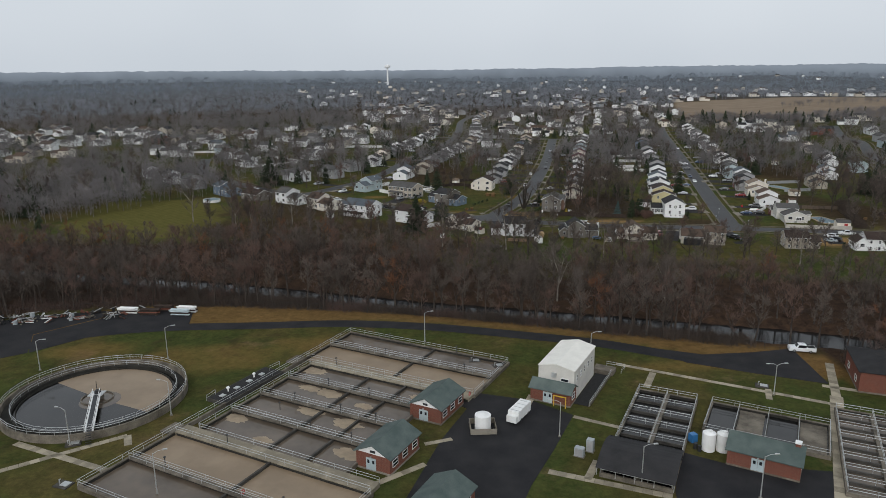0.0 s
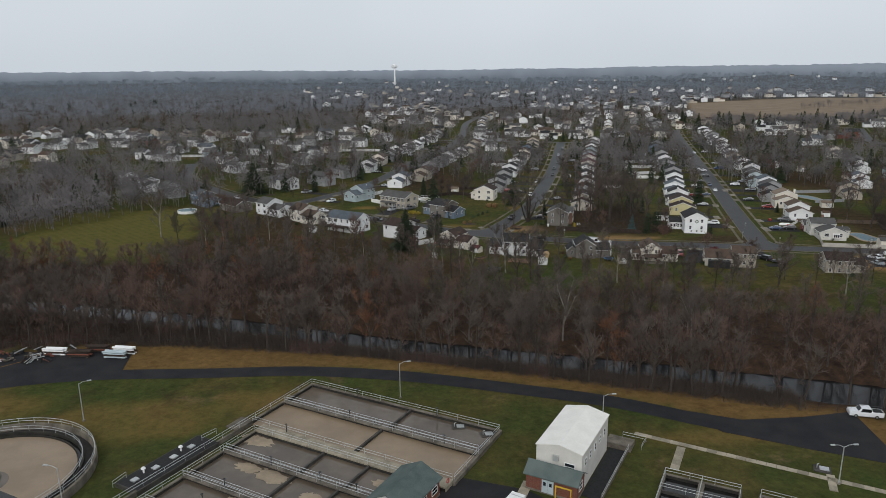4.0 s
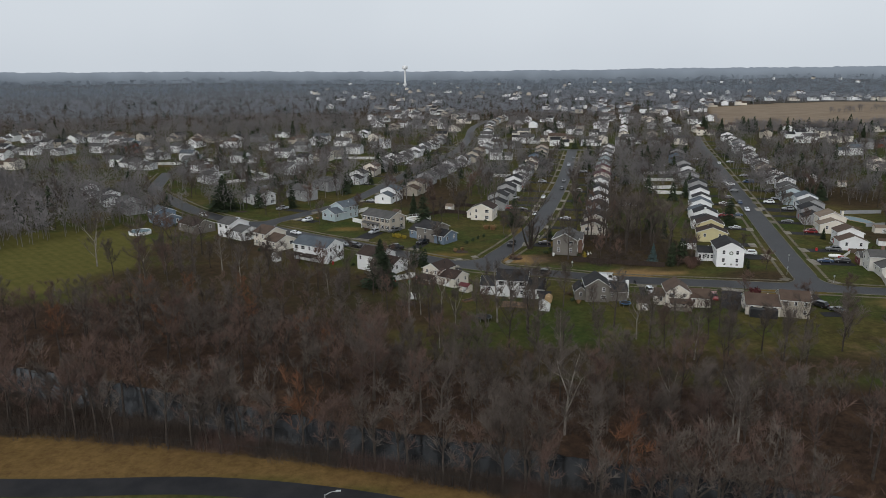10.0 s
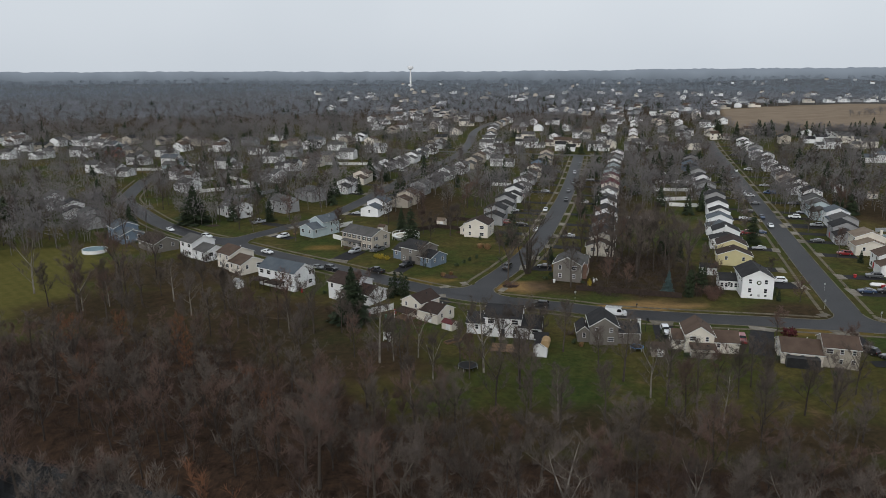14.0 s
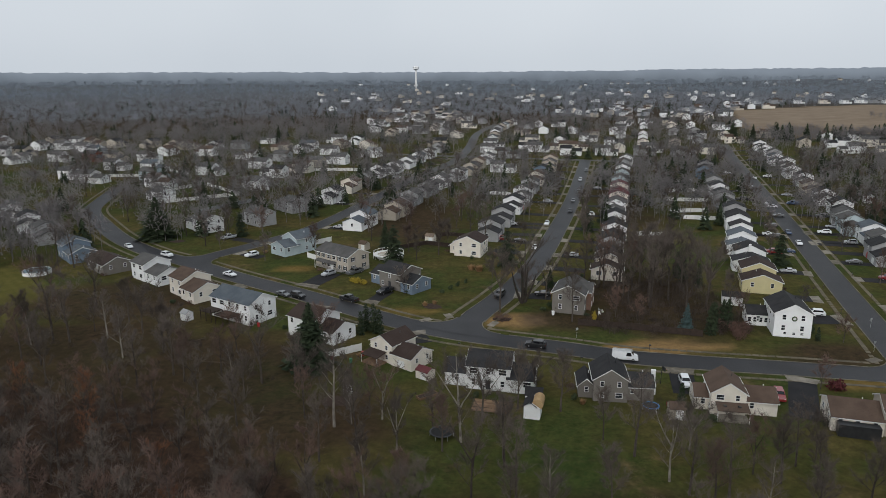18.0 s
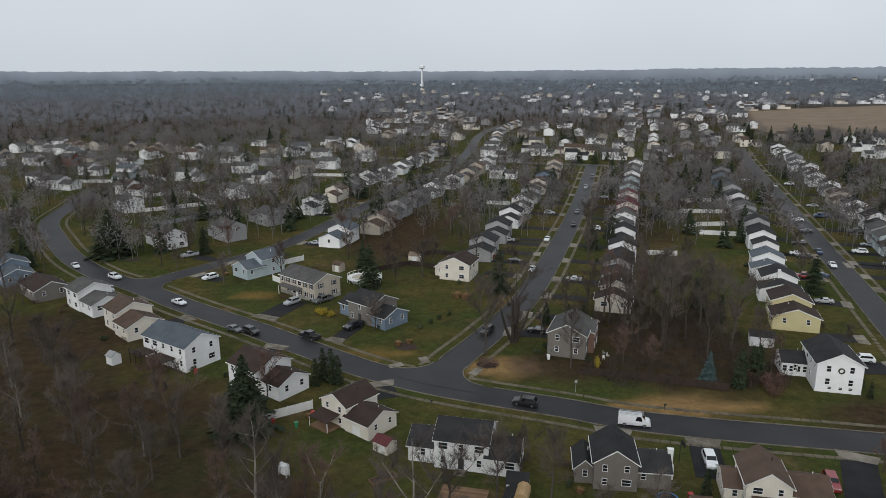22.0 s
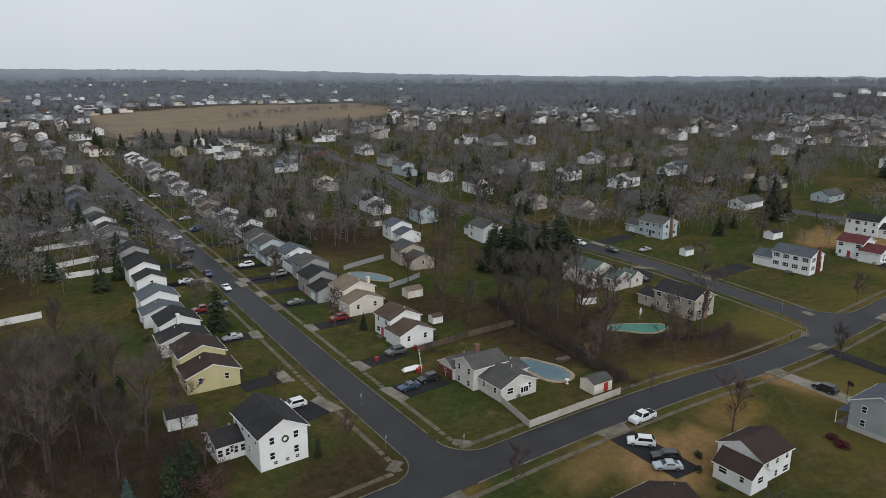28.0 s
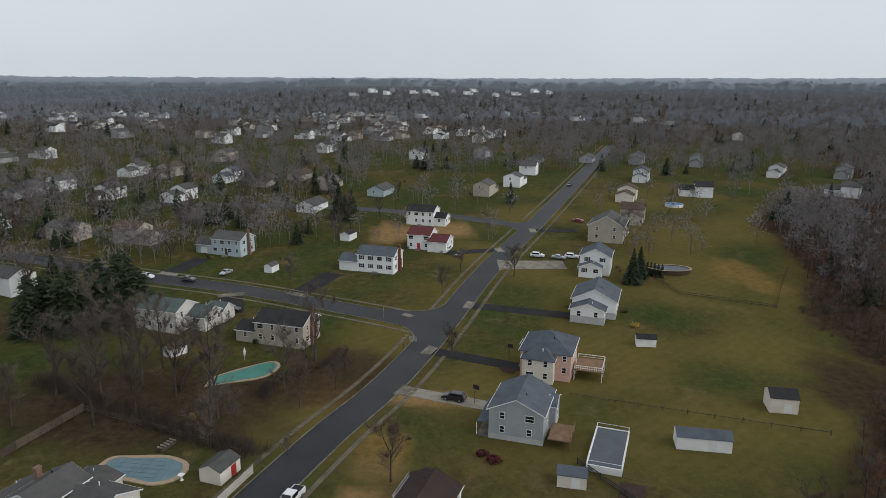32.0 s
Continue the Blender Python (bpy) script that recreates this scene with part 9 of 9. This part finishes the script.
# bins, garden pieces
for x, y, m in ((11.2, 282.5, PLASTIC_RED), (4.5, 279.5, PLASTIC_RED), (-17.5, 300.5, PLASTIC_RED), (18.5, 331, PLASTIC_RED), (154.5, 303.0, PLASTIC_RED), (155.6, 303.4, PLASTIC_RED), (163.5, 312.5, PLASTIC_RED), (58.0, 309.5, PAINT), (152.5, 314, PLASTIC_RED), (9, 278.5, PLASTIC_GREEN), (157.0, 281.5, PLASTIC_GREEN), (73.0, 258.0, PLASTIC_RED)):
    b = thing("bin", x, y, ground(x, y), 10, "wheeled plastic rubbish bin by the wall", "bin", "bins")
    part("body", Geo().add([(-0.25, -0.25, 0), (0.25, -0.25, 0), (0.25, 0.25, 0), (-0.25, 0.25, 0), (-0.32, -0.34, 1.0), (0.32, -0.34, 1.0), (0.32, 0.34, 1.0), (-0.32, 0.34, 1.0)], [(0, 1, 5, 4), (1, 2, 6, 5), (2, 3, 7, 6), (3, 0, 4, 7), (3, 2, 1, 0)]), m, b)
    part("lid", Geo().cbox(0, 0, 1.0, 0.7, 0.74, 0.07), m, b)
ga = thing("garden_arch", 10.6, 263.0, ground(10.6, 263), -30, "white wooden garden arch", "garden arch")
for x in (-0.8, 0.8):
    for y in (-0.35, 0.35):
        part("upright", Geo().cbox(x, y, 0, 0.1, 0.1, 2.1), PAINT, ga)
for i in range(6):
    part("slat", Geo().cbox(0, 0, 0.4 + 0.33 * i, 1.7, 0.75, 0.05), PAINT, ga)
sw = thing("playset", 172.5, 143.0, ground(172.5, 143), 40, "wooden playset with a yellow slide", "playset")
for x, y in ((-0.9, -0.9), (0.9, -0.9), (0.9, 0.9), (-0.9, 0.9)):
    part("post", Geo().cbox(x, y, 0, 0.14, 0.14, 3.0), DARK_WOOD, sw)
part("platform", Geo().cbox(0, 0, 1.4, 2.0, 2.0, 0.12), DARK_WOOD, sw)
part("roof", Geo().add([(-1.2, -1.2, 2.9), (1.2, -1.2, 2.9), (1.2, 1.2, 2.9), (-1.2, 1.2, 2.9), (0, 0, 3.9)], [(0, 1, 4), (1, 2, 4), (2, 3, 4), (3, 0, 4)]), DARK_WOOD, sw)
part("slide", Geo().add([(0.9, -0.3, 1.45), (0.9, 0.3, 1.45), (3.4, 0.3, 0.15), (3.4, -0.3, 0.15), (0.9, -0.3, 1.35), (0.9, 0.3, 1.35), (3.4, 0.3, 0.05), (3.4, -0.3, 0.05)], [(0, 3, 2, 1), (4, 5, 6, 7), (0, 4, 7, 3), (1, 2, 6, 5)]), PLASTIC_YELLOW, sw)
pp = thing("patio_umbrella", 220.5, 284.0, ground(220, 284), 0, "folded white patio umbrella leaning on its pole", "umbrella")
part("pole", Geo().tube([(0, 0, 0), (0.3, 0, 3.0)], [0.05, 0.04], 6), STEEL, pp)
part("canopy", Geo().tube([(0.1, 0, 1.0), (0.2, 0, 2.0), (0.3, 0, 3.0)], [0.15, 0.32, 0.05], 8), PAINT, pp)

ph = thing("playhouse", 46.6, 254.6, ground(46, 254), -14, "white playhouse with a plywood half roof", "playhouse")
part("wall", block_walls(0, 0, 3.0, 3.4, 2.4, 0.9, "y", -0.2), WHITE, ph)
part("roof", block_roof(-0.4, 0, 2.4, 3.4, 2.5, 0.9, "y", 0.15, 0.2, 0.08), R_DARK, ph)
part("plywood", Geo().tube([(1.0, -1.5, 2.9), (1.0, 1.8, 2.9)], [1.05, 1.05], 10), STRAW_WOOD, ph, "bare plywood barrel roof")
dk = thing("deck", 39.0, 257.6, ground(39, 257), -12, "worn low timber deck behind a white house", "deck")
for i in range(9):
    part("board", Geo().box(-3.6, -2.6 + 0.56 * i, 0.3, 3.6, -2.1 + 0.56 * i, 0.36), DECK, dk)
for x, y in ((-3.3, -2.3), (3.3, -2.3), (-3.3, 2.0), (3.3, 2.0)):
    part("post", Geo().cbox(x, y, -0.3, 0.14, 0.14, 0.6), WOOD, dk)
for a, b in (((-3.5, -2.5), (-3.5, 2.3)), ((-3.5, -2.5), (0.5, -2.5))):
    part("rail", Geo().tube([(*a, 1.1), (*b, 1.1)], [0.05, 0.05], 5), WOOD, dk)
rb = thing("raised_bed", 26.5, 262.2, ground(26, 262), 35, "timber raised bed with dark soil", "garden bed")
for b in ((-2.2, -0.8, 2.2, -0.7), (-2.2, 0.7, 2.2, 0.8), (-2.2, -0.7, -2.1, 0.7), (2.1, -0.7, 2.2, 0.7)):
    part("plank", Geo().box(b[0], b[1], -0.1, b[2], b[3], 0.45), DECK, rb)
part("soil", Geo().box(-2.1, -0.7, -0.1, 2.1, 0.7, 0.38), MULCH, rb)
# timber log rack, bird bath and a stone bench by the covered pool
lr = thing("log_rack", 181.5, 283.5, ground(181, 283), -15, "low timber rack with stacked firewood", "log rack")
for k in range(4):
    part("rail", Geo().box(-1.8, -0.5 + 0.3 * k, 0.1, 1.8, -0.4 + 0.3 * k, 0.7), WOOD, lr)
for k in range(5):
    part("log", Geo().tube([(-1.6 + 0.75 * k, -0.6, 0.85), (-1.5 + 0.75 * k, 0.6, 0.85)], [0.16, 0.16], 7), BARK_PALE, lr)
bb = thing("bird_bath", 172.2, 276.6, ground(172, 276), 0, "white stone bird bath on a pedestal", "bird bath")
part("pedestal", Geo().tube([(0, 0, 0), (0, 0, 0.15), (0, 0, 0.8)], [0.35, 0.16, 0.14], 10), PAINT, bb)
part("bowl", Geo().tube([(0, 0, 0.8), (0, 0, 1.0)], [0.2, 0.55], 14), PAINT, bb)
# boat under a white cover beside the parked cars
bt = thing("boat", 154.3, 304.6, ground(154, 304) + 0.1, -16, "small boat under a white cover on a drive", "boat")
part("hull", Geo().add([(-2.4, -0.8, 0.5), (1.4, -0.8, 0.5), (2.6, 0, 0.8), (1.4, 0.8, 0.5), (-2.4, 0.8, 0.5), (-2.2, -0.4, 0.1), (1.2, -0.4, 0.1), (1.2, 0.4, 0.1), (-2.2, 0.4, 0.1)], [(0, 1, 6, 5), (1, 2, 6), (2, 7, 6), (2, 3, 7), (3, 4, 8, 7), (4, 0, 5, 8), (5, 6, 7, 8)]), PAINT, bt)
part("cover", Geo().add([(-2.4, -0.8, 0.5), (1.4, -0.8, 0.5), (2.6, 0, 0.8), (1.4, 0.8, 0.5), (-2.4, 0.8, 0.5), (-2.0, 0, 1.2), (0.8, 0, 1.25)], [(0, 1, 6, 5), (1, 2, 6), (2, 3, 6), (3, 4, 5, 6), (4, 0, 5)]), VINYL, bt)
# junk pile and patio things behind the corner house
for k, (x, y, m) in enumerate(((70.2, 309.6, PAINT), (71.4, 311.0, VINYL), (70.8, 312.4, GREY), (72.2, 309.2, WOOD))):
    jk = thing("patio_chair", x, y, ground(x, y), 50 * k, "stacked pale plastic patio chair", "chair", "patio chairs")
    part("seat", Geo().cbox(0, 0, 0.42, 0.5, 0.5, 0.06), m, jk)
    part("backrest", Geo().box(-0.25, 0.2, 0.45, 0.25, 0.26, 0.95), m, jk)
    for sx in (-0.22, 0.22):
        for sy in (-0.22, 0.22):
            part("leg", Geo().cbox(sx, sy, 0, 0.05, 0.05, 0.42), m, jk)

# water tower on the skyline
wt = thing("water_tower", -79, 2284, ground(-79, 2284), 0, "white water tower on the far skyline", "water tower")
wz = 88 - ground(-79, 2284)
part("tank", Geo().tube([(0, 0, wz - 12), (0, 0, wz - 9), (0, 0, wz - 3), (0, 0, wz)], [2.5, 9, 9, 3], 20), PAINT, wt)
part("stem", Geo().tube([(0, 0, -2), (0, 0, wz - 11)], [3.0, 2.2], 12), PAINT, wt)

# ---- garden and street trees ----
for n, x, y, s in ((1, 0.4, 277.0, 1.0), (1, -81, 393, 1.05), (0, 7, 381, 0.75), (0, -87, 462, 0.9), (0, 92, 406, 0.7), (1, 268, 735, 1.1), (0, 262, 712, 1.0), (1, 270, 698, 1.1), (0, 205, 420, 0.9), (1, 228, 475, 1.0), (0, 232, 468, 0.9), (0, 315, 455, 0.8), (0, 395, 222, 0.8), (1, 360, 294, 1.0), (0, 354, 290, 0.9), (0, 290, 183, 0.8), (1, 285, 186, 0.75), (0, 118, 728, 1.1), (1, 126, 722, 1.1), (0, -115, 725, 1.2), (0, 60, 331, 0.5), (1, 152, 520, 1.0), (0, 147, 515, 1.0), (1, 158, 515, 0.9), (0, 150, 508, 0.9), (0, 164, 331, 0.35), (0, 262, 500, 0.9), (0, 350, 620, 1.0)):
    tree = evergreen("spruce", n, x, y, s, 37 * n + x)
    if y == 277.0 or x == -81:
        tree.scale = (s * 1.35, s * 1.35, s) if y == 277.0 else (s * 1.7, s * 1.7, s * 1.05)
evergreen("spruce", 2, 89, 297.5, 0.75, 0, True)
evergreen("spruce", 2, 158.5, 281.8, 0.24, 0, True)
for k, (x, y) in enumerate(((241, 345), (244, 337), (239, 339), (246, 330), (250, 338), (252, 345), (256, 334), (248, 324), (259, 341), (244, 351), (253, 329), (262, 336), (236, 346), (248, 349))):
    tree, k2 = evergreen("pine", k % 2, x - 7, y - 5, 1.0, 50 * k), 0.86 + 0.07 * (k % 4)
    tree.scale = (k2 * 1.4, k2 * 1.4, k2)
for x, y, s in ((94.5, 296.0, 1.6), (96.0, 298.5, 1.5), (98.5, 299, 1.6), (100.5, 301, 1.5), (101, 338, 1.6), (104, 333, 1.5), (104, 351, 1.3), (102, 347, 1.5), (100.5, 343, 1.2), (10, 298.5, 1.4), (12, 297.0, 1.5), (13.5, 296, 1.3), (9.0, 295.5, 1.2), (75.5, 258.5, 1.0), (66, 334, 0.9), (69, 330, 1.0), (118.5, 292, 0.7)):
    evergreen("cedar", 0, x, y, s, x * 7)
for i in range(8):
    evergreen("cedar", 0, 291 + 0.6 * i, 176 + 1.0 * i, 0.9, 40 * i)
# big single trees: variant, x, y, size, pale, red
for v, x, y, s, pale, red in ((6, 52, 320, 1.1, False, False), (3, 44.2, 312, 1.0, False, False), (4, 85, 315, 1.0, False, False), (6, 80, 325, 0.95, False, False), (1, 92, 322, 0.9, False, False), (6, 98, 330, 0.9, False, False), (3, 88, 338, 0.95, False, False), (2, 97, 345, 0.9, False, False), (6, 77, 320, 0.8, False, False), (1, 103, 322, 0.75, False, False), (3, 90, 349, 0.9, False, False), (0, 84, 331, 0.9, False, True), (5, 74, 308, 0.6, False, True), (5, 104, 303, 0.62, False, True), (5, 79, 305, 0.5, False, True), (5, 124, 291, 0.5, False, True), (5, 128, 318, 0.4, False, False), (5, 154, 401, 0.6, False, False), (5, -52, 377, 0.6, False, False), (5, -32, 362, 0.7, False, False), (6, -34, 428, 0.8, False, False), (5, 1, 289, 0.72, False, True), (5, 17.5, 326, 0.62, False, False), (2, 174.8, 243.3, 0.72, False, True), (5, 134, 262.5, 0.5, False, True), (5, 106, 266, 0.5, False, True), (5, 115, 250, 0.6, False, True), (3, 37, 252, 0.75, False, False), (2, 44, 257, 0.8, False, False), (1, 33, 245, 0.8, True, False), (4, 10, 250, 0.85, True, False), (2, 48, 262, 0.6, False, False), (0, 52, 256, 0.75, False, False), (5, 270, 243, 0.6, False, False), (5, 292, 239, 0.55, False, False), (5, 225, 237, 0.6, False, False), (5, 276, 290, 0.6, False, False), (5, 208, 260, 0.5, False, False), (6, 222, 268, 0.9, False, False), (3, 201, 291, 0.95, False, False), (2, 191, 294, 0.95, False, False), (6, 205, 300, 0.95, False, False), (1, 197, 304, 0.9, False, False), (2, 211, 305, 0.9, False, False), (0, 186, 315, 0.7, False, False), (5, 214, 268, 0.55, False, False), (5, 213, 259, 0.5, False, False), (3, -160, 345, 1.0, True, False), (5, 288, 222, 0.75, False, False), (5, 181, 262, 0.3, False, False), (5, 190, 275, 0.5, False, False), (6, -96, 300, 0.9, True, False), (6, 199, 283, 0.95, False, False), (1, 193, 279, 0.9, False, False), (3, 187, 300, 0.95, False, False), (0, 206, 311, 0.9, False, False), (4, 214, 300, 0.85, False, False), (6, 196, 313, 0.9, False, False), (2, 219, 312, 0.9, False, False), (1, 183, 322, 0.85, False, False), (3, 205, 270, 0.8, False, False), (0, 199, 265, 0.7, False, True), (5, 182, 276, 0.8, False, False), (6, 226, 322, 0.85, False, False), (6, -60, 290, 0.85, False, False), (3, -45, 296, 0.8, False, False), (1, -70, 300, 0.9, False, True), (2, -35, 284, 0.85, False, False), (0, -52, 304, 0.7, False, False), (5, -18, 284, 0.8, False, True), (4, -75, 284, 0.95, False, False), (6, -8, 268, 0.8, False, False), (2, -28, 272, 0.9, False, False), (1, -66, 315, 0.8, False, False), (3, -82, 322, 0.85, False, False), (6, 86, 320, 1.1, False, False), (3, 94, 336, 1.0, False, False), (4, 82, 338, 1.05, False, False), (1, 100, 315, 0.95, False, False), (6, 76, 332, 0.9, False, True), (3, 105, 338, 0.9, False, False), (2, 93, 310, 1.0, False, False), (6, 88, 328, 1.0, False, False), (5, 2, 262, 0.7, False, False), (2, 16, 254, 0.65, False, True), (5, 28, 250, 0.7, False, False), (0, 58, 246, 0.6, False, False), (5, 72, 243, 0.7, True, False), (2, 80, 236, 0.65, False, True), (5, 92, 240, 0.7, False, False), (3, 102, 232, 0.6, False, False), (5, 118, 234, 0.7, False, True), (1, 66, 234, 0.65, True, False), (0, 40, 240, 0.7, False, False), (6, 112, 226, 0.6, False, False), (2, 22, 242, 0.7, True, False)):
    bare_tree(v, x, y, s, x * 13 % 360, pale, red)
# an old many-stemmed tree grown over with ivy at the corner
iv = thing("tree", 51.0, 319.0, ground(51, 319) - 0.3, 20, "old many-stemmed tree wrapped in dark ivy", "tree")
ri = random.Random(3)
stem, ivy = Geo(), Geo()
for k, (dx, dy, h) in enumerate(((-3.2, 0.6, 9.5), (-0.8, -1.2, 11), (1.6, 0.8, 10.5), (3.6, -0.4, 8.5), (0.4, 2.2, 9.0))):
    pts = [Vector((0.15 * k - 0.3, 0, 0)).lerp(Vector((dx, dy, h)), u) + Vector((dx * 0.12 * sin(u * 3), 0, 0)) for u in (0, 0.25, 0.5, 0.75, 1)]
    stem.tube([tuple(p) for p in pts], [0.42, 0.36, 0.3, 0.22, 0.12], 7)
    for i in range(150):
        u = ri.uniform(0.02, 0.82)
        n = int(u * 4)
        p = pts[n].lerp(pts[n + 1], u * 4 - n) + Vector((ri.gauss(0, 1), ri.gauss(0, 1), ri.gauss(0, 1))).normalized() * (0.5 - 0.25 * u)
        a = Vector((ri.uniform(-1, 1), ri.uniform(-1, 1), ri.uniform(-1, 1))).normalized() * 0.16
        b = a.cross(Vector((0.2, 0.5, 1))).normalized() * 0.13
        ivy.add([tuple(p - a), tuple(p + b), tuple(p + a), tuple(p - b)], [(0, 1, 2, 3)])
part("trunk", stem, BARK, iv)
part("ivy", ivy, SHRUB, iv, "dark green ivy leaves")
bare_tree(5, 51.0, 319.6, 0.75, 40)
for x, y, r, h in ((101, 296, 2.8, 3.2), (98.5, 298.5, 2.6, 3.0), (103.5, 297.5, 2.3, 2.8), (100.5, 293.2, 2.2, 2.4)):
    shrub("brown", x, y, r, h, x * 9)
# trees in the back gardens and belts among the nearer houses
rng = random.Random(31)
kept = []
for n in range(6000):
    x, y = rng.uniform(-210, 420), rng.uniform(270, 640)
    r = hypot(x - 50, y - 190)
    if r > 470 or len(kept) >= 470:
        continue
    if noise.noise((x / 46 + 3, y / 46, 9.0)) < 0.0 and rng.random() < 0.62:
        continue
    if x < 60 and y > 385 and rng.random() < 0.2:
        continue
    if wooded(x, y) > -3 or inside(WEST_FIELD, x, y) or any(nearest(ln, x, y)[0] < h + 4.0 for ln, h in LINES):
        continue
    if any(hypot(x - a, y - b) < 8.5 for a, b in HOUSES) or any(hypot(x - a, y - b) < 5.0 for a, b in kept):
        continue
    if (30 < x < 135 and y < 300) or (135 < x < 235 and y < 335) or (235 < x < 300 and y < 320) or (-60 < x < 40 and y < 350) or (x > 230 and y < 260):
        continue
    if 112 < x < 135 and y < 420:
        continue
    kept.append((x, y))
kept.sort(key=lambda p: hypot(p[0] - 80, p[1] - 260))
for x, y in kept[:60]:
    k = rng.random()
    if k < 0.07:
        evergreen("pine", rng.randrange(2), x, y, rng.uniform(0.6, 0.95), rng.uniform(0, 360))
    else:
        bare_tree(rng.randrange(7), x, y, rng.uniform(0.55, 0.85), rng.uniform(0, 360), red=k > 0.8)
firs, rest = [], []
for n, (x, y) in enumerate(kept[60:]):
    if n % 9 == 0 or (n % 3 == 0 and noise.noise((x / 40, y / 40, 2.2)) > 0.2):
        firs.append((FIR[n % 3], placed(x, y, rng.uniform(0.6, 1.0), rng.uniform(0, 360))))
    else:
        rest.append((rng.randrange(3), placed(x, y, rng.uniform(0.6, 0.95), rng.uniform(0, 360), sz=rng.uniform(0.6, 0.92))))
joined("garden_evergreens", firs, NEEDLE, "dark evergreens in the farther gardens", "trees")
joined("garden_trunks", [(LITE[k][0], m) for k, m in rest], BARK, "trunks of bare trees in the farther gardens", "trees")
joined("garden_crowns", [(LITE[k][1], m) for k, m in rest], TWIG, "bare crowns of trees in the farther gardens", "trees")
# shrubs
for kind, x, y, r, h in (("brown", 44.3, 306.2, 2.4, 1.6), ("straw", 24, 316.5, 1.0, 1.3), ("straw", 26.5, 318, 0.9, 1.1), ("straw", 40, 350, 1.8, 2.0), ("straw", 37.5, 351.5, 1.6, 1.8), ("gold", 2.5, 337.5, 1.6, 1.5), ("gold", 4.6, 336.2, 1.4, 1.3), ("gold", 1.0, 339, 1.2, 1.2), ("green", 31, 331, 0.7, 1.4), ("green", 33, 334, 0.7, 1.4), ("green", 35.5, 337, 0.7, 1.4), ("green", 28.5, 327.5, 0.8, 1.2), ("gold", 68, 305.5, 0.8, 2.4), ("gold", 86, 356, 1.6, 4.5), ("green", 119.3, 297.5, 1.4, 1.8), ("gold", 249.5, 191.5, 1.2, 1.2), ("straw", 192, 283.5, 1.0, 1.3), ("green", 160, 280.5, 0.7, 0.8), ("crimson", 182, 227, 1.6, 1.4), ("crimson", 184, 229, 1.3, 1.2), ("green", 205, 218, 0.9, 2.6), ("green", 208, 216.5, 0.9, 2.4), ("brown", 214, 222, 1.5, 1.4), ("brown", 209, 224, 1.4, 1.2), ("crimson", 109, 266, 2.2, 2.2), ("green", 142.8, 388, 0.9, 2.4), ("green", 144, 390.5, 0.9, 2.4), ("green", 59.5, 312, 1.0, 1.8), ("green", 58.2, 315.5, 1.0, 1.6)):
    shrub(kind, x, y, r, h, x * 11)
r6 = random.Random(12)
for (a, b) in HOUSES[:60]:
    for k in range(3):
        w = r6.uniform(0, 2 * pi)
        x, y = a + 8.6 * cos(w), b + 7.6 * sin(w)
        if all(nearest(ln, x, y)[0] > h + 2.5 for ln, h in LINES):
            shrub(r6.choice(["green", "green", "green", "brown", "straw"]), x, y, r6.uniform(0.6, 1.1), r6.uniform(0.7, 1.2), r6.uniform(0, 360))
